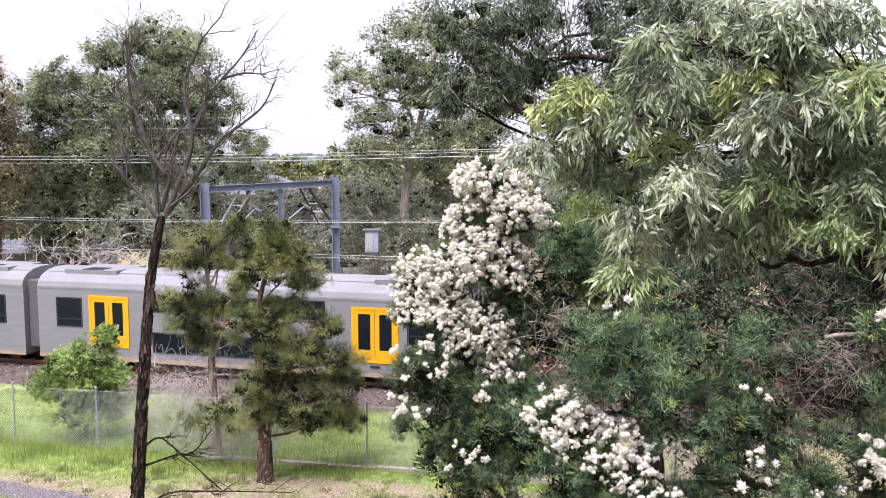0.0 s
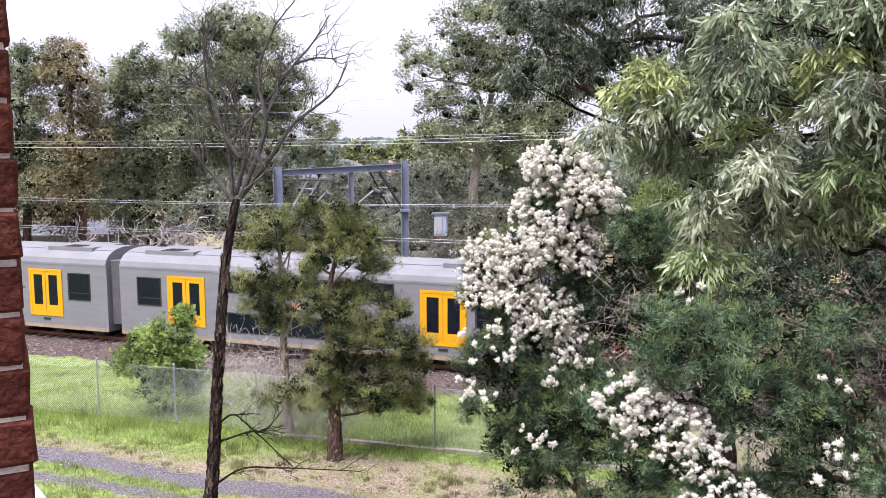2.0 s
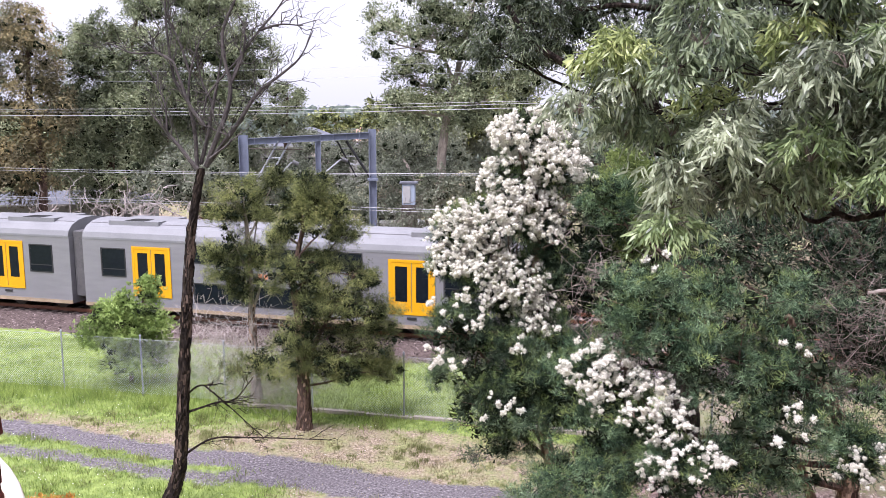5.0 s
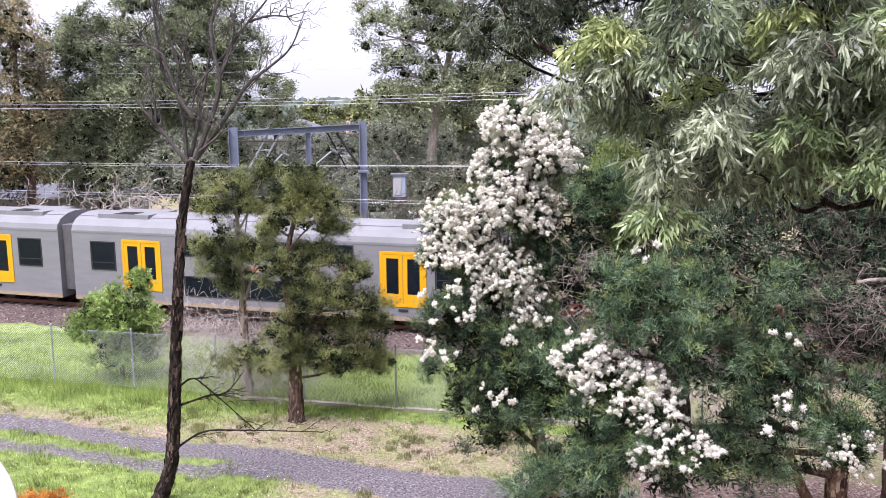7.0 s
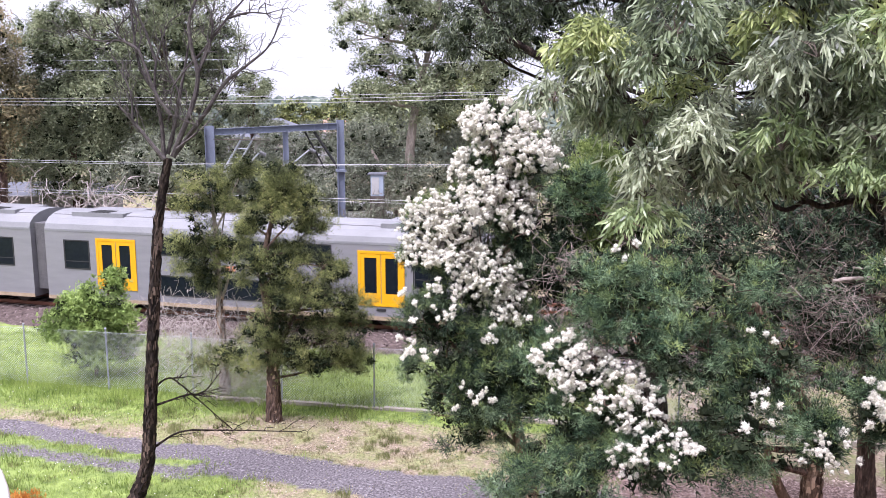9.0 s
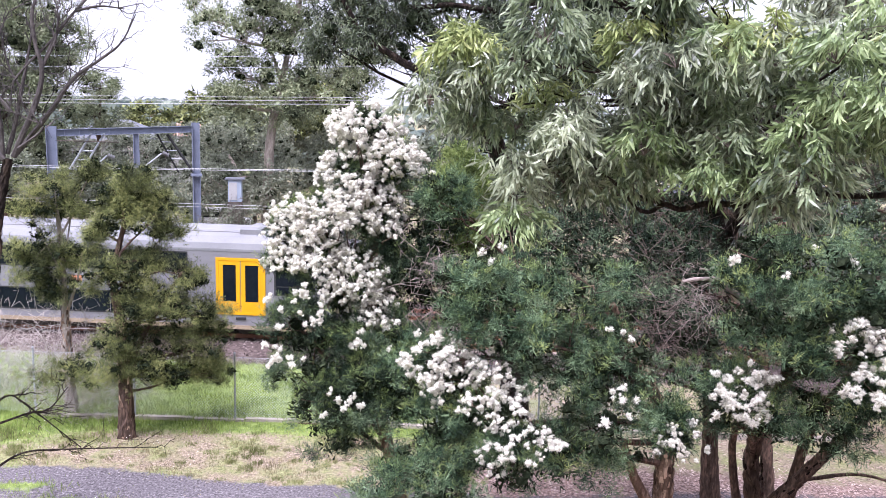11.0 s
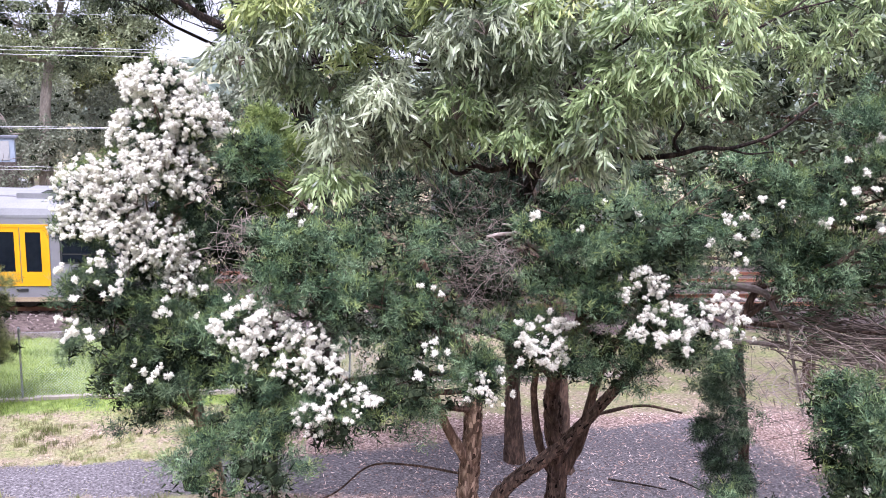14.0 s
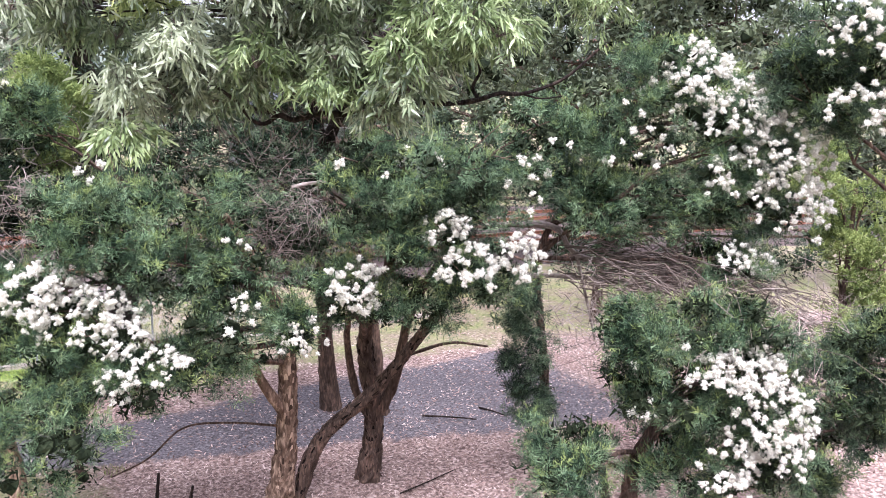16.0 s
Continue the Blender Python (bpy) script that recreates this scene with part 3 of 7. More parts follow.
for dx in (0, 0.62):
    bar((1.9 + dx, 0, 7.95), (0.7 + dx, -0.1, 5.9), 0.055, GALV, "brace", gantry)
for i in range(4):
    u = 0.22 + i * 0.23
    bar((1.9 - 1.2 * u, 0, 7.95 - 2.05 * u), (2.52 - 1.2 * u, 0, 7.95 - 2.05 * u), 0.035, GALV, "rung", gantry)
bar((SPAN - 1.45, 0, 7.95), (SPAN - 0.15, 0, 5.9), 0.075, RUBBER, "brace", gantry)
bar((SPAN - 1.95, 0.3, 7.95), (SPAN - 0.9, 0.3, 5.9), 0.05, RUBBER, "brace", gantry)
for i in range(3):
    u = 0.2 + i * 0.22
    bar((SPAN - 1.95 + 1.05 * u, 0.3, 7.95 - 2.05 * u), (SPAN - 1.45 + 1.3 * u, 0, 7.95 - 2.05 * u), 0.03, GALV, "rung", gantry)
for a, b in (((4.05, 0, 5.9), (5.3, -0.3, 6.95)), ((1.75, -0.1, 5.95), (2.6, -0.3, 6.8))):
    bar(a, b, 0.045, GALV, "bracket_arm", gantry)
    for q in range(3):
        end = Vector(b) + Vector((0.06 + 0.11 * q, 0, 0.02 - 0.05 * q))
        c = GM @ end
        part("insulator", Geo().tube([c, c + Vector((0.08, 0, -0.03))], [0.13, 0.09], 10), TRAIN_ROOF, gantry, "white ceramic insulator", world=True)
bar((0.2, -0.2, 7.55), (3.2, -0.2, 7.5), 0.03, UNDER, "cable", gantry)


def overhead(y, z, sag, r, name, label, x0=-90, x1=90, span=45, mat=WIRE):
    pts = []
    for i in range(49):
        q = x0 + (x1 - x0) * i / 48
        u = ((q - 6) % span) / span
        pts.append((q, y, z - sag * 4 * u * (1 - u)))
    w = solo(name, Geo().tube(pts, [r] * len(pts), 5), mat, label, "overhead wire")
    w.matrix_world = TRACK
    return w


overhead(0.2, 9.85, 0.25, 0.008, "feeder_wire", "pale bare feeder wire high above the tracks")
overhead(0.6, 9.6, 0.3, 0.011, "feeder_wire", "pale bare feeder wire high above the tracks")
overhead(3.4, 9.85, 0.35, 0.009, "feeder_wire", "pale bare feeder wire high above the tracks")
overhead(NEAR, 6.95, 0.25, 0.008, "catenary_wire", "pale carrying wire above the nearer track")
overhead(FAR, 6.75, 0.25, 0.011, "catenary_wire", "pale carrying wire above the farther track")
overhead(NEAR, 5.45, 0.0, 0.009, "contact_wire", "pale contact wire above the nearer track")
overhead(FAR, 4.85, 0.0, 0.008, "contact_wire", "pale contact wire above the farther track")
overhead(13, 12.6, 0.5, 0.008, "power_line", "thin grey power line behind the tracks", mat=GALV)
overhead(13, 12.0, 0.5, 0.008, "power_line", "thin grey power line behind the tracks", mat=GALV)

# ---- wire fence ----
fence = thing("chain_link_fence", (-8.2, 25.25, 0), "galvanised chain-link fence with pipe posts in the grass", "fence")


def fence_y(x):
    return 23.72 - 0.187 * x


PITCH = 2.94
MESH_WIRE = material("bright_zinc_wire", (0.5, 0.52, 0.55), (0.68, 0.7, 0.72), 0.5, 3, 30, 0, metal=0.2)
panel = Geo()
W, HT, P = PITCH * 1.017, 1.85, 0.085
for k in range(int((W + HT) / P) + 1):
    for flip in (1, -1):
        a = k * P - HT
        u0, u1 = max(a, 0), min(a + HT, W)
        if u1 - u0 < 0.02:
            continue
        p0, p1 = (u0, 0, u0 - a), (u1, 0, u1 - a)
        if flip < 0:
            p0, p1 = (W - u0, 0.004, u0 - a), (W - u1, 0.004, u1 - a)
        panel.tube([p0, p1], [0.0023, 0.0023], 3, cap=False)
panel_mesh = panel.mesh("wire_mesh")
panel_mesh.materials.append(MESH_WIRE)
for i in range(-4, 8):
    x = -14.05 + i * PITCH
    part("post", Geo().tube([(x, fence_y(x), -0.1), (x, fence_y(x), 2.08)], [0.028, 0.028], 8), GALV, fence, world=True)
    part("post_cap", Geo().tube([(x, fence_y(x), 2.08), (x, fence_y(x), 2.12)], [0.045, 0.02], 8), GALV, fence, world=True)
    ob = part("wire_mesh", panel_mesh, MESH_WIRE, fence, "woven galvanised wire netting")
    ob.matrix_basis = fence.matrix_basis.inverted() @ Matrix.Translation((x, fence_y(x) - 0.04, 0.12)) @ Matrix.Rotation(math.atan(-0.187), 4, "Z")
    for z in (1.97,):
        part("strand", Geo().tube([(x, fence_y(x) - 0.04, z), (x + PITCH, fence_y(x + PITCH) - 0.04, z)], [0.005, 0.005], 4), GALV, fence, world=True)
rng = np.random.default_rng(5)
kerb = Geo()
for i in range(16):
    x = -8.0 + i * 1.5
    m = Matrix.Translation((x, fence_y(x) + rng.normal(0, 0.015), 0)) @ Matrix.Rotation(math.atan(-0.187), 4, "Z")
    kerb.box(0.01, 1.5, -0.1, 0.06, -0.05, 0.1 + rng.normal(0, 0.012), m)
solo("concrete_edging", kerb, CONCRETE, "pale concrete edging strip under the fence", "kerb", "structure")

# ---- foliage ----
def unit(v):
    return v / (np.linalg.norm(v, axis=-1, keepdims=True) + 1e-9)


def lobe_clumps(rng, lobes, per_m2, inner=0.35):
    """Clump centres spread over and just inside a set of ellipsoids, with the way outwards from each."""
    pts, ways = [], []
    for x, y, z, r, h in lobes:
        d = 0.85 * r
        n = max(4, int(per_m2 * 4.2 * ((r * d) ** 1.6 + (r * h) ** 1.6 + (d * h) ** 1.6) ** 0.625))
        u = unit(rng.normal(0, 1, (n, 3)))
        k = 1 - inner * rng.uniform(0, 1, n) ** 1.5 + 0.2 * rng.normal(0, 1, n)
        pts.append(np.array((x, y, z)) + u * np.array((r, d, h)) * k[:, None])
        ways.append(unit(u / np.array((r, d, h))))
    return np.concatenate(pts), np.concatenate(ways)


def knobs(rng, lobes, n=9, size=0.42, heart=0.74):
    """Each lobe broken up into a shrunken heart and uneven knobs on its surface."""
    out = []
    for x, y, z, r, h in lobes:
        out.append((x, y, z, r * heart, h * heart))
        for _ in range(n):
            u = unit(rng.normal(0, 1, 3))
            k, s = rng.uniform(0.6, 0.95), size * rng.uniform(0.6, 1.25)
            out.append((x + u[0] * r * k, y + u[1] * r * 0.85 * k, z + u[2] * h * k, r * s, (0.5 * r + 0.5 * h) * s * 0.8))
    return out


def flat_leaves(rng, base, way, length, width):
    """Four-cornered leaves: base, two sides, tip."""
    n = len(base)
    side = unit(np.cross(way, rng.normal(0, 1, (n, 3)))) * width[:, None]
    mid = base + way * (length * 0.45)[:, None]
    v = np.stack([base, mid + side, base + way * length[:, None], mid - side], 1)
    return v.reshape(-1, 3), np.arange(4 * n).reshape(-1, 4)


def sickle_leaves(rng, base, way, length, width):
    """Long narrow bent leaves, folded along the midrib."""
    n = len(base)
    side = unit(np.cross(way, rng.normal(0, 1, (n, 3))))
    up = np.cross(side, way)
    bend = rng.normal(0, 0.16, n) * length
    L, Wd = length[:, None], width[:, None]
    m1 = base + way * L * 0.33 + up * (bend * 0.5)[:, None]
    m2 = base + way * L * 0.68 + up * (bend * 0.7)[:, None]
    v = np.stack([base, m1 + side * Wd, m1 - side * Wd, m2 + side * Wd * 0.75, m2 - side * Wd * 0.75, base + way * L], 1)
    k = 6 * np.arange(n)[:, None]
    return v.reshape(-1, 3), (k + np.array([0, 1, 2])), (k + np.array([1, 3, 4, 2])), (k + np.array([3, 5, 4]))


def needles_at(rng, p, shoot, needles, length, width):
    """Sprigs: narrow leaves that spread from one joint like a brush."""
    n = len(p)
    way = unit(shoot[:, None] * 0.75 + rng.normal(0, 0.55, (n, needles, 3)))
    ln = length * rng.uniform(0.6, 1.35, (n, needles, 1))
    side = unit(np.cross(way, rng.normal(0, 1, (n, needles, 3)))) * width
    tip = p[:, None] + way * ln
    v = np.concatenate([p[:, None], (tip - side), (tip + side)], 1)
    k = np.arange(needles)
    f = np.stack([0 * k, 1 + k, 1 + needles + k], -1)[None] + ((1 + 2 * needles) * np.arange(n))[:, None, None]
    return Geo().add(v.reshape(-1, 3), f.reshape(-1, 3))


def needle_crown(rng, lobes, per_m2=4.2, spread=0.088, sprigs=30, needles=7, length=0.115, width=0.005, lift=0.35, tips=0.0):
    """Clumps of fine sprigs, each a shoot set round with narrow leaves; tips: the share that is fresh growth on the outside."""
    c, o = lobe_clumps(rng, knobs(rng, lobes), per_m2)
    c, o = np.repeat(c, sprigs, 0), np.repeat(o, sprigs, 0)
    n = len(c)
    off = rng.normal(0, 1, (n, 3)) * spread * np.array((1, 1, 0.8))
    shoot = unit(o * 0.7 + rng.normal(0, 0.5, (n, 3)) + np.array((0, 0, lift)))
    if not tips:
        return needles_at(rng, c + off, shoot, needles, length, width)
    outer = (off * (o + np.array((0, 0, 0.7)))).sum(1) + rng.normal(0, spread * 0.4, n)
    new_growth = outer > np.quantile(outer, 1 - tips)
    old = needles_at(rng, (c + off)[~new_growth], shoot[~new_growth], needles, length, width)
    young = needles_at(rng, (c + off + 0.05 * o)[new_growth], unit(shoot + np.array((0, 0, 0.5)))[new_growth], needles, length, width)
    return old, young


def hanging_sprays(rng, sprays, r0=0.19, r1=0.31, bunches=32, leaves=16, length=0.12, width=0.0105):
    """Separate umbrella-shaped sprays of long leaves that hang from short arching twigs."""
    leaf_g, twig_g = Geo(), Geo()
    for x, y, z in sprays:
        r = rng.uniform(r0, r1)
        size = np.array((r, r, r * rng.uniform(0.55, 0.85)))
        u = unit(rng.normal(0, 1, (bunches, 3)))
        u[:, 2] = np.where(rng.uniform(0, 1, bunches) < 0.65, np.abs(u[:, 2]), u[:, 2])
        p = np.array((x, y, z)) + u * size * rng.uniform(0.3, 1.05, bunches)[:, None]
        run = unit(u * np.array((1, 1, 0.35)) + rng.normal(0, 0.35, (bunches, 3)))
        heart = np.array((x, y, z)) - np.array((0, 0, 0.3 * r))
        for a, b in zip(p[::3], run[::3]):
            twig_g.tube(wiggle(rng, heart, a + b * 0.08, 4, 0.06, 0.03), taper(4, 0.006, 0.002), 3, cap=False)
        base, way0 = np.repeat(p, leaves, 0), np.repeat(run, leaves, 0)
        m = len(base)
        t = rng.uniform(0, 1, m)[:, None]
        q = base + way0 * 0.17 * t - np.array((0, 0, 0.13)) * t * t + rng.normal(0, 0.018, (m, 3))
        way = unit(way0 * 0.6 + rng.normal(0, 0.46, (m, 3)) + np.array((0, 0, -0.85)))
        v, f1, f2, f3 = sickle_leaves(rng, q, way, length * rng.uniform(0.6, 1.3, m), width * rng.uniform(0.7, 1.3, m))
        leaf_g.v.append(v)
        leaf_g.f += [f + leaf_g.n for f in (f1, f2, f3)]
        leaf_g.n += len(v)
    return leaf_g, twig_g


PHI = (1 + 5 ** 0.5) / 2
BALL_V = unit(np.array([(a, b * PHI, 0) for a in (-1, 1) for b in (-1, 1)] + [(0, a, b * PHI) for a in (-1, 1) for b in (-1, 1)] + [(b * PHI, 0, a) for a in (-1, 1) for b in (-1, 1)], float))
BALL_F = np.array([(i, j, k) for i in range(12) for j in range(i + 1, 12) for k in range(j + 1, 12) if max(np.linalg.norm(BALL_V[i] - BALL_V[j]), np.linalg.norm(BALL_V[j] - BALL_V[k]), np.linalg.norm(BALL_V[i] - BALL_V[k])) < 1.1])


def hearts(rng, centres, sizes, squash=0.85):
    """Uneven lumps, one inside each clump, hidden by its leaves; they carry painted shade."""
    n = len(centres)
    r = np.asarray(sizes)[:, None, None] * rng.uniform(0.65, 1.2, (n, 12, 1))
    v = np.asarray(centres)[:, None] + BALL_V[None] * r * np.array((1, 1, squash))
    return Geo().add(v[:, BALL_F.ravel()].reshape(-1, 3), np.arange(60 * n).reshape(-1, 3))


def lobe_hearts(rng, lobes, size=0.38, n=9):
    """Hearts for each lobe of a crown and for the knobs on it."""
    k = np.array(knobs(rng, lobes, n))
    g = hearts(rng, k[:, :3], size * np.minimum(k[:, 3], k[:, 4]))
    # scattered leaves that take the same painted shade as the lumps
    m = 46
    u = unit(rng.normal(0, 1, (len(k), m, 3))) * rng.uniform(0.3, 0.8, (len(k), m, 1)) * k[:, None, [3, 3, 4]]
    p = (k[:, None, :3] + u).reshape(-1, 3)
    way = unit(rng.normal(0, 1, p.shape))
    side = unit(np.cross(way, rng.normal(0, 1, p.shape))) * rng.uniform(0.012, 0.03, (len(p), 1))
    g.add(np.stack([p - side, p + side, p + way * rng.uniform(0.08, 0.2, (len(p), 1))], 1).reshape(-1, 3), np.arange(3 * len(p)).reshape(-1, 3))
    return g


def far_crown(rng, lobes, per_m2=1.35, leaves=75, length=0.2, width=0.042, spread=0.27, hang=0.2, clumps=1.0, heart=0.43):
    """A crown of separate cushion-shaped clumps of leaves, fuller on top, each round a dense heart."""
    pts, ways, mids, sizes = [], [], [], []
    for x, y, z, r, h in lobes:
        area = 4.2 * ((r * r) ** 1.6 + 2 * (r * h) ** 1.6) ** 0.625
        n = max(5, int(clumps * per_m2 * 0.95 * area))
        u = unit(rng.normal(0, 1, (n, 3)))
        c = np.array((x, y, z)) + u * np.array((r, 0.85 * r, h)) * rng.uniform(0.5, 1.08, n)[:, None]
        size = rng.uniform(0.4, 1.0, n) * (0.34 + 0.2 * min(r, h))
        k = int(leaves * 2.05)
        v = unit(rng.normal(0, 1, (n, k, 3)))
        v[..., 2] = np.where(rng.uniform(0, 1, (n, k)) < 0.68, np.abs(v[..., 2]), v[..., 2] * 0.6)
        p = c[:, None] + v * size[:, None, None] * np.array((1.1, 1.1, 1.0)) * (rng.uniform(0, 1, (n, k, 1)) ** 0.3)
        pts.append((p + rng.normal(0, spread * 0.5, p.shape)).reshape(-1, 3))
        ways.append(v.reshape(-1, 3))
        inside = np.linalg.norm((c - np.array((x, y, z))) / np.array((r, 0.85 * r, h)), axis=1) < 0.86
        mids.append(c[inside])
        sizes.append(size[inside])
    p, o = np.concatenate(pts), np.concatenate(ways)
    n = len(p)
    way = unit(o * 0.6 + rng.normal(0, 0.6, (n, 3)) - np.array((0, 0, hang)))
    side = unit(np.cross(way, rng.normal(0, 1, (n, 3)))) * (width * rng.uniform(0.6, 1.2, n))[:, None]
    tip = p + way * (length * rng.uniform(0.6, 1.3, n))[:, None]
    leaf = Geo().add(np.stack([p - side, p + side, tip], 1).reshape(-1, 3), np.arange(3 * n).reshape(-1, 3))
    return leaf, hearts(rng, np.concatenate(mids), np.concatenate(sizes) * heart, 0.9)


def inner_shade(rng, lobes, per_m3=60, length=0.19, width=0.026):
    """Coarse leaves and twigs deep inside a crown, a dark filling for its shade."""
    pts = []
    for x, y, z, r, h in lobes:
        n = max(8, int(per_m3 * 4 * r * r * h))
        u = unit(rng.normal(0, 1, (n, 3))) * (rng.uniform(0, 1, n) ** 0.4 * 0.72)[:, None]
        pts.append(np.array((x, y, z)) + u * np.array((r, 0.85 * r, h)))
    p = np.concatenate(pts)
    n = len(p)
    way = unit(rng.normal(0, 1, (n, 3)))
    return Geo().add(*flat_leaves(rng, p, way, length * rng.uniform(0.6, 1.3, n), width * rng.uniform(0.7, 1.3, n)))


def wiggle(rng, a, b, k=6, amount=0.08, arch=0.0):
    """A crooked line from a to b."""
    a, b = np.array(a, float), np.array(b, float)
    t = np.linspace(0, 1, k)[:, None]
    off = rng.normal(0, amount * np.linalg.norm(b - a), (k, 3))
    off[0] = off[-1] = 0
    return a + (b - a) * t + off * np.sin(np.pi * t) + np.array((0, 0, arch)) * np.sin(np.pi * t)


def smooth_line(pts, k=5):
    """A rounded line through given points."""
    p = np.array(pts, float)
    p = np.concatenate([[2 * p[0] - p[1]], p, [2 * p[-1] - p[-2]]])
    out = []
    for i in range(1, len(p) - 2):
        for t in np.linspace(0, 1, k, endpoint=False):
            a, b, c, d = p[i - 1:i + 3]
            out.append(0.5 * (2 * b + (c - a) * t + (2 * a - 5 * b + 4 * c - d) * t * t + (3 * b - a - 3 * c + d) * t ** 3))
    return np.array(out + [p[-2]])


def taper(n, a, b):
    return np.linspace(a, b, n)


def stem(tree, pts, r0, r1, mat, name="trunk", seed=0, sides=10, rough=0.12, flare=0.0):
    line = smooth_line(pts, 12 if r0 >= 0.15 else 6)
    sides = 18 if r0 >= 0.15 else sides
    r = taper(len(line), r0, r1)
    if flare:
        r = r * (1 + flare * np.exp(-np.linspace(0, 9, len(r))))
    return part(name, Geo().tube(line, r, sides, rough, seed=seed), mat, tree, world=True)


def bark_flakes(tree, pts, r0, r1, mat, n, seed, size=0.1):
    """Loose upright plates of bark that curl away from a trunk."""
    rng = np.random.default_rng(seed)
    line = smooth_line(pts, 12)
    t = rng.uniform(0, len(line) - 1.01, n)
    k = t.astype(int)
    c = line[k] + (line[k + 1] - line[k]) * (t - k)[:, None]
    up = unit(line[k + 1] - line[k])
    a = rng.uniform(0, 2 * np.pi, n)
    out = np.stack([np.cos(a), np.sin(a), 0 * a], -1)
    out = unit(out - up * (out * up).sum(1)[:, None])
    side = np.cross(up, out)
    r = (r0 + (r1 - r0) * t / len(line))[:, None]
    ln, wd = size * rng.uniform(0.5, 1.8, (n, 1)), size * rng.uniform(0.12, 0.32, (n, 1))
    lift = rng.uniform(0.004, 0.03, (n, 1))
    low, mid, high = c + out * r * 0.98, c + up * ln * 0.5 + out * (r * 1.04 + lift * 0.3), c + up * ln + out * (r * 1.02 + lift)
    v = np.stack([low - side * wd, low + side * wd, mid + side * wd * 0.9, mid - side * wd * 0.9, high + side * wd * 0.5, high - side * wd * 0.5], 1)
    f = np.array([(0, 1, 2, 3), (3, 2, 4, 5)])[None] + 6 * np.arange(n)[:, None, None]
    return part("loose_bark", Geo().add(v.reshape(-1, 3), f.reshape(-1, 4)), mat, tree, "flaking plates of bark", "stuff", world=True)


def limbs_to(tree, rng, root, lobes, r0, r1, mat, share=1.0):
    """One limb from the root line to the heart of each lobe, forking into twigs at its end."""
    root = smooth_line(root)
    for x, y, z, r, h in lobes:
        if rng.uniform() > share:
            continue
        low = [p for p in root if p[2] < z - 0.1]
        a = low[-1 - int(rng.integers(0, max(1, len(low) // 3)))] if low else root[0]
        line = smooth_line(wiggle(rng, a, (x, y, z), 4, 0.045, 0.1), 2)
        g = Geo().tube(line, taper(7, r0, r1), 6, 0.1)
        for q in range(5):
            u = unit(rng.normal(0, 1, 3) + np.array((0, 0, 0.4)))
            g.tube(wiggle(rng, line[4 + q % 3], np.array((x, y, z)) + u * np.array((r, r, h)) * 0.8, 4, 0.08), taper(4, r1, r1 * 0.3), 4, cap=False)
        part("limb", g, mat, tree, world=True)


def puff(g, rng, c, r, hairs):
    """One round brush flower: a bumpy middle set all round with fine filaments."""
    core = c + BALL_V * r * 0.6 * rng.uniform(0.85, 1.12, (12, 1))
    g.add(core[BALL_F].reshape(-1, 3), np.arange(60).reshape(-1, 3))
    u = unit(rng.normal(0, 1, (hairs, 3)))
    s = unit(np.cross(u, rng.normal(0, 1, (hairs, 3)))) * r * 0.085
    ln = r * rng.uniform(0.8, 1.25, hairs)[:, None]
    g.add(np.stack([c + u * r * 0.5 - s, c + u * r * 0.5 + s, c + u * ln], 1).reshape(-1, 3), np.arange(3 * hairs).reshape(-1, 3))


def blossom_geo(rng, n, size, hairs=72):
    """A head of fluffy white flowers: one large round puff with smaller ones pressed against it."""
    g = Geo()
    puff(g, rng, np.zeros(3), size, hairs)
    for _ in range(n):
        puff(g, rng, unit(rng.normal(0, 1, 3)) * size * rng.uniform(0.8, 1.35), size * rng.uniform(0.45, 0.8), int(hairs * 0.4))
    return g


WHITE_FLUFF = leaf_material("white_blossom", (0.58, 0.55, 0.47), (0.7, 0.675, 0.6), (0.78, 0.76, 0.695), 2.5, 0.35, 0.9, 0.03, 0.4)
rng = np.random.default_rng(77)
HEADS = [blossom_geo(rng, k, r) for k, r in ((2, 0.062), (3, 0.068), (2, 0.074), (3, 0.08), (1, 0.06), (3, 0.066))]
LIGHT_HEADS = [blossom_geo(rng, k, r, 40) for k, r in ((1, 0.066), (2, 0.07), (1, 0.076), (2, 0.08), (1, 0.06), (1, 0.07))]
BLOSSOMS = [h.mesh("blossom") for h in HEADS]
for me in BLOSSOMS:
    me.materials.append(WHITE_FLUFF)


def bloom(tree, rng, patches, per_m2=22, singles=90):
    """Blossom heads over the outside of a set of patches (ellipsoids)."""
    c, o = lobe_clumps(rng, patches, per_m2, 0.1)
    rest, done = Geo(), 0
    for p, w in zip(c, o):
        if w[2] < -0.6 or (w[1] > 0.3 and rng.uniform() < 0.8):
            continue
        k = int(rng.integers(0, len(HEADS)))
        m = Matrix.Translation(p + w * 0.06) @ Euler(rng.uniform(0, 6.28, 3)).to_matrix().to_4x4() @ Matrix.Scale(float(rng.uniform(0.75, 1.2)), 4)
        if done < singles and w[1] < 0.2:
            ob = part("blossom", BLOSSOMS[k], WHITE_FLUFF, tree)
            ob.matrix_basis = tree.matrix_basis.inverted() @ m
            done += 1
        else:
            a = np.array(m)
            v = np.concatenate(LIGHT_HEADS[k].v) @ a[:3, :3].T + a[:3, 3]
            rest.add(v, np.arange(len(v)).reshape(-1, 3))
    if rest.v:
        part("blossom_mass", rest, WHITE_FLUFF, tree, "fluffy white blossom", "stuff", world=True)


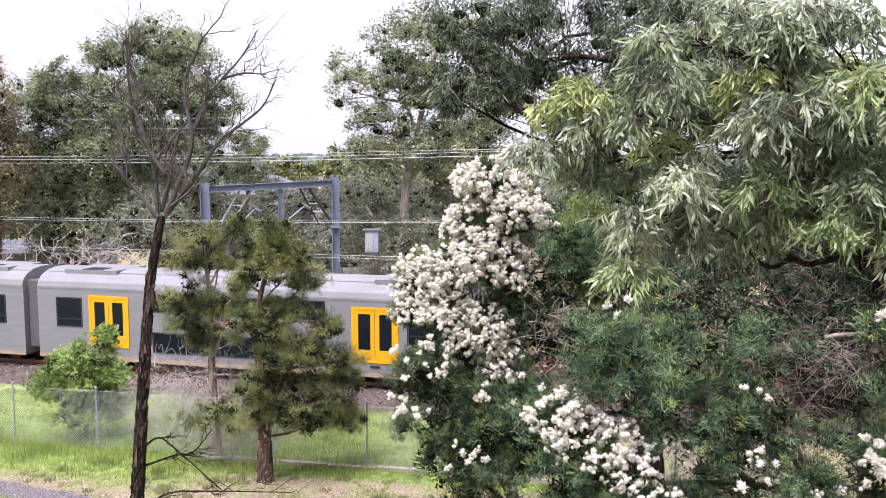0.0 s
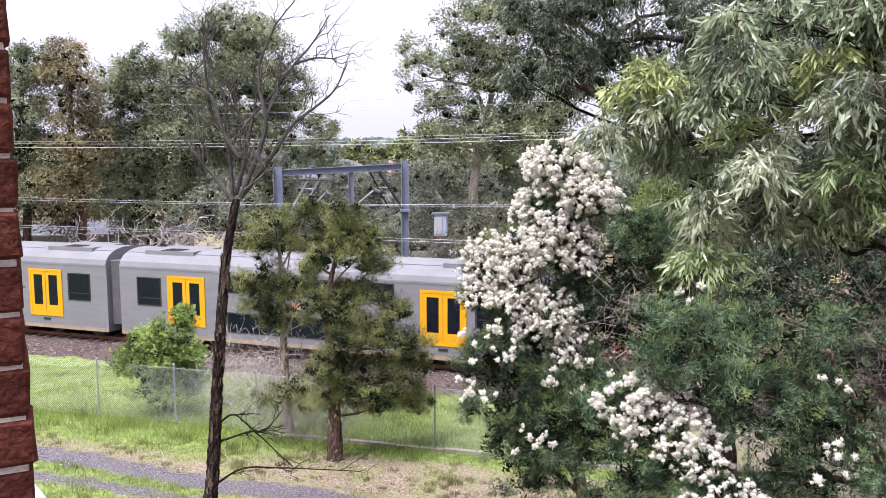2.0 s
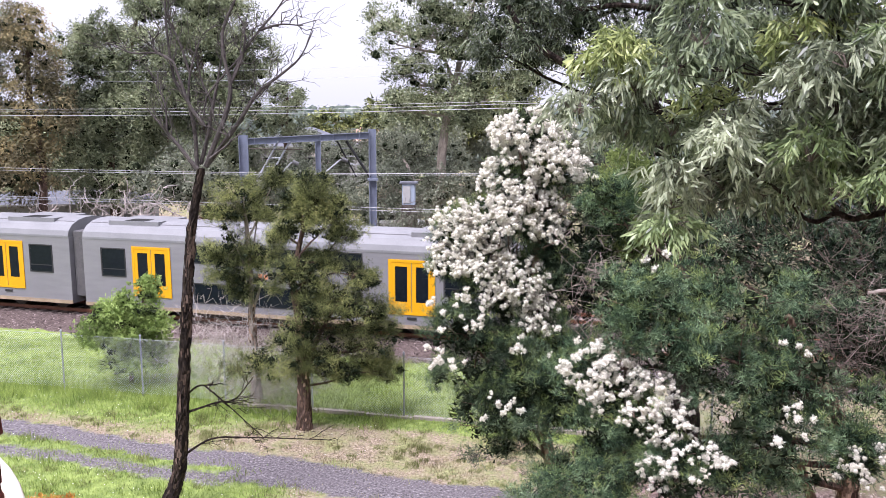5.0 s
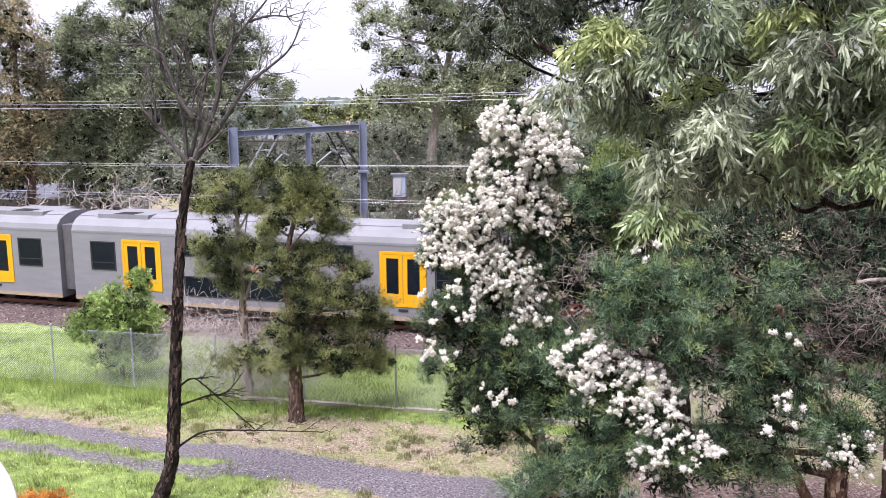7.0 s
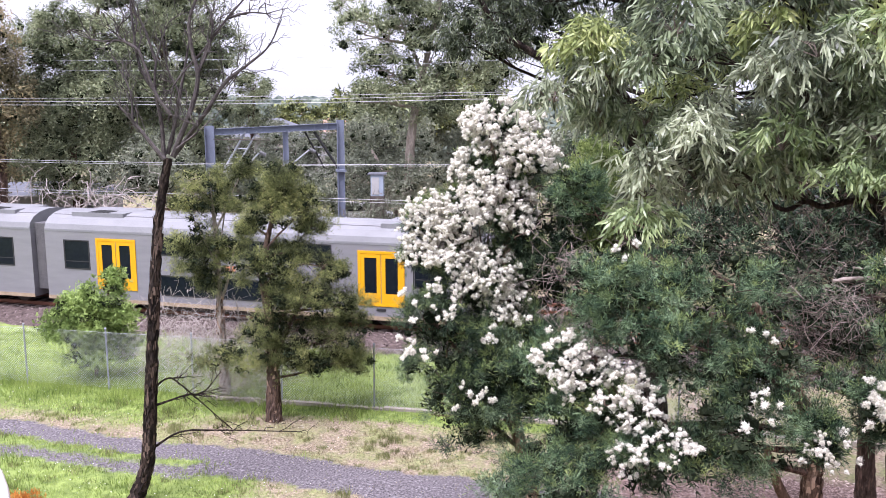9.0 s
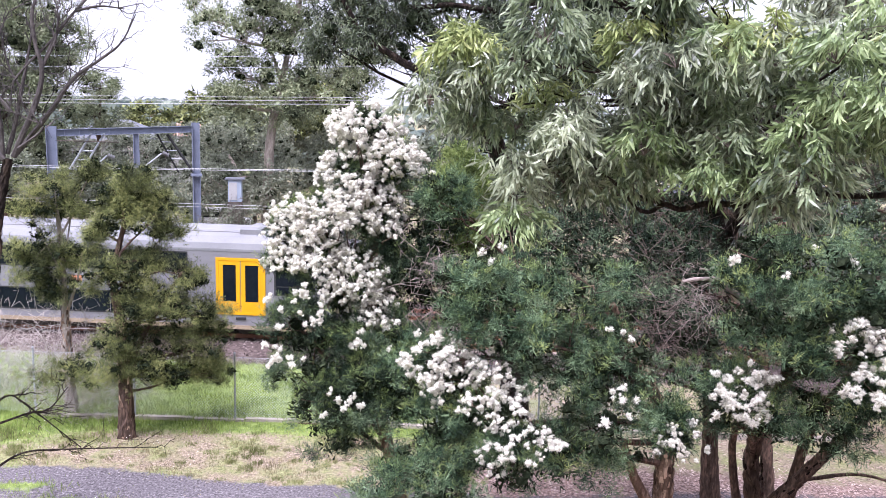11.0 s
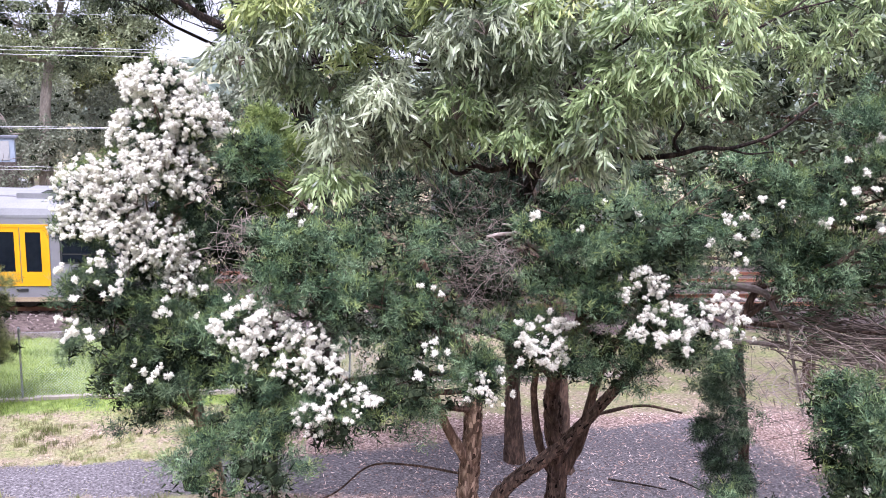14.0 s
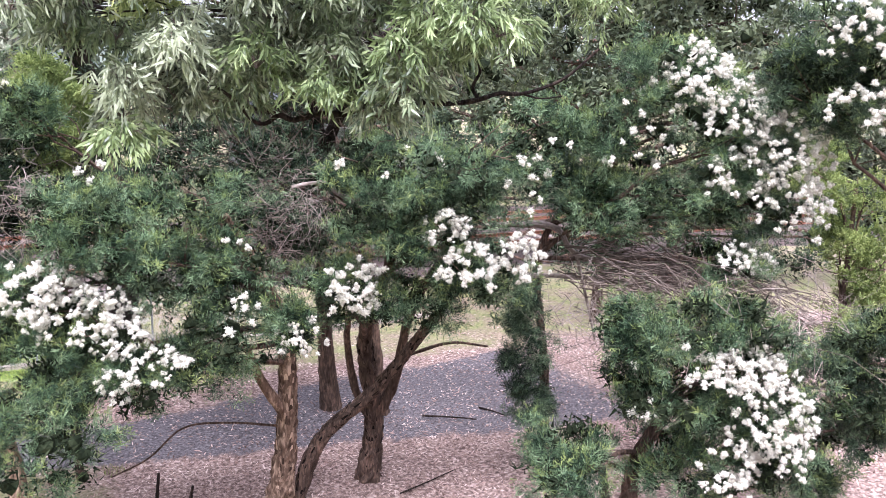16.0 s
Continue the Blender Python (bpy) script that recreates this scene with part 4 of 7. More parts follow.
def twig_tangle(tree, rng, centre, size, n, length, mat, r=0.006, way=(0, 0, 0), name="brushwood"):
    """Many thin bare crooked twigs around a place."""
    g = Geo()
    for _ in range(n):
        a = np.array(centre) + rng.normal(0, 1, 3) * np.array(size) * 0.5
        b = a + unit(rng.normal(0, 1, 3) + np.array(way)) * length * rng.uniform(0.5, 1.4)
        g.tube(wiggle(rng, a, b, 6, 0.17), taper(6, r, r * 0.35), 3, cap=False)
    return part(name, g, mat, tree, "bare grey-brown twigs", "stuff", world=True)


MEL_LEAF = leaf_material("paperbark_leaves", (0.006, 0.014, 0.008), (0.05, 0.092, 0.05), (0.235, 0.325, 0.18), 1.6, 0.1, 0.45, 0.12, 0.75)
# near-black colour that stands for the deep shade inside the crowns
CROWN_SHADE = leaf_material("inner_crown_shade", (0.006, 0.009, 0.005), (0.015, 0.021, 0.011), (0.045, 0.056, 0.03), 5.0, 0.0, 0.9, 0.05)
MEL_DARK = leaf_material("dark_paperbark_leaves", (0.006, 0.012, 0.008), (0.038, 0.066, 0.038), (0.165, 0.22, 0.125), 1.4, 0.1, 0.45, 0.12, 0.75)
MEL_TIP = leaf_material("paperbark_shoot_tips", (0.045, 0.075, 0.03), (0.14, 0.19, 0.07), (0.34, 0.4, 0.14), 1.0, 0.22, 0.5)
FRESH_LEAF = leaf_material("fresh_green_leaves", (0.08, 0.115, 0.035), (0.21, 0.265, 0.085), (0.36, 0.42, 0.15), 1.2, 0.3, 0.5)
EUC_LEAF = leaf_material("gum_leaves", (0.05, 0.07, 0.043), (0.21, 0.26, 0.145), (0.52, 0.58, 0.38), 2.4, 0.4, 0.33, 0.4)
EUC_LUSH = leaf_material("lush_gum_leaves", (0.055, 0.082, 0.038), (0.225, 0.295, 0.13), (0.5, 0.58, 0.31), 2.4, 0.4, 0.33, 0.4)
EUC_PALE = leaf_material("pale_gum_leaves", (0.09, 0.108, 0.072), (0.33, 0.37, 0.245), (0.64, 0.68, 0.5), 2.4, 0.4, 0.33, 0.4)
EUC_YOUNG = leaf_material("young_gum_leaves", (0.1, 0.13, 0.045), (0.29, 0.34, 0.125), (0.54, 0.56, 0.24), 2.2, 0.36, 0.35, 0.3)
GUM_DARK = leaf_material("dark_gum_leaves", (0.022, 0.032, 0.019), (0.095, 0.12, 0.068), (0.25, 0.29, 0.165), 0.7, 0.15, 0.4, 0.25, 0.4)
GUM_BROWN = leaf_material("olive_brown_gum_leaves", (0.011, 0.016, 0.01), (0.068, 0.087, 0.051), (0.21, 0.24, 0.145), 0.9, 0.1, 0.4, 0.25, 0.6)
GUM_FAR = leaf_material("grey_green_gum_leaves", (0.03, 0.038, 0.022), (0.19, 0.22, 0.124), (0.45, 0.48, 0.3), 0.45, 0.1, 0.5, 0.15, 0.45)
SHE_OAK = leaf_material("rusty_sheoak_needles", (0.065, 0.06, 0.038), (0.225, 0.195, 0.112), (0.47, 0.355, 0.165), 0.3, 0.15, 0.6, 0.1, 0.4)
GREY_LEAF = leaf_material("grey_scrub_leaves", (0.06, 0.068, 0.05), (0.165, 0.18, 0.13), (0.32, 0.335, 0.25), 0.4, 0.2, 0.6, 0.1, 0.4)
OLIVE_LEAF = leaf_material("olive_green_leaves", (0.022, 0.028, 0.011), (0.13, 0.148, 0.057), (0.38, 0.395, 0.15), 0.9, 0.22, 0.5, 0.12, 0.65)
SHRUB_LEAF = leaf_material("bright_shrub_leaves", (0.08, 0.12, 0.035), (0.24, 0.33, 0.1), (0.42, 0.52, 0.18), 1.2, 0.3, 0.5)
PALE_TWIG = material("bleached_twig", (0.2, 0.17, 0.155), (0.46, 0.41, 0.38), 0.9, 3, 20, 0.3, spec=0.1)
DEAD_TWIG = material("grey_dead_twig", (0.014, 0.011, 0.011), (0.1, 0.085, 0.082), 0.9, 3, 20, 0.4)

# ---- the paperbarks with white blossom near the building ----
LOBES_TOWER = [(1.5, 14.9, 9.2, 0.35, 0.36), (0.8, 15, 8.5, 0.76, 0.57), (1, 15, 7.7, 0.97, 0.67), (0.1, 15, 7, 1.03, 0.62), (1.1, 15, 6.8, 0.92, 0.73), (0.2, 15, 6, 0.99, 0.68), (1.2, 14.9, 5.7, 0.83, 0.74), (1.5, 15.5, 7, 0.85, 0.97), (-0.4, 15, 5.2, 0.64, 0.48), (-0.1, 15, 4.3, 0.91, 0.75), (0.9, 15, 4.7, 0.95, 0.86), (0.3, 15, 3.3, 0.87, 0.6), (1, 15.6, 5.2, 0.98, 0.88), (1.9, 13.9, 2.7, 0.84, 0.63), (2.7, 13.7, 3.4, 0.93, 0.72)]
rng = np.random.default_rng(101)
tree = thing("paperbark_tree", (1.7, 14.9, 0), "tall paperbark tree smothered in white brush blossom", "tree", "flowering paperbarks")
root = [(1.7, 14.9, -0.1), (1.6, 14.9, 1.6), (1.2, 15.0, 3.4), (1.0, 15.0, 5.5), (1.1, 15.0, 7.6)]
stem(tree, root, 0.17, 0.05, PAPER_BARK, seed=1, flare=0.5)
limbs_to(tree, rng, root, LOBES_TOWER[1:], 0.06, 0.02, BARK)
BLOOM_TOWER = [(0.85, 15.0, 8.75, 0.6, 0.45), (1.35, 14.9, 8.2, 0.51, 0.43), (0.7, 15.0, 7.95, 0.62, 0.53), (0.35, 15.0, 7.2, 0.68, 0.43), (-0.4, 15.0, 7.0, 0.47, 0.43), (0.0, 15.0, 6.5, 0.6, 0.43), (1.05, 15.0, 7.3, 0.5, 0.49), (0.6, 15.0, 6.1, 0.6, 0.47), (1.0, 15.0, 5.5, 0.43, 0.47), (-0.55, 15.0, 6.4, 0.38, 0.3)]
LOBES_TOWER_LEAF = [(x, y + 0.2, z, r * 0.8, h * 0.8) for x, y, z, r, h in BLOOM_TOWER] + [(1.3, 15.3, 6.4, 0.75, 0.8), (0.3, 15.3, 5.8, 0.7, 0.6)] + LOBES_TOWER[7:] + [(1.0, 14.6, 4.5, 0.6, 0.5), (0.7, 14.5, 3.9, 0.6, 0.5), (1.6, 14.7, 4.9, 0.6, 0.5), (1.5, 14.5, 4.0, 0.6, 0.5)]
old, young = needle_crown(rng, LOBES_TOWER_LEAF, per_m2=3.4, tips=0.14)
part("inner_shade", lobe_hearts(rng, LOBES_TOWER_LEAF), CROWN_SHADE, tree, "near-black filling as painted shade inside the crown", "stuff", world=True)
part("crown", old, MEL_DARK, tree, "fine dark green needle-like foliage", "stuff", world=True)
part("fresh_foliage", young, MEL_TIP, tree, "lighter green shoot tips", "stuff", world=True)
bloom(tree, rng, knobs(rng, BLOOM_TOWER, 7, 0.4, 0.9), 78)
bloom(tree, rng, [(1.75, 14.9, 9.2, 0.2, 0.3), (1.2, 14.5, 4.9, 0.5, 0.5)], 12, 20)
bloom(tree, rng, [(-0.65, 14.3, 4.85, 0.38, 0.3), (0.45, 14.1, 3.9, 0.35, 0.28), (-0.5, 14.4, 5.6, 0.5, 0.3)], 22)

LOBES_LEFT = [(1.9, 13.4, 4.8, 0.78, 0.58), (2.5, 13, 4.2, 1.06, 0.87), (3.1, 13.2, 6.1, 0.8, 0.67), (4.3, 13.1, 6.2, 1.01, 0.58), (3.6, 12.7, 5.4, 1.24, 0.75), (4.6, 12.5, 5.1, 0.92, 0.85), (4.61, 12.22, 4.2, 1.01, 0.71), (4, 12.4, 3.6, 0.83, 0.48), (1.7, 12.5, 2.8, 1.13, 0.86), (3.1, 12.3, 3.7, 0.71, 0.57), (2.3, 14.3, 7.6, 0.58, 0.6), (2.5, 13.1, 6, 0.63, 0.84)]
rng = np.random.default_rng(102)
tree = thing("paperbark_tree", (6.01, 13.36, 0), "dark green paperbark with flaking trunk and some blossom", "tree", "flowering paperbarks")
root = [(5.94, 13.3, -0.1), (6.11, 13.28, 1.3), (6.15, 13.27, 2.94), (6.01, 13.23, 3.91), (5.39, 12.96, 5.01), (4.8, 12.81, 6)]
stem(tree, root, 0.22, 0.06, PAPER_BARK, seed=2, flare=0.4, sides=14, rough=0.2)
bark_flakes(tree, root[:4], 0.23, 0.13, FLAKE, 420, 2, 0.13)
stem(tree, [(6.05, 13.28, 1.96), (5.59, 13.15, 2.68), (5.15, 12.89, 3.6)], 0.12, 0.06, PAPER_BARK, "limb", 3)
stem(tree, [(5.91, 13.3, 1.68), (4.98, 13.31, 1.98), (4.22, 13.56, 1.98), (3.62, 13.73, 1.47), (3.0, 13.88, 1.21)], 0.024, 0.014, BARK, "limb", 4, 7)
limbs_to(tree, rng, root, [q for q in LOBES_LEFT if q[2] > 3.3], 0.07, 0.02, BARK)
old, young = needle_crown(rng, LOBES_LEFT, tips=0.14)
part("inner_shade", lobe_hearts(rng, LOBES_LEFT), CROWN_SHADE, tree, "near-black filling as painted shade inside the crown", "stuff", world=True)
part("crown", old, MEL_LEAF, tree, "fine dark green needle-like foliage", "stuff", world=True)
part("fresh_foliage", young, MEL_TIP, tree, "lighter green shoot tips", "stuff", world=True)
bloom(tree, rng, [(1.95, 12.9, 5.0, 0.5, 0.42), (2.45, 12.6, 4.7, 0.55, 0.38), (2.85, 12.3, 4.3, 0.35, 0.3), (3.15, 11.9, 4.0, 0.45, 0.25), (2.75, 12.2, 3.65, 0.25, 0.25)], 75)
bloom(tree, rng, [(4.56, 12.02, 5.75, 0.25, 0.2), (2.75, 13.2, 6.9, 0.3, 0.35), (4.63, 11.76, 4.6, 0.25, 0.3)], 14)
twig_tangle(tree, rng, (2.2, 14.2, 6.28), (0.7, 0.5, 0.8), 90, 0.75, GREY_TWIG, 0.007, (0.5, 0, -0.5))
twig_tangle(tree, rng, (5.42, 12.54, 5.63), (0.6, 0.5, 1.4), 55, 0.65, RED_TWIG, 0.0055)

LOBES_MIDDLE = [(6.71, 11.54, 6.88, 0.72, 0.54), (7.51, 10.93, 6.63, 1.09, 0.64), (8.47, 10.59, 7.08, 1.02, 0.74), (7.06, 11.29, 5.87, 1.01, 0.64), (7.92, 10.6, 5.72, 1.2, 0.74), (6.37, 11.8, 4.67, 0.75, 0.66), (7.41, 11.05, 4.56, 0.85, 0.57), (8.34, 10.28, 5, 0.75, 0.47), (5.5, 11.74, 4.21, 0.32, 0.42), (9.69, 10.4, 7.5, 0.77, 0.58)]
rng = np.random.default_rng(103)
tree = thing("paperbark_tree", (8.01, 13.28, 0), "forked paperbark with dark stems and white blossom", "tree", "flowering paperbarks")
root = [(7.95, 13.22, -0.1), (8.02, 13.13, 1.4), (7.73, 13.08, 3.14), (7.64, 12.22, 4.75), (7.67, 11.66, 6.22)]
stem(tree, root, 0.2, 0.06, BARK, seed=5, flare=0.5, sides=12, rough=0.2)
bark_flakes(tree, root[:3], 0.22, 0.15, DARK_FLAKE, 300, 5)
stem(tree, [(7.97, 13.17, 1.15), (8.34, 12.88, 2.18), (8.37, 12.48, 3.66), (8.31, 11.53, 5.01)], 0.13, 0.06, BARK, "limb", 6)
stem(tree, [(7.97, 13.17, 1.33), (7.67, 13.3, 2.03), (7.29, 13.01, 3.36), (7.03, 12.28, 4.5)], 0.1, 0.05, BARK, "limb", 7)
stem(tree, [(6.28, 13.27, -0.1), (6.75, 13.07, 1.25), (7.65, 12.47, 2.36), (8.47, 11.81, 3.82), (8.73, 11.31, 4.62)], 0.16, 0.07, BARK, "stem", 8, rough=0.18)
bark_flakes(tree, [(6.28, 13.27, -0.1), (6.75, 13.07, 1.25), (7.65, 12.47, 2.36), (8.47, 11.81, 3.82)], 0.16, 0.09, DARK_FLAKE, 260, 8)
stem(tree, [(8.46, 12.58, 2.84), (9.19, 12.18, 3.08), (9.77, 11.68, 3.05)], 0.04, 0.02, BARK, "limb", 9, 7)
limbs_to(tree, rng, root, LOBES_MIDDLE, 0.07, 0.02, BARK)
old, young = needle_crown(rng, LOBES_MIDDLE, tips=0.14)
part("inner_shade", lobe_hearts(rng, LOBES_MIDDLE), CROWN_SHADE, tree, "near-black filling as painted shade inside the crown", "stuff", world=True)
part("crown", old, MEL_LEAF, tree, "fine dark green needle-like foliage", "stuff", world=True)
part("fresh_foliage", young, MEL_TIP, tree, "lighter green shoot tips", "stuff", world=True)
bloom(tree, rng, [(6.26, 11.16, 4.93, 0.42, 0.4), (7.8, 9.98, 5.4, 0.5, 0.25), (8.5, 9.68, 5.45, 0.42, 0.35), (7.5, 10.3, 5.96, 0.3, 0.25), (5.56, 11.54, 4.11, 0.3, 0.3)], 75)
bloom(tree, rng, [(8.55, 9.83, 6.85, 0.25, 0.2), (8.78, 9.88, 6.39, 0.3, 0.15), (9.47, 9.89, 7.39, 0.25, 0.3), (9.08, 9.99, 6.86, 0.2, 0.2)], 14)
bloom(tree, rng, [(6.8, 11.1, 6.89, 0.9, 0.3)], 4)
stem(tree, [(7.67, 12.1, 5.1), (7.1, 12.3, 6.0), (6.59, 12.3, 6.36), (6.42, 12.3, 6.5), (6.21, 12.25, 6.53), (5.97, 12.2, 6.54), (5.72, 12.2, 6.5)], 0.05, 0.028, GREY_TWIG, "limb", 10, 8, rough=0.2)
stem(tree, [(6.59, 12.3, 6.4), (6.6, 12.25, 6.68), (6.42, 12.2, 6.79), (6.3, 12.2, 6.77), (6.19, 12.2, 6.69), (5.99, 12.15, 6.72)], 0.03, 0.018, GREY_TWIG, "limb", 11, 8, rough=0.2)
twig_tangle(tree, rng, (5.88, 12.74, 5.81), (0.7, 0.5, 2.0), 50, 0.8, RED_TWIG, 0.0055, (0.1, 0, -0.7))
twig_tangle(tree, rng, (5.92, 12.2, 6.15), (0.5, 0.3, 0.7), 55, 0.5, GREY_TWIG, 0.006, (0.2, 0, -0.7))

LOBES_UPPER = [(11.38, 9.23, 8.6, 1.06, 0.6), (11.03, 9.75, 7.34, 0.98, 0.7), (11.71, 8.8, 7.89, 1.05, 0.8), (12.23, 8.07, 7.39, 0.94, 0.8), (10.97, 9.86, 6.2, 1, 0.56), (11.76, 8.8, 6.44, 1.07, 0.61), (12.46, 7.85, 6.46, 0.85, 0.71), (12.2, 8.17, 5.42, 0.87, 0.41), (10.55, 10.28, 6.49, 0.7, 0.51)]
LOBES_HANG = [(10.04, 10.9, 3.9, 0.53, 0.53), (10.08, 10.9, 2.97, 0.48, 0.65), (10.21, 10.8, 2.14, 0.44, 0.44)]
rng = np.random.default_rng(104)
tree = thing("paperbark_tree", (10.91, 11, 0), "thin-stemmed paperbark, white blossom high on one side", "tree", "flowering paperbarks")
root = [(10.91, 10.95, -0.1), (10.7, 11.01, 2.67), (10.48, 11.17, 4.65), (10.59, 10.8, 5.87), (11.22, 9.64, 7.56)]
stem(tree, root, 0.1, 0.05, BARK, seed=10, flare=0.4)
stem(tree, [(10.11, 11.17, 5.65), (10.54, 10.78, 5.57), (10.83, 10.5, 5.1), (11.47, 9.78, 4.97), (12.34, 8.63, 4.91), (13.11, 7.39, 4.8)], 0.07, 0.02, GREY_TWIG, "limb", 11, 8)
stem(tree, [(9.94, 11.35, 4.58), (10.71, 10.64, 4.64), (11.76, 9.43, 4.56), (12.68, 8.17, 4.22)], 0.055, 0.02, GREY_TWIG, "limb", 12, 8)
stem(tree, [(10.83, 10.5, 5.1), (11, 10.35, 4.33), (11.18, 10.16, 3.41)], 0.04, 0.02, GREY_TWIG, "limb", 13, 7)
limbs_to(tree, rng, root, LOBES_UPPER, 0.05, 0.018, BARK)
old, young = needle_crown(rng, LOBES_UPPER, tips=0.14)
part("inner_shade", lobe_hearts(rng, LOBES_UPPER), CROWN_SHADE, tree, "near-black filling as painted shade inside the crown", "stuff", world=True)
part("crown", old, MEL_LEAF, tree, "fine dark green needle-like foliage", "stuff", world=True)
part("fresh_foliage", young, MEL_TIP, tree, "lighter green shoot tips", "stuff", world=True)
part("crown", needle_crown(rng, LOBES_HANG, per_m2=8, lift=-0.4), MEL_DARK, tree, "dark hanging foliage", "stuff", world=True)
bloom(tree, rng, [(11.47, 8.6, 8.5, 0.55, 0.5), (11.79, 8.08, 7.89, 0.7, 0.45), (12.31, 7.34, 7.49, 0.6, 0.5), (12.44, 7.23, 6.57, 0.6, 0.6), (11.83, 7.97, 6.96, 0.6, 0.5), (11.98, 7.76, 5.41, 0.5, 0.25)], 58)
bloom(tree, rng, [(10.88, 9.14, 8.06, 0.6, 0.35), (10.81, 9.14, 7.23, 0.6, 0.5)], 12)
for i in range(7):
    twig_tangle(tree, rng, (10.5 + 0.36 * i, 10.0 - 0.48 * i, 4.3 - 0.06 * i), (0.6, 0.5, 0.8), 42, 1.0, GREY_TWIG, 0.009, (0.4, -0.5, -0.5))

g = Geo()
for i in range(95):
    a = np.array((10.2 + rng.uniform(0, 1.7), 10.9 - rng.uniform(0, 1.9), 4.5 + rng.uniform(0, 0.9)))
    b = a + np.array((rng.uniform(0.4, 3.3), -rng.uniform(0.6, 4.2), rng.uniform(-2.0, 0.2)))
    line = wiggle(rng, a, b, 9, 0.04, rng.uniform(0.1, 0.6))
    g.tube(line, taper(9, rng.uniform(0.008, 0.018), 0.005), 5, cap=False)
    for _ in range(8):
        q = line[int(rng.integers(2, 9))]
        tip = q + (b - a) * 0.16 + rng.normal(0, 0.22, 3) + np.array((0, 0, -rng.uniform(0, 0.5)))
        g.tube(wiggle(rng, q, tip, 5, 0.08), taper(5, 0.006, 0.0025), 3, cap=False)
part("brushwood", g, RED_TWIG, tree, "arching bare grey-brown branches", "stuff", world=True)

LOBES_LOWER = [(9.42, 7.72, 4.69, 0.77, 0.53), (9.92, 7.09, 4.71, 1.01, 0.53), (10.31, 6.35, 4.94, 0.74, 0.44), (9.45, 7.72, 3.76, 0.7, 0.63), (9.95, 6.98, 3.78, 1.04, 0.63), (10.55, 6.14, 3.91, 0.92, 0.72), (10.39, 6.46, 2.87, 0.96, 0.74), (10.68, 5.83, 2.88, 0.69, 0.56), (8.58, 8.26, 2.59, 0.91, 0.55), (9.9, 7.19, 2.54, 0.72, 0.56), (14.2, 6.6, 2.2, 0.75, 0.6), (14.1, 6.2, 3.2, 0.7, 0.6), (8.0, 7.6, 2.7, 0.6, 0.4), (13.0, 6.4, 1.6, 0.5, 0.4)]
rng = np.random.default_rng(105)
tree = thing("paperbark_tree", (9.7, 7.97, 0), "low spreading paperbark with a dense white blossom spray", "tree", "flowering paperbarks")
root = [(9.65, 7.97, -0.1), (9.71, 7.84, 1.42), (9.72, 7.78, 2.29), (9.87, 7.4, 3.37), (10.03, 6.98, 4.41)]
stem(tree, root, 0.18, 0.06, BARK, seed=14, flare=0.4, rough=0.2)
stem(tree, [(9.64, 7.97, 0.2), (9.46, 8.14, 1.68), (9.33, 8.24, 2.52)], 0.09, 0.05, BARK, "limb", 15)
limbs_to(tree, rng, root, LOBES_LOWER, 0.05, 0.018, BARK)
old, young = needle_crown(rng, LOBES_LOWER, tips=0.14)
part("inner_shade", lobe_hearts(rng, LOBES_LOWER), CROWN_SHADE, tree, "near-black filling as painted shade inside the crown", "stuff", world=True)
part("crown", old, MEL_LEAF, tree, "fine dark green needle-like foliage", "stuff", world=True)
part("fresh_foliage", young, MEL_TIP, tree, "lighter green shoot tips", "stuff", world=True)
bloom(tree, rng, [(9.6, 6.58, 4.5, 0.4, 0.3), (9.96, 6.26, 4.41, 0.55, 0.35), (10.12, 5.84, 4, 0.5, 0.45), (10.24, 5.63, 3.48, 0.4, 0.45), (9.75, 6.16, 3, 0.4, 0.5)], 75)
bloom(tree, rng, [(8.91, 7.32, 4.11, 0.4, 0.15), (9.03, 7.21, 3.65, 0.25, 0.2)], 14)
twig_tangle(tree, rng, (10.83, 6.55, 4.85), (1.2, 0.8, 0.5), 60, 0.9, GREY_TWIG, 0.008, (0.3, -0.3, 0.2))

LOBES_CORNER = [(12.34, 6.82, 9.26, 0.78, 0.67), (12.56, 6.4, 8.64, 0.77, 0.67), (12.37, 6.72, 8.22, 0.7, 0.48), (12.06, 7.35, 8.52, 0.53, 0.58), (12.73, 5.98, 9.27, 0.84, 0.86)]
LOBES_CORNER += [(11.87, 5.8, 4.27, 0.78, 0.67), (12.08, 5.17, 3.76, 0.69, 0.87), (12.05, 5.28, 4.79, 0.5, 0.57)]
rng = np.random.default_rng(106)
tree = thing("paperbark_tree", (14.08, 5.02, 0), "paperbark with blossom in its upper crown", "tree", "flowering paperbarks")
root = [(14.08, 5.02, -0.1), (13.98, 5.02, 2.79), (13.69, 5.34, 5.37), (13.17, 5.87, 8.46)]
stem(tree, root, 0.16, 0.05, BARK, seed=16, flare=0.4)
limbs_to(tree, rng, root, LOBES_CORNER, 0.05, 0.018, BARK)
old, young = needle_crown(rng, LOBES_CORNER, tips=0.14)
part("inner_shade", lobe_hearts(rng, LOBES_CORNER), CROWN_SHADE, tree, "near-black filling as painted shade inside the crown", "stuff", world=True)
part("crown", old, MEL_DARK, tree, "fine dark green needle-like foliage", "stuff", world=True)
part("fresh_foliage", young, MEL_TIP, tree, "lighter green shoot tips", "stuff", world=True)
bloom(tree, rng, [(12.11, 6.21, 9.25, 0.8, 0.6), (12.33, 5.79, 8.64, 0.75, 0.7), (11.95, 6.21, 8.1, 0.5, 0.35)], 38)

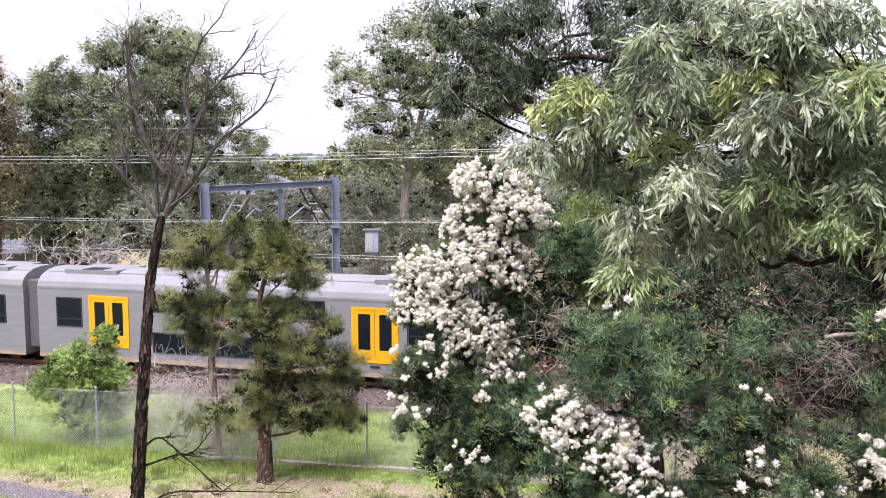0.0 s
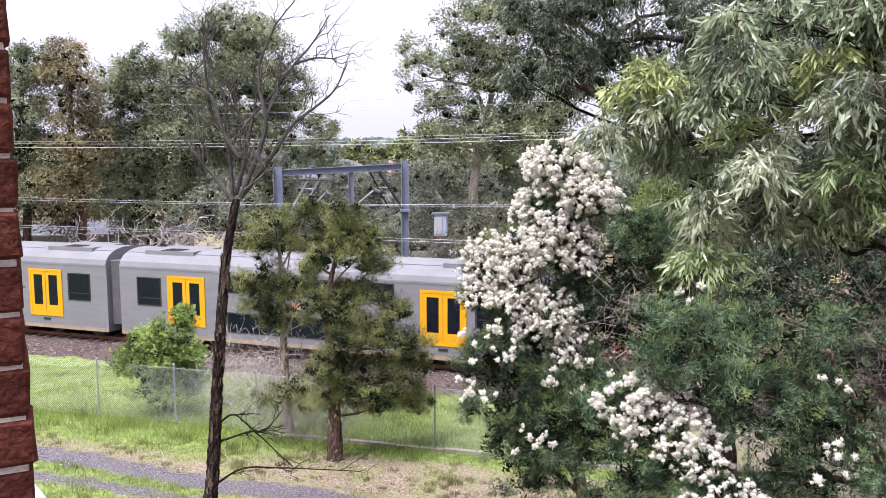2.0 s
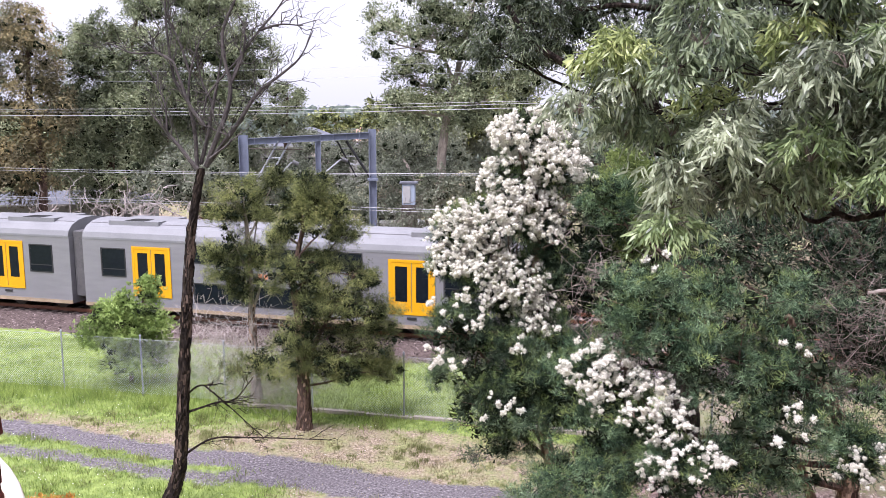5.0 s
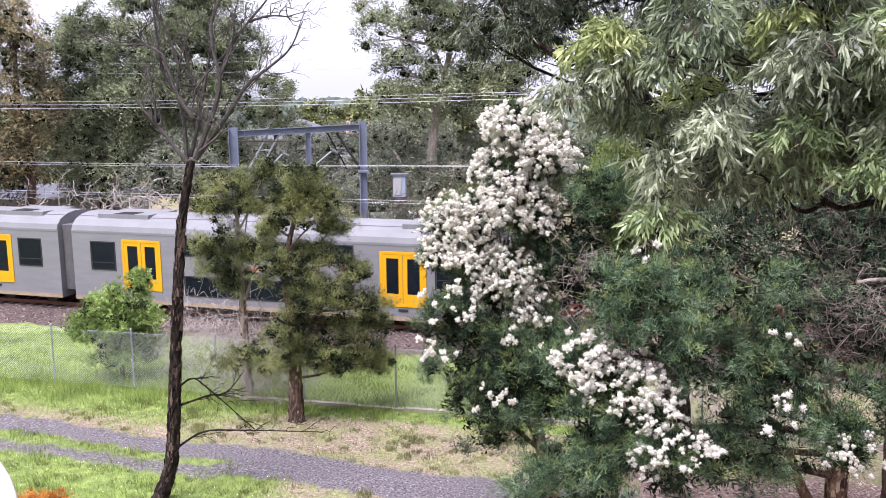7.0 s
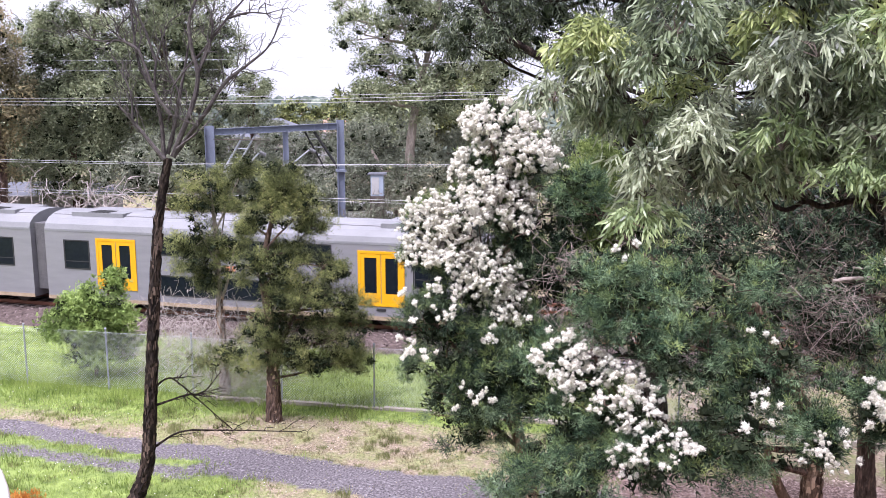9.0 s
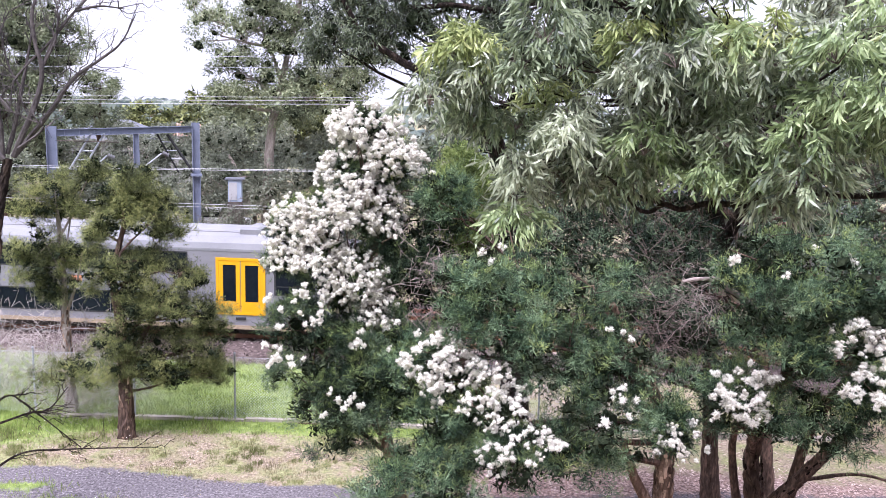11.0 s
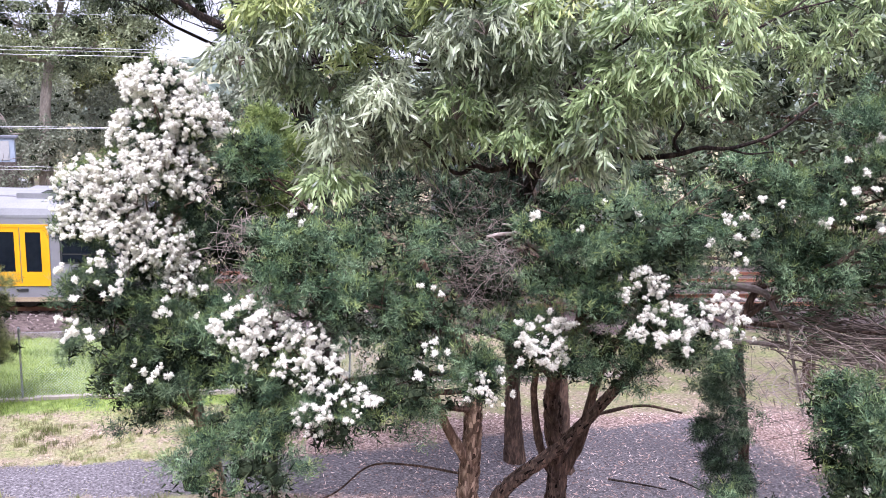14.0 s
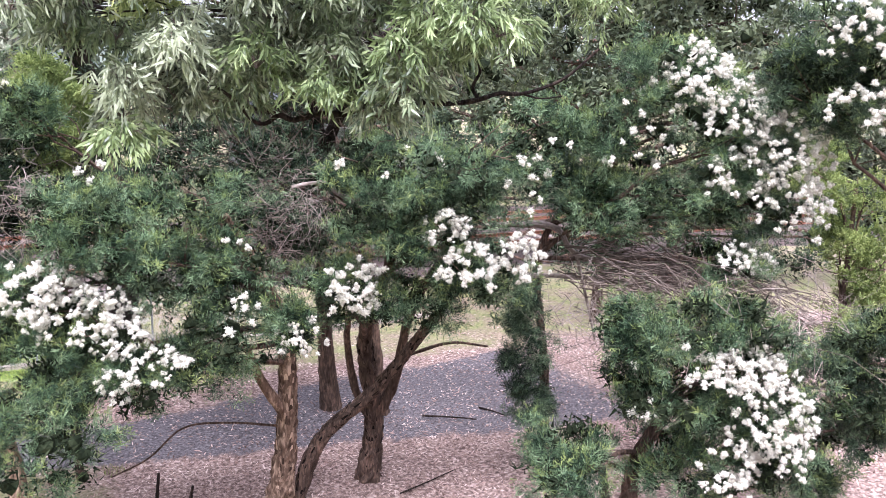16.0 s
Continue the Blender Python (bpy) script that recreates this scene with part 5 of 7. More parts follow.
LOBES_FRESH = [(15.16, 8.31, 6.77, 0.64, 0.59), (15.58, 7.57, 6.06, 0.85, 0.83), (15.52, 7.78, 5.02, 0.87, 0.72), (15.82, 7.05, 4.93, 0.74, 0.84), (15.65, 7.57, 4.1, 0.66, 0.49)]
rng = np.random.default_rng(107)
tree = thing("fresh_green_tree", (15.8, 7.67, 0), "light yellow-green leafy young tree behind the paperbarks", "tree")
root = [(15.8, 7.67, -0.1), (15.68, 7.67, 3.37), (15.46, 7.68, 6.47)]
stem(tree, root, 0.1, 0.04, BARK, seed=17)
limbs_to(tree, rng, root, LOBES_FRESH, 0.04, 0.015, BARK)
part("crown", needle_crown(rng, LOBES_FRESH, length=0.09, width=0.012, sprigs=14), FRESH_LEAF, tree, "bright yellow-green foliage", "stuff", world=True)

LOBES_SAPLING = [(2.7, 15.8, 8, 0.64, 0.44), (3.1, 15.7, 7.5, 0.64, 0.55)]
rng = np.random.default_rng(108)
tree = thing("young_tree", (3.0, 16.3, 0), "slim fresh green young tree among the paperbarks", "tree")
root = [(3.0, 16.3, -0.1), (2.95, 16.1, 4), (2.9, 15.8, 7.6)]
stem(tree, root, 0.08, 0.03, BARK, seed=18)
part("crown", needle_crown(rng, LOBES_SAPLING + [(2.9, 15.9, 6.8, 0.6, 0.6), (2.6, 15.9, 7.3, 0.5, 0.6)], length=0.08, width=0.008), FRESH_LEAF, tree, "fresh green foliage", "stuff", world=True)

# ---- the near gum with drooping leaves ----
SPRAYS_TIP = [(1.2, 7.2, 9.63), (1.05, 7.25, 9.55), (2.6, 7, 9.71), (2.6, 7.6, 9.55), (3.41, 7.32, 9.9), (2.0, 7.6, 9.17), (3.36, 6.13, 9.64), (4.6, 5.73, 9.7)]
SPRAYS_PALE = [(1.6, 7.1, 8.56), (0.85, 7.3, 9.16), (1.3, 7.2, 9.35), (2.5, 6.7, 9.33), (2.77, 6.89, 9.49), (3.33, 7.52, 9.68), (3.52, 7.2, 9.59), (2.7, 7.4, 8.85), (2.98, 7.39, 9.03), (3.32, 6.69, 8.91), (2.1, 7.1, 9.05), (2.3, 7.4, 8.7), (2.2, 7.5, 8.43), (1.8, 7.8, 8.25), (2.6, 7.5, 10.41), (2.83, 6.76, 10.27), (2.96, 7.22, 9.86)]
SPRAYS_PALE_EAST = [(2.71, 6.38, 9.49), (2.85, 6.85, 9.14), (3.37, 6.13, 9.48), (3.62, 6.32, 8.33), (3.65, 6.08, 9.67), (4.29, 5.42, 9.63), (4.73, 5.83, 9.16), (3.02, 6.39, 8.56), (2.59, 6.64, 8.78), (3.08, 6.27, 9.62), (1.6, 7.1, 8.14), (6.61, 6.75, 9.93), (6.92, 6.43, 9.68), (5.97, 7.35, 10.28)]
SPRAYS_GREEN = [(1.8, 7.0, 10.06), (2.2, 7.2, 10.19), (2.59, 6.82, 10.12), (2.75, 6.72, 10.01), (1.2, 7.5, 9.38), (1.8, 7.0, 9.71), (2.1, 7.3, 9.52), (1.6, 7.0, 9.45), (2.4, 7.7, 9.83), (3.25, 7.5, 9.24), (3.32, 7.01, 9.16), (2.87, 6.93, 8.71), (3.35, 7.43, 8.67), (1.7, 7.5, 8.95), (2.1, 7.7, 8.74), (2.5, 7.6, 8.36), (2.7, 7.11, 8.47), (3.28, 6.9, 10.23), (1.3, 7.6, 9.05), (3.19, 7.02, 10.1)]
SPRAYS_GREEN_EAST = [(2.99, 6.39, 9.38), (3.31, 6.69, 9.13), (3.21, 6.37, 8.84), (3.59, 6.32, 9.23), (3.82, 6.51, 8.59), (3.57, 5.76, 8.62), (3.62, 5.64, 9.5), (3.74, 5.74, 9.17), (4.22, 6.02, 9.55), (4.3, 5.72, 9.54), (3.91, 5.51, 9.18), (4.21, 5.42, 9.11), (3.42, 6.35, 8.53), (3.47, 5.77, 8.88), (4.15, 6.03, 8.91), (4.31, 6.02, 9.84), (6.78, 6.65, 9.41), (6.42, 6.96, 9.56), (7.11, 6.33, 10.05), (5.68, 7.54, 9.97), (6.29, 7.06, 10.23)]
SPRAYS_LIGHT = [(1.3, 7.6, 8.94), (1.7, 7.5, 9.01), (1.9, 6.7, 8.87), (2.3, 6.6, 9.02), (2.5, 7.2, 8.62), (2.78, 6.97, 8.88), (3.03, 6.91, 9.12), (2.68, 6.68, 8.48), (3.33, 6.79, 8.8), (3.6, 6.54, 9.1), (3.89, 6.27, 8.83), (1.9, 6.8, 8.57)]
SPRAYS_HIGH = [(4.39, 7.42, 10.25), (4.67, 7.16, 10.11), (4.94, 6.93, 10.29), (5.24, 6.74, 10.1), (5.43, 6.64, 10.29), (4.47, 7.29, 10.53), (4.84, 7.04, 10.56), (5.12, 6.83, 10.51)]
rng = np.random.default_rng(109)
tree = thing("gum_tree", (8.78, 16.43, 0), "spreading gum tree with long drooping grey-green leaves", "tree")
root = [(9, 16.63, -0.1), (8.77, 16.44, 1.24), (8.7, 16.45, 2.46), (8.51, 16.43, 4.67), (8, 15.61, 7.62), (7.08, 13.97, 9.45), (6.09, 12.55, 10.45)]
stem(tree, root, 0.2, 0.09, BARK, seed=19, flare=0.5, sides=14, rough=0.07)
stem(tree, [(2.33, 7.13, 8.56), (2.57, 7.05, 8.38), (2.71, 7.02, 8.21), (2.84, 7.03, 8.17), (2.98, 7.02, 8.24), (3.12, 7.0, 8.2), (3.3, 6.88, 8.26), (3.5, 6.79, 8.27)], 0.013, 0.03, DARK_BARK, "limb", 20, 8)
stem(tree, [(3.4, 6.6, 8.28), (3.62, 6.42, 8.4), (3.83, 6.24, 8.43), (4.1, 5.99, 8.42), (4.31, 5.8, 8.46), (4.47, 5.67, 8.53), (4.65, 5.53, 8.54), (4.92, 5.32, 8.68), (5.15, 5.14, 8.95)], 0.034, 0.011, DARK_BARK, "limb", 21, 8)
stem(tree, [(4.34, 5.78, 8.46), (4.3, 5.83, 8.58), (4.36, 5.81, 8.74), (4.27, 5.9, 8.95), (4.3, 5.95, 9.15)], 0.018, 0.009, DARK_BARK, "limb", 23, 7)
stem(tree, [(4.62, 5.55, 8.54), (4.78, 5.45, 8.5), (4.9, 5.3, 8.53)], 0.012, 0.006, DARK_BARK, "limb", 24, 6)
stem(tree, [(2.82, 8.02, 8.42), (3.1, 7.95, 8.23), (3.39, 7.97, 8.18)], 0.02, 0.035, DARK_BARK, "limb", 22, 8)
stem(tree, [(8.36, 16.01, 6.39), (6.96, 11.83, 8.65), (5.17, 8.09, 9.12), (4.32, 6.99, 9.08)], 0.14, 0.04, DARK_BARK, "limb", 25, 8)
stem(tree, [(8.35, 16.01, 6.8), (5.69, 12.14, 9.39), (3.58, 8.56, 9.77), (2.2, 7.6, 9.6)], 0.12, 0.03, DARK_BARK, "limb", 26, 8)
bough = [(7.41, 12.66, 8.25), (5.18, 8.09, 8.81), (4.33, 6.99, 8.87), (2.99, 7.48, 8.92)]
limbs_to(tree, rng, bough, [(x, y, z, 0.22, 0.16) for x, y, z in SPRAYS_PALE + SPRAYS_GREEN + SPRAYS_GREEN_EAST], 0.02, 0.007, DARK_BARK, 0.6)
twigs = Geo()
# leaf tones split pale to dark, partly to put crown light into colour
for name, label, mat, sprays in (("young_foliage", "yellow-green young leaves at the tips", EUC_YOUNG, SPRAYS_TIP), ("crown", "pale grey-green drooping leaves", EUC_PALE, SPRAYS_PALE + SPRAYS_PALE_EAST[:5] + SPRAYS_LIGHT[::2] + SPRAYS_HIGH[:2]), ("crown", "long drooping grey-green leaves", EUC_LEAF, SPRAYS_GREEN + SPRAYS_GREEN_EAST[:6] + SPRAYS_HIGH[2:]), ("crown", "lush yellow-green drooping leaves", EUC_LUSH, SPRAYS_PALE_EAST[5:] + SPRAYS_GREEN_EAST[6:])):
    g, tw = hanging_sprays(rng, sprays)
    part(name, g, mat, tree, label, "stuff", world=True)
    twigs.add(np.concatenate(tw.v), np.concatenate([f for f in tw.f if f.shape[1] == 4])) if tw.v else None
part("brushwood", twigs, RED_TWIG, tree, "thin brown twigs between the leaves", "stuff", world=True)
# dark leaves deepen the gaps between sprays, a shade put into their colour
part("inner_shade", inner_shade(rng, [(x, y + 0.1, z - 0.05, 0.25, 0.2) for x, y, z in SPRAYS_GREEN + SPRAYS_GREEN_EAST + SPRAYS_PALE], 150, 0.13, 0.012), GUM_DARK, tree, "darker leaves as painted shade inside the gum crown", "stuff", world=True)
for x, y, z in ((2.6, 7.6, 8.45), (3.24, 7.12, 8.43), (2.9, 7.71, 8.7), (4.09, 6.25, 8.66), (3.83, 6.95, 8.94)):
    twig_tangle(tree, rng, (x, y + 0.2, z), (0.7, 0.4, 0.35), 40, 0.45, RED_TWIG, 0.006, (0.2, 0, -0.3))

LOBES_BACK = [(6.36, 15.91, 6.93, 0.9, 0.6), (7.46, 15.83, 7.16, 0.9, 0.6), (5.1, 15.7, 6.7, 0.9, 0.6), (6.74, 15.93, 6.56, 1.72, 1.06), (7.76, 15.74, 4.49, 1.07, 1.09), (2.8, 16.8, 7.5, 1.26, 1.4), (2.5, 16.8, 5.9, 0.95, 0.71), (9.8, 15.03, 7.04, 1.81, 0.73), (12.61, 13.33, 6.16, 1.24, 1.25), (13.58, 12.38, 4.43, 1.51, 0.64), (4.5, 16.4, 6.7, 1.55, 1.06), (11.32, 14.45, 5.76, 1.51, 1.13), (15.76, 11.3, 6.27, 1.89, 1.45), (18.06, 9.58, 4.8, 1.92, 1.55), (5.4, 16.1, 4.1, 1.39, 0.73)]
LOBES_SCREEN = [(7.67, 16.04, 7.79, 1.5, 0.8), (5.6, 16.3, 7.7, 1.4, 0.8), (2.2, 16.0, 5.47, 0.9, 0.7), (2.9, 16.2, 6.35, 0.9, 0.7), (6.1, 15.0, 5.3, 0.8, 0.7), (6.9, 14.6, 5.0, 0.8, 0.7), (6.0, 15.2, 4.1, 0.7, 0.6), (7.1, 14.6, 5.8, 0.8, 0.7), (6.3, 15.4, 5.7, 0.8, 0.7), (6.9, 15.2, 6.3, 0.9, 0.7), (7.4, 14.8, 4.9, 0.7, 0.7)]
rng = np.random.default_rng(112)
tree = thing("paperbark_tree", (9.89, 15.7, 0), "dull green twiggy paperbark behind the flowering ones", "tree", "flowering paperbarks")
root = [(9.89, 15.7, -0.1), (9.59, 15.61, 2.13), (9.07, 15.32, 4.69), (8.33, 15.58, 7.22)]
stem(tree, root, 0.16, 0.05, BARK, seed=27, flare=0.4)
limbs_to(tree, rng, root, LOBES_BACK + LOBES_SCREEN, 0.05, 0.018, BARK)
part("inner_shade", lobe_hearts(rng, LOBES_BACK + LOBES_SCREEN, 0.38), CROWN_SHADE, tree, "near-black filling as painted shade inside the crown", "stuff", world=True)
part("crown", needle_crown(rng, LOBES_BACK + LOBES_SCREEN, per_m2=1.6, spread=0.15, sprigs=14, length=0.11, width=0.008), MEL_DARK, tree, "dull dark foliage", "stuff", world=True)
for x, y, z, r, h in LOBES_BACK[:12] + LOBES_SCREEN[-9:]:
    twig_tangle(tree, rng, (x, y - 0.5, z), (1.6 * r, 0.8, 1.4 * h), 24, 0.9, RED_TWIG, 0.006, (0.1, 0, -0.5))

# ---- dark gum over the middle distance ----
LOBES_DARK = [(0.6, 19.0, 12.2, 0.91, 0.65), (1.5, 18.9, 12.5, 0.98, 0.65), (2.6, 18.8, 12.5, 0.98, 0.65), (3.8, 18.6, 12.4, 0.98, 0.65), (4.9, 18.4, 12.6, 0.91, 0.52), (0.8, 19.0, 11.2, 0.98, 0.65), (2.0, 18.9, 11.4, 1.11, 0.65), (3.4, 18.7, 11.4, 0.85, 0.59), (1.5, 18.9, 10.5, 0.78, 0.46), (0.4, 19.0, 10.6, 0.59, 0.46), (2.8, 18.8, 10.5, 0.78, 0.52), (4.3, 18.5, 10.9, 0.91, 0.65)]
LOBES_DARK_EAST = [(4, 16.5, 10.3, 1.2, 0.7), (5.3, 16.1, 10.2, 1.2, 0.7), (5.0, 16.6, 11.6, 1.6, 0.8), (6.6, 15.8, 10.0, 1.1, 0.7), (7.6, 15.2, 9.6, 1.1, 0.7)]
rng = np.random.default_rng(110)
tree = thing("gum_tree", (5.5, 21.5, 0), "tall dark gum tree whose crown hangs over the view", "tree")
root = [(5.5, 21.5, -0.1), (5.4, 21.4, 4), (4.8, 21.2, 8), (3.4, 20.9, 10.6), (2.0, 20.7, 11.8)]
stem(tree, root, 0.36, 0.12, DARK_BARK, seed=23, flare=0.4)
stem(tree, [(4.9, 21.2, 7.6), (4.2, 19.4, 9.0), (3.43, 18.28, 9.62), (2.14, 18.48, 10.1), (1.52, 18.54, 10.44), (1.02, 18.57, 10.75), (0.58, 18.59, 11.5)], 0.12, 0.05, DARK_BARK, "limb", 24, 8)
stem(tree, [(4.6, 21.1, 8.8), (5.3, 19.0, 11.0), (5.12, 17.9, 11.58), (3.87, 18.19, 11.38), (2.92, 18.37, 11.47), (1.94, 18.5, 11.42), (1.2, 18.56, 11.98)], 0.1, 0.035, DARK_BARK, "limb", 28, 8)
limbs_to(tree, rng, root, LOBES_DARK + LOBES_DARK_EAST, 0.06, 0.02, DARK_BARK)
crown, heart = far_crown(rng, LOBES_DARK + LOBES_DARK_EAST, per_m2=2.6, leaves=85, length=0.17, width=0.016, spread=0.22, hang=0.9, heart=0.42)
# hearts coloured as the shade behind the hanging leaves
part("inner_shade", heart, CROWN_SHADE, tree, "near-black lumps as painted shade in the dark crown", "stuff", world=True)
part("crown", crown, GUM_BROWN, tree, "dark olive-brown drooping foliage", "stuff", world=True)

# ---- gums and scrub beyond the tracks ----
def far_tree(name, label, lobes, base, mat, seed, trunk=0.3, bark=BARK, **kw):
    r = np.random.default_rng(seed)
    z0 = float(ground_z(np.array(base[0]), np.array(base[1])))
    t = thing(name, (base[0], base[1], z0), label, "tree", "trees beyond the tracks")
    top = max(lobes, key=lambda q: q[2])
    root = [(base[0], base[1], z0 - 0.2), (base[0] + r.normal(0, 0.3), base[1], z0 + (top[2] - z0) * 0.4), (0.5 * (base[0] + top[0]), 0.5 * (base[1] + top[1]), z0 + (top[2] - z0) * 0.7), (top[0], top[1], top[2])]
    stem(t, root, trunk, trunk * 0.25, bark, seed=seed, flare=0.3)
    limbs_to(t, r, root, lobes, trunk * 0.4, trunk * 0.12, bark)
    crown, heart = far_crown(r, lobes, **kw)
    # shade between the clumps, painted on as near-black hearts
    part("inner_shade", heart, CROWN_SHADE, t, "near-black filling as painted shade inside the crown", "stuff", world=True)
    part("crown", crown, mat, t, kind="stuff", world=True)
    return t


LOBES_G1 = [(-30.2, 49.5, 14.3, 2.13, 1.8), (-30.9, 49.1, 10.8, 2.11, 3.18), (-30, 49.6, 7.3, 2.49, 3.18), (-32.4, 48.1, 12.5, 2.08, 3.98), (-32.9, 47.8, 7.7, 2.76, 3.97)]
LOBES_G2 = [(-27.4, 50, 14.7, 1.61, 1.37), (-27.6, 49.9, 12.6, 1.96, 2.35), (-27.2, 50.1, 9.8, 2.14, 2.73), (-28.2, 49.6, 6.6, 2.13, 2.74)]
LOBES_G3 = [(-24.9, 54.7, 15.0, 1.6, 1.0), (-26.3, 54, 13.7, 1.8, 1.7), (-25.4, 54.4, 12.0, 2.6, 2.3), (-23.4, 55.1, 13.6, 1.7, 1.6), (-22.6, 55.4, 16.6, 1.5, 0.7), (-26.1, 54, 9.1, 3.07, 2.88), (-23.5, 55.2, 9.5, 3.12, 3.29), (-24.6, 54.7, 5.6, 3.49, 2.47)]
LOBES_G4 = [(-18.4, 55, 17.3, 2.73, 1.61), (-20.2, 54.4, 15.4, 2.69, 2.4), (-17.1, 55.4, 15.1, 2.73, 2.8), (-18.9, 54.8, 12.5, 3.86, 2.79), (-15.7, 55.8, 12.9, 1.95, 2.39), (-20.7, 54.2, 10.2, 3.43, 2.38), (-17.2, 55.4, 9.4, 3.49, 2.38), (-18.4, 55, 6.4, 3.48, 1.99)]
LOBES_G5 = [(-14.1, 60.4, 10.7, 1.47, 1.19), (-14.5, 60.3, 9.1, 1.89, 1.27)]
LOBES_G6 = [(-5.2, 51.7, 13.7, 2.14, 2.15), (-3.1, 51.9, 14.7, 2.51, 2.51), (-3.8, 51.9, 11.3, 2.14, 1.78), (-1.1, 52, 12.3, 2.5, 2.5), (-5.2, 51.7, 9.6, 1.78, 1.07), (1, 52, 10.6, 3.2, 2.14), (-2.1, 52, 9.6, 2.85, 1.43), (-6.5, 51.6, 14.7, 0.89, 1.43), (2.4, 51.9, 13.7, 3.21, 3.22), (-0.4, 52, 16.4, 4.32, 2.52)]
LOBES_B1 = [(-17.4, 49, 6, 2.42, 2.14), (-19, 48.4, 5, 1.71, 1.43), (-11.3, 52.8, 4.7, 2.58, 1.67), (-12.9, 50.4, 4.2, 2.12, 1.43), (-9.1, 55.3, 6, 1.92, 1.92)]
LOBES_B2 = [(-6, 59.7, 7, 2.47, 1.65), (-3.2, 59.9, 6.6, 2.88, 2.06), (-5.3, 52.7, 4.7, 2.19, 1.46), (-2.1, 53, 4.7, 2.91, 1.82), (0.8, 53, 5.4, 2.17, 2.18), (-3.9, 52.9, 3.6, 2.19, 0.91), (-7.7, 53.5, 3.9, 1.85, 1.3)]
LOBES_FAR = [(-15.7, 88.6, 8.8, 2.46, 1.54), (-11.5, 89.3, 9.1, 3.08, 1.85), (-7.2, 89.7, 9.7, 3.7, 2.47), (-2.9, 90, 9.1, 4.93, 3.08), (1.3, 90, 9.7, 4.91, 3.7)]
far_tree("gum_tree", "broad dark grey-green gum tree beyond the tracks", LOBES_G1, (-31, 49.5), GUM_FAR, 201)
far_tree("sheoak_tree", "rusty brown-green she-oak tree beyond the tracks", LOBES_G2, (-27.6, 50), SHE_OAK, 202, width=0.045, hang=0.5)
far_tree("gum_tree", "tall dense dark gum tree beyond the tracks", LOBES_G3, (-24.8, 55), GUM_FAR, 203)
far_tree("gum_tree", "tallest rounded dark gum tree beyond the tracks", LOBES_G4, (-18.8, 55), GUM_FAR, 204, 0.4)
far_tree("gum_tree", "small dark gum tree far beyond the tracks", LOBES_G5, (-14.3, 60.4), GUM_FAR, 205, 0.2)
far_tree("gum_tree", "tall open gum tree with pale branches", LOBES_G6, (-2.6, 52.5), GUM_FAR, 206, 0.35, PALE_BARK, per_m2=0.75)
far_tree("scrub_tree", "grey-leaved scrubby tree behind the gantry", LOBES_B1, (-15, 50.5), GREY_LEAF, 207, 0.14, GREY_TWIG, length=0.18, width=0.045, spread=0.3, per_m2=1.0)
far_tree("scrub_tree", "grey-leaved scrubby tree on the far bank", LOBES_B2, (-3.5, 54.5), GREY_LEAF, 208, 0.14, GREY_TWIG, length=0.18, width=0.045, spread=0.3, per_m2=1.0)
far_tree("tree_belt", "belt of light green trees in the distance", LOBES_FAR, (-6, 90), OLIVE_LEAF, 209, 0.3, per_m2=0.5, leaves=34, length=0.5, width=0.13, spread=0.5)
LOBES_FILL = [(-14.8, 55, 6.6, 1.73, 1.37), (-13.2, 55.5, 5, 1.94, 1.37), (-11.3, 55.9, 6.5, 2.33, 1.17), (-9.7, 54.1, 4.6, 2.26, 1.51), (-9.2, 61.3, 7.4, 2.12, 1.06), (-16.3, 54.6, 3.7, 1.92, 1.18), (-6.5, 56.6, 5.4, 1.96, 1.37), (-14.5, 68.5, 7.6, 2.14, 0.67), (-12.2, 50.5, 4, 2.12, 1.07), (-9.5, 51.1, 3.4, 2.14, 0.9), (-7.4, 51.5, 3.4, 1.79, 0.9)]
LOBES_TOP = [(16.16, 15.53, 9.49, 2.22, 1.06), (18.37, 12.79, 9.68, 2.27, 1.21), (14.08, 17.48, 8.46, 2.11, 1.06), (17.42, 13.95, 10.99, 3.63, 1.21), (12.29, 18.9, 9.11, 2.26, 1.21), (19.7, 10.68, 8.7, 1.77, 1.36), (21.34, 9.92, 5.86, 1.69, 1.92)]
rng = np.random.default_rng(66)
for i in range(13):
    if i in (7, 8):
        continue
    az = radians(-42 + 4.2 * i)
    d = 84 + 9 * (i % 3)
    c = (d * math.sin(az), d * math.cos(az))
    LOBES = [(c[0] + rng.uniform(-4, 4), c[1] + rng.uniform(-3, 3), 4 + rng.uniform(0, 4.2), rng.uniform(2.6, 4.2), rng.uniform(2.0, 3.0)) for _ in range(5)]
    far_tree("distant_tree", "grey-green tree in the far belt behind the gums", LOBES, c, GUM_FAR if i % 2 else GREY_LEAF, 400 + i, 0.2, per_m2=0.3, leaves=30, length=0.55, width=0.15, spread=0.5)
LOBES_E1 = [(9 + 4.0 * i, 40 - 1.3 * i + 2 * (i % 2), 4.5 + 2.2 * (i % 3), 3.0, 3.2) for i in range(9)] + [(9 + 5 * i, 40 - 1.5 * i, 11 + 1.5 * (i % 2), 3.4, 2.8) for i in range(6)]
LOBES_E2 = [(18 + 2.4 * i, 27 - 2.6 * i, 3.0 + 1.6 * (i % 3), 2.2, 2.3) for i in range(8)] + [(17 + 2.9 * i, 28 - 2.9 * i, 6.4, 2.2, 1.9) for i in range(7)] + [(15 + 3.2 * i, 29 - 3.2 * i, 8.5 + 1.2 * (i % 2), 2.5, 2.2) for i in range(6)]
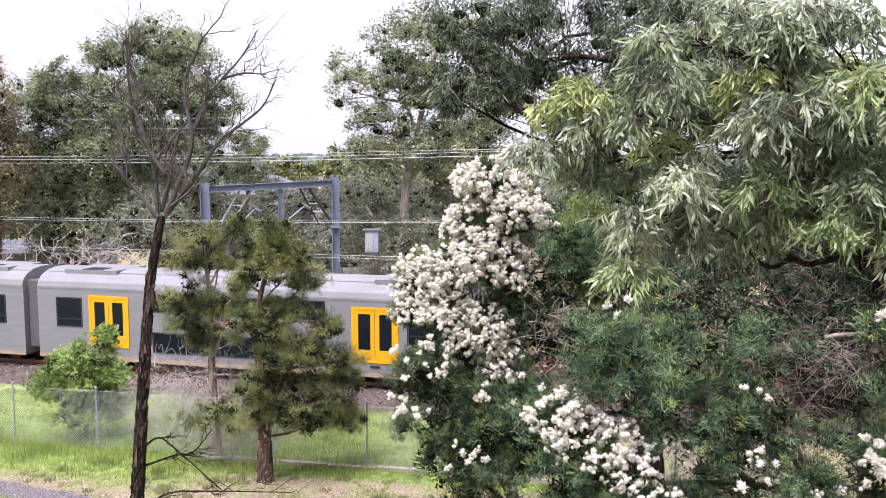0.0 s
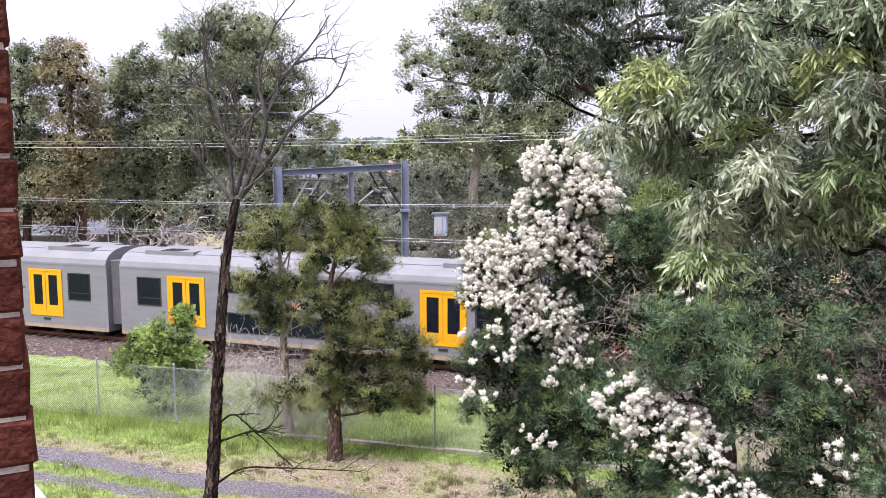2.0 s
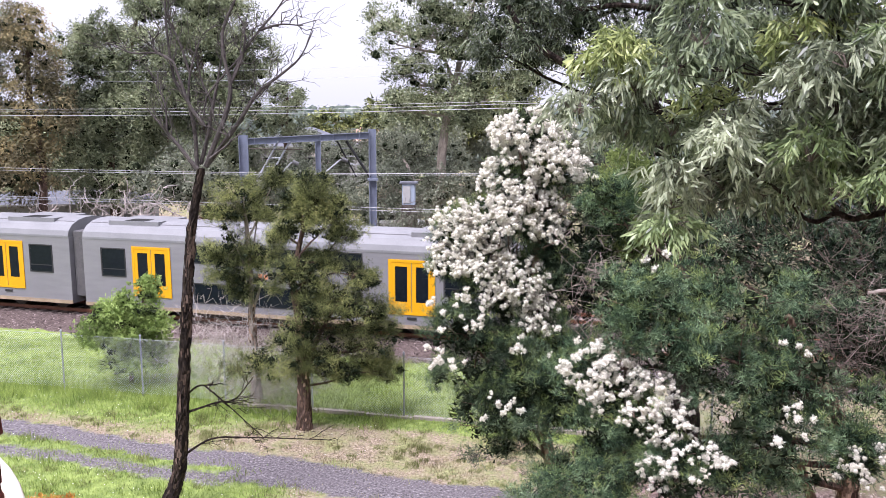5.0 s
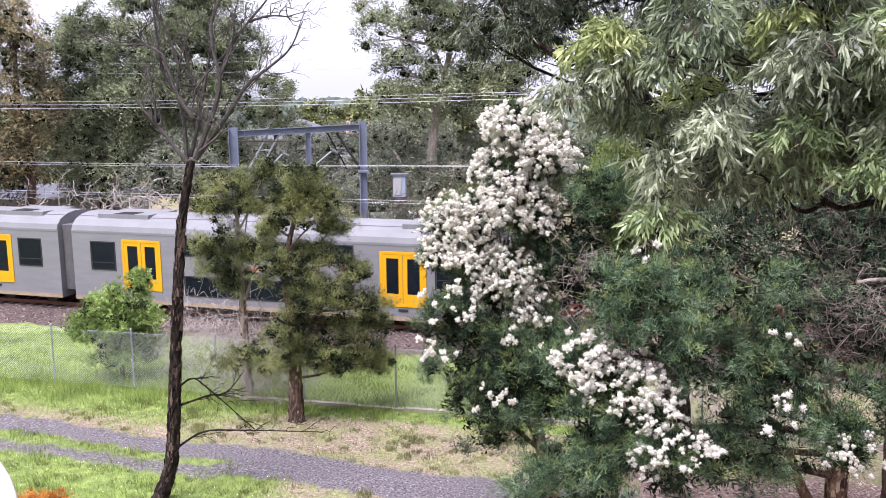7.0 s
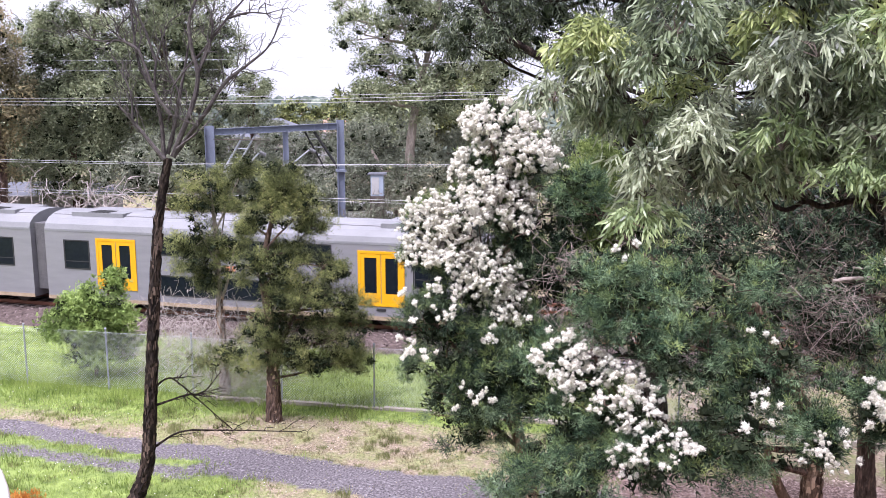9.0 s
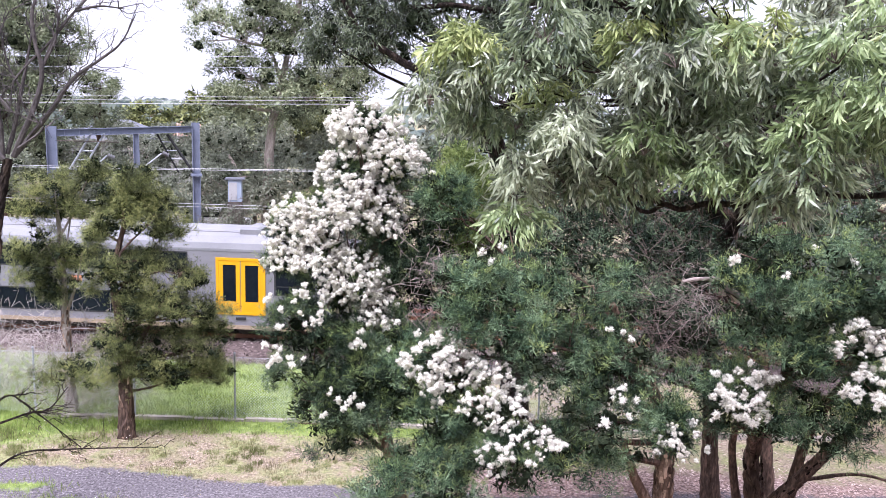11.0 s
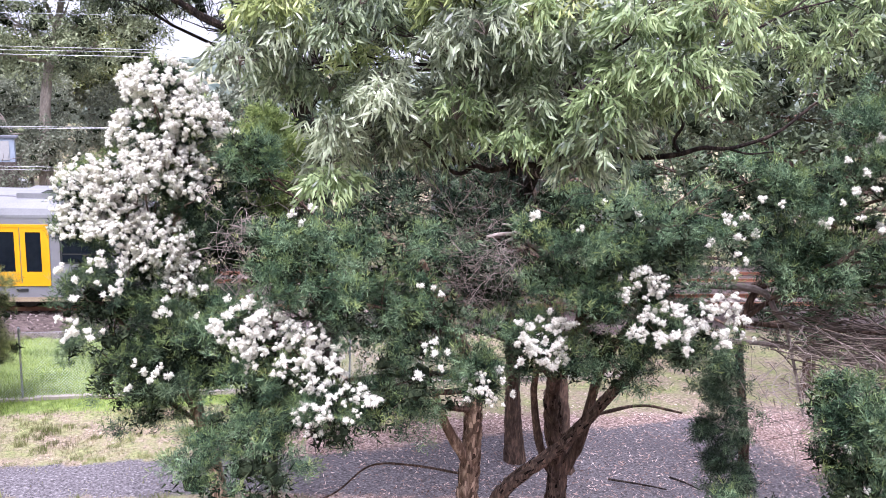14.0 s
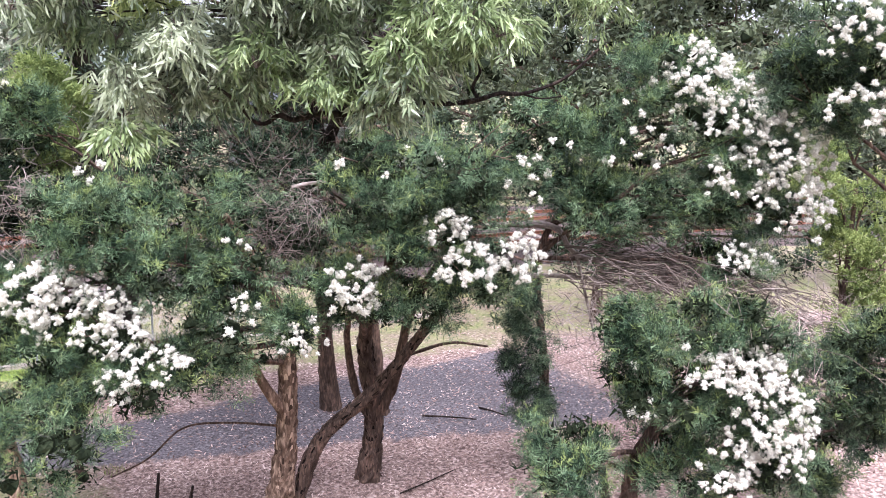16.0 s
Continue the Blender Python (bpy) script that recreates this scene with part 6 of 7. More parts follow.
far_tree("scrub_tree", "dense grey-green scrub behind the gantry", LOBES_FILL, (-10.5, 57), GREY_LEAF, 212, 0.14, GREY_TWIG, length=0.18, width=0.045, spread=0.3, per_m2=1.0)
far_tree("gum_tree", "dark gum tree beyond the gravel track", LOBES_TOP, (19.5, 17.5), GUM_DARK, 213, 0.16, length=0.2, width=0.045, spread=0.22, per_m2=1.6, leaves=44)
far_tree("tree_belt", "belt of dark trees along the railway", LOBES_E1, (22, 36), GUM_DARK, 210, 0.3, per_m2=0.5, leaves=34, length=0.4, width=0.1)
far_tree("tree_belt", "belt of dark trees beyond the gravel track", LOBES_E2, (25, 19), GUM_DARK, 211, 0.25, per_m2=0.6, leaves=40, length=0.3, width=0.07)

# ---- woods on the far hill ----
# distance haze is mixed into these greyed leaf colours
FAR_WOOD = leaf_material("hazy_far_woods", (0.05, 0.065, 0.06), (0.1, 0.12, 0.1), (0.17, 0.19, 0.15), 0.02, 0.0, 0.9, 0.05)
rng = np.random.default_rng(67)
n = 1600
az, d = np.radians(rng.uniform(-40, 62, n)), 130 + 560 * rng.uniform(0, 1, n) ** 1.4
c = np.stack([d * np.sin(az), d * np.cos(az), 0 * d], -1)
c[:, 2] = ground_z(c[:, 0], c[:, 1]) + 1.5
r = rng.uniform(2.5, 5.0, n)[:, None, None] * rng.uniform(0.7, 1.25, (n, 12, 1))
v = (c[:, None] + BALL_V[None] * r * np.array((1, 1, 0.85)))[:, BALL_F.ravel()]
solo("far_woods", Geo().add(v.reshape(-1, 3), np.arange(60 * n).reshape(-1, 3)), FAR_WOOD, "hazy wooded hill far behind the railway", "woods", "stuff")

# ---- olive trees, shrub and dead tree on the grass ----
def small_tree(name, label, lobes, stems, mat, bark, seed, base, **kw):
    r = np.random.default_rng(seed)
    t = thing(name, (*base, 0), label, "tree")
    for i, (pts, r0, r1) in enumerate(stems):
        stem(t, pts, r0, r1, bark, "trunk" if i == 0 else "limb", seed + i, 9, 0.15, 0.3 if i == 0 else 0)
    if stems[0][1] > 0.1:
        bark_flakes(t, stems[0][0][:3], stems[0][1] * 1.05, stems[0][1] * 0.7, FLAKE, 160, seed, 0.14)
    limbs_to(t, r, stems[0][0], lobes, 0.04, 0.012, bark)
    part("inner_shade", lobe_hearts(r, lobes, 0.38), CROWN_SHADE, t, "near-black filling as painted shade inside the crown", "stuff", world=True)
    part("crown", needle_crown(r, lobes, **kw), mat, t, kind="stuff", world=True)
    return t


LOBES_S1 = [(-4.7, 23.2, 7.3, 0.55, 0.34), (-5.2, 23.1, 6.8, 0.57, 0.31), (-4.1, 23.3, 6.6, 0.58, 0.31), (-4.9, 23.2, 6.1, 0.8, 0.34), (-4, 23.4, 5.8, 0.58, 0.31), (-4.5, 23.3, 5, 0.66, 0.39), (-3.5, 23.4, 4.5, 0.59, 0.39), (-4.8, 23.2, 4.4, 0.66, 0.39), (-3.8, 23.4, 3.7, 1.05, 0.59), (-2.9, 23.5, 3.4, 0.62, 0.55), (-3.2, 23.5, 2.5, 0.9, 0.6), (-2.9, 23.5, 1.7, 0.62, 0.4), (-4.3, 23.3, 2.7, 0.98, 0.47), (-5.3, 23.1, 1.9, 0.72, 0.4), (-3.9, 23.4, 1.8, 0.72, 0.38), (-5.8, 23.5, 5.8, 0.44, 0.34), (-5.3, 22.8, 2.8, 0.62, 0.45), (-4.9, 22.8, 3.7, 0.62, 0.45), (-5.5, 22.8, 4.6, 0.55, 0.45), (-4.6, 22.9, 2.2, 0.6, 0.4)]
LOBES_S0 = [(-8.0, 25.2, 4.4, 0.6, 0.45), (-7.4, 25.4, 6.9, 0.9, 0.36), (-8.1, 25.2, 6.1, 0.62, 0.4), (-7, 25.6, 6.2, 0.72, 0.44), (-7.8, 25.3, 5.1, 0.83, 0.51), (-6.9, 25.6, 4.8, 0.74, 0.51), (-7.5, 25.4, 3.9, 0.74, 0.45), (-6.8, 24.1, 1.6, 0.99, 0.43), (-6.4, 25.7, 7.3, 0.4, 0.3)]
LOBES_SHRUB = [(-12.3, 26.9, 2.3, 1.0, 0.75), (-11.7, 27.1, 2.7, 0.95, 0.62), (-13.0, 26.7, 1.9, 0.75, 0.5), (-11.2, 27.2, 2.1, 0.6, 0.5), (-11.4, 27.3, 3.3, 0.34, 0.36), (-12.6, 26.8, 2.7, 0.4, 0.3)]
small_tree("bushy_tree", "olive-green bushy tree with a flaking brown trunk", LOBES_S1, (
    ([(-5.16, 23.13, -0.1), (-5.15, 23.13, 1.68), (-5.21, 23.12, 3.22), (-5.35, 23.1, 4.56), (-5.0, 23.15, 6.2)], 0.2, 0.05),
    ([(-5.14, 23.13, 1.85), (-4.5, 23.27, 3.18), (-3.6, 23.4, 4.66)], 0.08, 0.03),
    ([(-5.16, 23.13, 2.3), (-3.88, 23.38, 2.3), (-3.05, 23.5, 2.5)], 0.05, 0.02)), OLIVE_LEAF, BARK, 301, (-5.16, 23.13), per_m2=3.5, spread=0.11, sprigs=24, length=0.11, width=0.005, lift=0.7)
small_tree("bushy_tree", "thin olive-green tree with a pale leaning trunk", LOBES_S0, (
    ([(-7.25, 25.6, -0.1), (-7.27, 25.48, 1.9), (-7.27, 25.48, 3.17), (-7.3, 25.48, 4.64), (-7.4, 25.45, 6.4)], 0.15, 0.04),
    ([(-7.27, 25.5, 3.0), (-6.9, 25.4, 4.0), (-6.7, 25.4, 5.0)], 0.05, 0.02)), OLIVE_LEAF, PALE_BARK, 302, (-7.25, 25.6), per_m2=5, spread=0.11, sprigs=24, length=0.11, width=0.005, lift=0.7)
small_tree("green_shrub", "bright green leafy shrub behind the wire fence", LOBES_SHRUB + [(-12.0, 27.0, 1.0, 0.95, 0.9), (-11.4, 27.3, 1.1, 0.8, 0.8)], (
    ([(-12, 27.0, -0.1), (-12.0, 27.0, 1.2), (-11.8, 27.0, 2.6)], 0.07, 0.03),), SHRUB_LEAF, BARK, 303, (-12, 27), per_m2=7, spread=0.13, sprigs=10, length=0.13, width=0.02)

rng = np.random.default_rng(304)
brush = thing("dead_brush", (-8.2, 26.6, 0), "tangled pale grey dead brush behind the wire fence", "dead shrub")
for i in range(6):
    twig_tangle(brush, rng, (-9.6 + 0.75 * i, 26.7 - 0.1 * i, 1.3 + 0.25 * math.sin(i * 2)), (1.2, 0.9, 1.3), 110, 1.0, PALE_TWIG, 0.009, (0, 0, 0.4))
brush = thing("dead_brush", (-6.6, 24.6, 0), "thin pale dead brush in front of the wire fence", "dead shrub")
for i in range(3):
    twig_tangle(brush, rng, (-7.4 + 0.7 * i, 24.5, 0.9), (0.9, 0.6, 1.1), 50, 0.9, PALE_TWIG, 0.007, (0, 0, 0.3))
brush = thing("dead_brush", (-19.51, 43.5, 1.2), "bare arching dead branches on the bank beyond the train", "dead shrub")
for x, z in ((-21.99, 4.55), (-19.51, 4.76), (-17.36, 4.76), (-15.23, 4.54)):
    g = Geo()
    for _ in range(9):
        a = np.array((x + rng.normal(0, 0.8), 43.5 + rng.normal(0, 0.4), 1.2))
        b = np.array((x + rng.normal(0, 1.6), 43.5 + rng.normal(0, 0.5), z + rng.uniform(-0.6, 0.9)))
        line = smooth_line(wiggle(rng, a, b, 5, 0.12, 0.3), 3)
        g.tube(line, taper(len(line), 0.05, 0.014), 5, cap=False)
        for _ in range(6):
            q = line[int(rng.integers(4, len(line)))]
            g.tube(wiggle(rng, q, q + rng.normal(0, 0.55, 3), 5, 0.12, 0.15), taper(5, 0.02, 0.008), 4, cap=False)
    part("branch", g, PALE_TWIG, brush, world=True)
fallen = thing("fallen_log", (-6.3, 27.4, 0), "dark broken fallen trunk beside the track bed", "log")
stem(fallen, [(-8.2, 28.6, 0.6), (-7.0, 28.0, 1.1), (-5.9, 27.5, 0.7), (-5.2, 27.2, 0.1)], 0.12, 0.08, DARK_BARK, "stem", 1)

dead = thing("dead_tree", (-7.35, 18.06, 0), "slender bare dead tree with dark bark and grey twigs", "dead tree")
rng = np.random.default_rng(305)
stem(dead, [(-7.4, 18.05, -0.15), (-7.06, 18.18, 0.94), (-6.92, 18.23, 2.53), (-6.81, 18.27, 3.88), (-6.7, 18.31, 5.2), (-6.56, 18.36, 6.63), (-6.29, 18.40, 7.97)], 0.15, 0.085, DARK_BARK, seed=30, sides=12, rough=0.2, flare=0.3)
bark_flakes(dead, [(-7.4, 18.05, -0.15), (-7.06, 18.18, 0.94), (-6.92, 18.23, 2.53), (-6.81, 18.27, 3.88), (-6.7, 18.31, 5.2), (-6.56, 18.36, 6.63)], 0.155, 0.1, DARK_FLAKE, 420, 31, 0.16)
BOUGHS_TALL = (
    (0.055, [(-6.28, 18.10, 7.96), (-6.69, 18.10, 8.50), (-7.03, 18.10, 8.91), (-7.34, 18.10, 9.30)]),
    (0.05, [(-6.45, 18.60, 7.99), (-6.47, 18.60, 8.79), (-6.57, 18.60, 9.39), (-6.52, 18.60, 10.06), (-6.28, 18.60, 10.78)]),
    (0.04, [(-6.12, 18.20, 8.91), (-6.43, 18.20, 9.39), (-6.67, 18.20, 10.09), (-6.78, 18.20, 10.33), (-7.16, 18.20, 10.50), (-7.66, 18.20, 10.50), (-8.19, 18.20, 10.71)]),
    (0.05, [(-6.40, 18.70, 8.05), (-6.23, 18.70, 8.60), (-6.05, 18.70, 9.40), (-5.91, 18.70, 10.00), (-5.81, 18.70, 10.54), (-5.89, 18.70, 10.78)]),
    (0.06, [(-6.15, 18.30, 8.01), (-5.66, 18.30, 9.15), (-5.52, 18.30, 9.80), (-5.63, 18.30, 10.34), (-5.64, 18.30, 10.98), (-5.35, 18.30, 11.62), (-5.23, 18.30, 11.85), (-4.80, 18.30, 12.35)]),
)
BOUGHS_SPREAD = (
    (0.03, [(-5.54, 18.35, 9.81), (-5.25, 18.35, 10.40), (-5.18, 18.35, 10.99), (-5.32, 18.35, 11.34)]),
    (0.055, [(-6.22, 18.50, 8.00), (-5.49, 18.50, 8.91), (-4.98, 18.50, 9.63), (-4.43, 18.50, 10.05), (-4.00, 18.50, 10.41), (-3.69, 18.50, 11.00)]),
    (0.035, [(-5.55, 18.40, 9.81), (-5.27, 18.40, 10.46), (-4.86, 18.40, 10.99), (-4.43, 18.40, 11.46), (-4.06, 18.40, 12.04)]),
    (0.04, [(-6.53, 18.50, 9.39), (-6.85, 18.50, 9.99), (-6.96, 18.50, 10.94), (-6.97, 18.50, 11.53), (-6.98, 18.50, 12.06)]),
    (0.032, [(-6.55, 18.70, 10.06), (-6.77, 18.70, 10.78), (-6.99, 18.70, 11.32), (-6.91, 18.70, 11.98)]),
    (0.03, [(-6.09, 18.80, 9.40), (-6.32, 18.80, 9.89), (-6.42, 18.80, 10.49)]),
)
BOUGHS_SHORT = (
    (0.025, [(-6.92, 18.10, 8.79), (-6.93, 18.10, 9.38), (-7.09, 18.10, 9.79)]),
    (0.025, [(-5.99, 18.10, 8.20), (-5.50, 18.10, 8.62), (-5.91, 18.10, 8.85)]),
    (0.03, [(-6.78, 18.20, 10.33), (-7.19, 18.20, 10.62), (-7.03, 18.20, 10.94)]),
    (0.03, [(-4.98, 18.50, 9.63), (-4.61, 18.50, 9.93), (-4.99, 18.50, 9.51)]),
    (0.025, [(-5.27, 18.40, 10.46), (-6.04, 18.40, 9.63), (-6.18, 18.40, 9.15)]),
    (0.03, [(-4.86, 18.40, 10.99), (-4.38, 18.40, 11.11), (-3.91, 18.40, 11.08)]),
    (0.028, [(-6.97, 18.21, 1.21), (-6.35, 18.44, 1.55), (-5.48, 18.71, 1.49), (-3.78, 19.13, 1.3)]),
    (0.028, [(-6.89, 18.24, 2.25), (-6.19, 18.49, 2.44), (-5.81, 18.61, 2.47), (-5.42, 18.73, 2.93)]),
    (0.028, [(-6.87, 18.25, 2.66), (-6.53, 18.38, 2.89), (-6.18, 18.5, 2.58), (-5.22, 18.79, 1.49)]),
)
for i, (r0, pts) in enumerate(BOUGHS_TALL + BOUGHS_SPREAD + BOUGHS_SHORT):
    line = smooth_line(pts)
    high = pts[0][2] > 5
    g = Geo().tube(line, taper(len(line), r0 * 1.05, 0.011), 7, 0.16, seed=40 + i)
    for q in range(9 if high else 10):
        k = int(rng.integers(3, len(line)))
        d = unit(line[k] - line[k - 1])
        ln = rng.uniform(0.35, 1.2 if high else 0.8)
        end = line[k] + unit(d + rng.normal(0, 0.5, 3) + np.array((0, 0, 0.3 if high else 0))) * ln
        tw = wiggle(rng, line[k], end, 6, 0.07)
        g.tube(tw, taper(6, 0.012, 0.004), 4, cap=False)
        for _ in range(3):
            j = int(rng.integers(1, 5))
            g.tube(wiggle(rng, tw[j], tw[j] + unit(end - line[k] + rng.normal(0, 0.6, 3) * ln) * ln * 0.5, 4, 0.08), taper(4, 0.006, 0.003), 3, cap=False)
    part("branch", g, DEAD_TWIG if high else DARK_BARK, dead, "bare twiggy branch", world=True)

# ---- building corner beside the camera ----
BRICK = material("red_brown_brick", (0.03, 0.01, 0.008), (0.14, 0.045, 0.032), 0.95, 8, 60, 0.8, c=(0.075, 0.024, 0.017), spec=0.06)
MORTAR = material("pale_mortar", (0.42, 0.38, 0.34), (0.6, 0.55, 0.5), 0.95, 10, 60, 0.6)
POT_WHITE = material("white_glazed_pot", (0.44, 0.39, 0.35), (0.58, 0.53, 0.49), 0.45, 5, 30, 0.05)
SOIL = material("tan_potting_mix", (0.26, 0.17, 0.12), (0.42, 0.31, 0.235), 0.95, 12, 60, 0.8)

wall_m = Matrix.Translation((-0.79, 1.262, 0)) @ Matrix.Rotation(radians(32.4), 4, "Z")
pier = thing("brick_pier", wall_m, "rough red-brown brick pier with pale mortar joints", "brick pier", kind="structure")
part("mortar_core", Geo().box(-0.7, -0.008, 0.006, 0.34, 6.1, 10.5), MORTAR, pier)
part("lower_brickwork", Geo().box(-0.7, 0.0, 0.0, 0.34, -0.1, 6.1), BRICK, pier)
part("lintel", Geo().box(-0.75, 0.03, -0.03, 0.4, 10.5, 10.75), MORTAR, pier)
rng = np.random.default_rng(9)
brick_mesh = []
for k in range(4):
    bm = bmesh.new()
    bmesh.ops.create_cube(bm, size=1)
    bmesh.ops.scale(bm, vec=(0.23, 0.11, 0.076), verts=bm.verts)
    bmesh.ops.bevel(bm, geom=bm.edges[:], offset=0.006, segments=1, affect="EDGES")
    for v in bm.verts:
        v.co += Vector(rng.normal(0, 0.0012, 3))
    me = bpy.data.meshes.new("brick")
    bm.to_mesh(me)
    bm.free()
    me.materials.append(BRICK)
    brick_mesh.append(me)
for course in range(72, 122):
    z = course * 0.086 + 0.01
    for q in range(3):
        x = -0.115 - q * 0.24 + (0.0 if course % 2 else -0.12)
        ob = part("brick", brick_mesh[(course * 3 + q) % 4], BRICK, pier)
        ob.matrix_basis = Matrix.Translation((x + rng.normal(0, 0.002), 0.055, z)) @ Euler(rng.normal(0, 0.006, 3)).to_matrix().to_4x4()
    if course % 2 == 0:
        ob = part("brick", brick_mesh[course % 4], BRICK, pier)
        ob.matrix_basis = Matrix.Translation((-0.055, 0.115, z)) @ Matrix.Rotation(radians(90), 4, "Z")

POT_AT = Matrix.Translation((-1.555, 1.83, 7.985)) @ Matrix.Rotation(radians(37), 4, "Z") @ Matrix.Rotation(radians(28), 4, "X") @ Matrix.Translation((0, 0, -0.2))
LOW = (POT_AT @ Vector((0, 0, 0))).z - 0.09
ledge = solo("brick_ledge", Geo().box(-2.23, -1.44, 1.58, 2.08, 0, LOW), BRICK, "brick ledge of the building below the camera", "ledge", "structure")
pot = thing("flower_pot", POT_AT, "wide white-rimmed bowl of tan soil leaning on the brick ledge", "pot")
prof = [(0.185, 0.0), (0.28, 0.05), (0.36, 0.14), (0.395, 0.178), (0.4, 0.19), (0.395, 0.2), (0.375, 0.2), (0.368, 0.19), (0.35, 0.15)]
th = np.linspace(0, 2 * np.pi, 40, endpoint=False)
v = np.array([(r * math.cos(a), r * math.sin(a), z) for r, z in prof for a in th])
i, j = np.meshgrid(np.arange(len(prof) - 1), np.arange(40), indexing="ij")
f = np.stack([i * 40 + j, i * 40 + (j + 1) % 40, (i + 1) * 40 + (j + 1) % 40, (i + 1) * 40 + j], -1).reshape(-1, 4)
g = Geo().add(v, f)
g.f.append(np.array([list(range(40))[::-1]]))
part("bowl", g, POT_WHITE, pot, smooth=True)
part("soil", Geo().tube([(0, 0, 0.09), (0, 0, 0.172)], [0.25, 0.358], 40), SOIL, pot)

# ---- the rest of the building, behind and above the camera ----
RENDER_WHITE = material("off_white_soffit", (0.6, 0.59, 0.57), (0.7, 0.69, 0.67), 0.9, 2, 20, 0.1)
solo("wall_south", Geo().box(-6, 6, -2.3, -2.0, -0.1, 12), BRICK, "red-brown brick wall of the building behind the balcony", "wall", "structure")
solo("balcony_floor", Geo().box(-1.9, 2.2, -2.0, 0.5, 7.25, 7.4), RENDER_WHITE, "concrete balcony slab of the building", "balcony floor", "structure")

# ---- sticks and logs on the leaf litter ----
def stick(pts, r, label="dead fallen branch lying on the leaf litter", name="fallen_branch"):
    line = smooth_line(pts)
    solo(name, Geo().tube(line, taper(len(line), r, r * 0.5), 7, 0.15, seed=3), DARK_BARK, label, "branch")


stick([(10.54, 14.86, 0.04), (11.05, 14.37, 0.07), (11.54, 13.99, 0.04)], 0.028)
stick([(12.01, 14.47, 0.04), (12.15, 14.08, 0.06), (12.28, 13.72, 0.04)], 0.025)
stick([(8.12, 12.24, 0.03), (8.85, 12.26, 0.06), (9.64, 12.39, 0.03)], 0.018)
for x, y, h in ((3.92, 14.4, 0.75), (4.46, 14.1, 0.45), (6.45, 13.39, 0.41)):
    stick([(x, y, -0.05), (x + 0.03, y, h * 0.5), (x + 0.07, y - 0.02, h)], 0.045, "charred dark stump sticking out of the litter", "stump")

# ---- plants on the lawn ----
RUSSET = leaf_material("russet_leaves", (0.3, 0.1, 0.02), (0.5, 0.2, 0.04), (0.62, 0.34, 0.1), 2, 0.3, 0.6)
rng = np.random.default_rng(41)
plant = thing("russet_shrub", (-9.9, 17.25, 0), "low orange-brown shrub in the grass", "shrub")
part("foliage", needle_crown(rng, [(-9.6, 17.25, 0.13, 0.5, 0.22), (-10.4, 17.15, 0.1, 0.45, 0.18)], per_m2=7, length=0.1, width=0.008, spread=0.1), RUSSET, plant, kind="stuff", world=True)
DAISY = material("white_petals", (0.7, 0.7, 0.66), (0.85, 0.85, 0.82), 0.7)
n = 450
x, y = rng.uniform(-16, -3, n), rng.uniform(17, 26, n)
keep = path_mask(x, y) < 0.2
x, y = x[keep], y[keep]
c = np.stack([x, y, ground_z(x, y) + rng.uniform(0.08, 0.2, len(x))], -1)
th = np.linspace(0, 2 * np.pi, 5, endpoint=False)
petal = np.stack([np.cos(th), np.sin(th), 0.2 * np.sin(th)], -1) * 0.011
solo("lawn_flowers", Geo().add((c[:, None] + petal[None]).reshape(-1, 3), np.arange(5 * len(c)).reshape(-1, 5)), DAISY, "tiny white flowers dotted over the grass", "flowers", "stuff")

# ---- low scrub on the far bank ----
rng = np.random.default_rng(42)
for i in range(9):
    u = -26 + 4.1 * i + rng.uniform(-1, 1)
    at = TRACK @ Vector((u, 10.2 + rng.uniform(-0.8, 1.2), 0))
    z0 = float(ground_z(np.array(at.x), np.array(at.y)))
    s = thing("bank_scrub", (at.x, at.y, z0), "low grey-brown scrub on the bank beyond the tracks", "shrub", "scrub on the far bank")
    twig_tangle(s, rng, (at.x, at.y, z0 + 0.7), (2.4, 1.2, 1.0), 130, 1.0, RED_TWIG, 0.016, (0, 0, 0.5))
    part("foliage", far_crown(rng, [(at.x, at.y, z0 + 0.6, 1.7, 0.8), (at.x + 1.3, at.y, z0 + 0.5, 1.2, 0.7)], per_m2=3, leaves=12, length=0.16, width=0.03, spread=0.25)[0], GREY_LEAF, s, kind="stuff", world=True)

s = thing("bank_scrub", (-4.1, 46.3, 1.5), "low grey-brown scrub on the bank beyond the tracks", "shrub", "scrub on the far bank")
twig_tangle(s, rng, (-4.1, 46.3, 2.6), (2.6, 0.8, 2.0), 130, 1.0, RED_TWIG, 0.016, (0, 0, 0.5))
part("foliage", far_crown(rng, [(-4.6, 46.3, 2.8, 1.2, 1.1), (-3.5, 46.3, 3.0, 1.2, 1.2), (-4.1, 46.4, 3.5, 0.8, 0.6)], per_m2=3, leaves=14, length=0.16, width=0.03, spread=0.25)[0], GREY_LEAF, s, kind="stuff", world=True)

# ---- houses and sheds beyond ----
ROOF_GREY = material("grey_tile_roof", (0.075, 0.078, 0.095), (0.12, 0.124, 0.145), 0.8, 1, 12, 0.3)
WALL_PALE = material("pale_render_wall", (0.26, 0.255, 0.25), (0.34, 0.335, 0.33), 0.85, 1, 15, 0.15)
WALL_BLUE = material("blue_white_cladding", (0.2, 0.24, 0.3), (0.28, 0.32, 0.38), 0.7, 1, 15, 0.1)
ROOF_RED = material("brown_tile_roof", (0.3, 0.16, 0.12), (0.42, 0.25, 0.2), 0.8, 1, 12, 0.3)


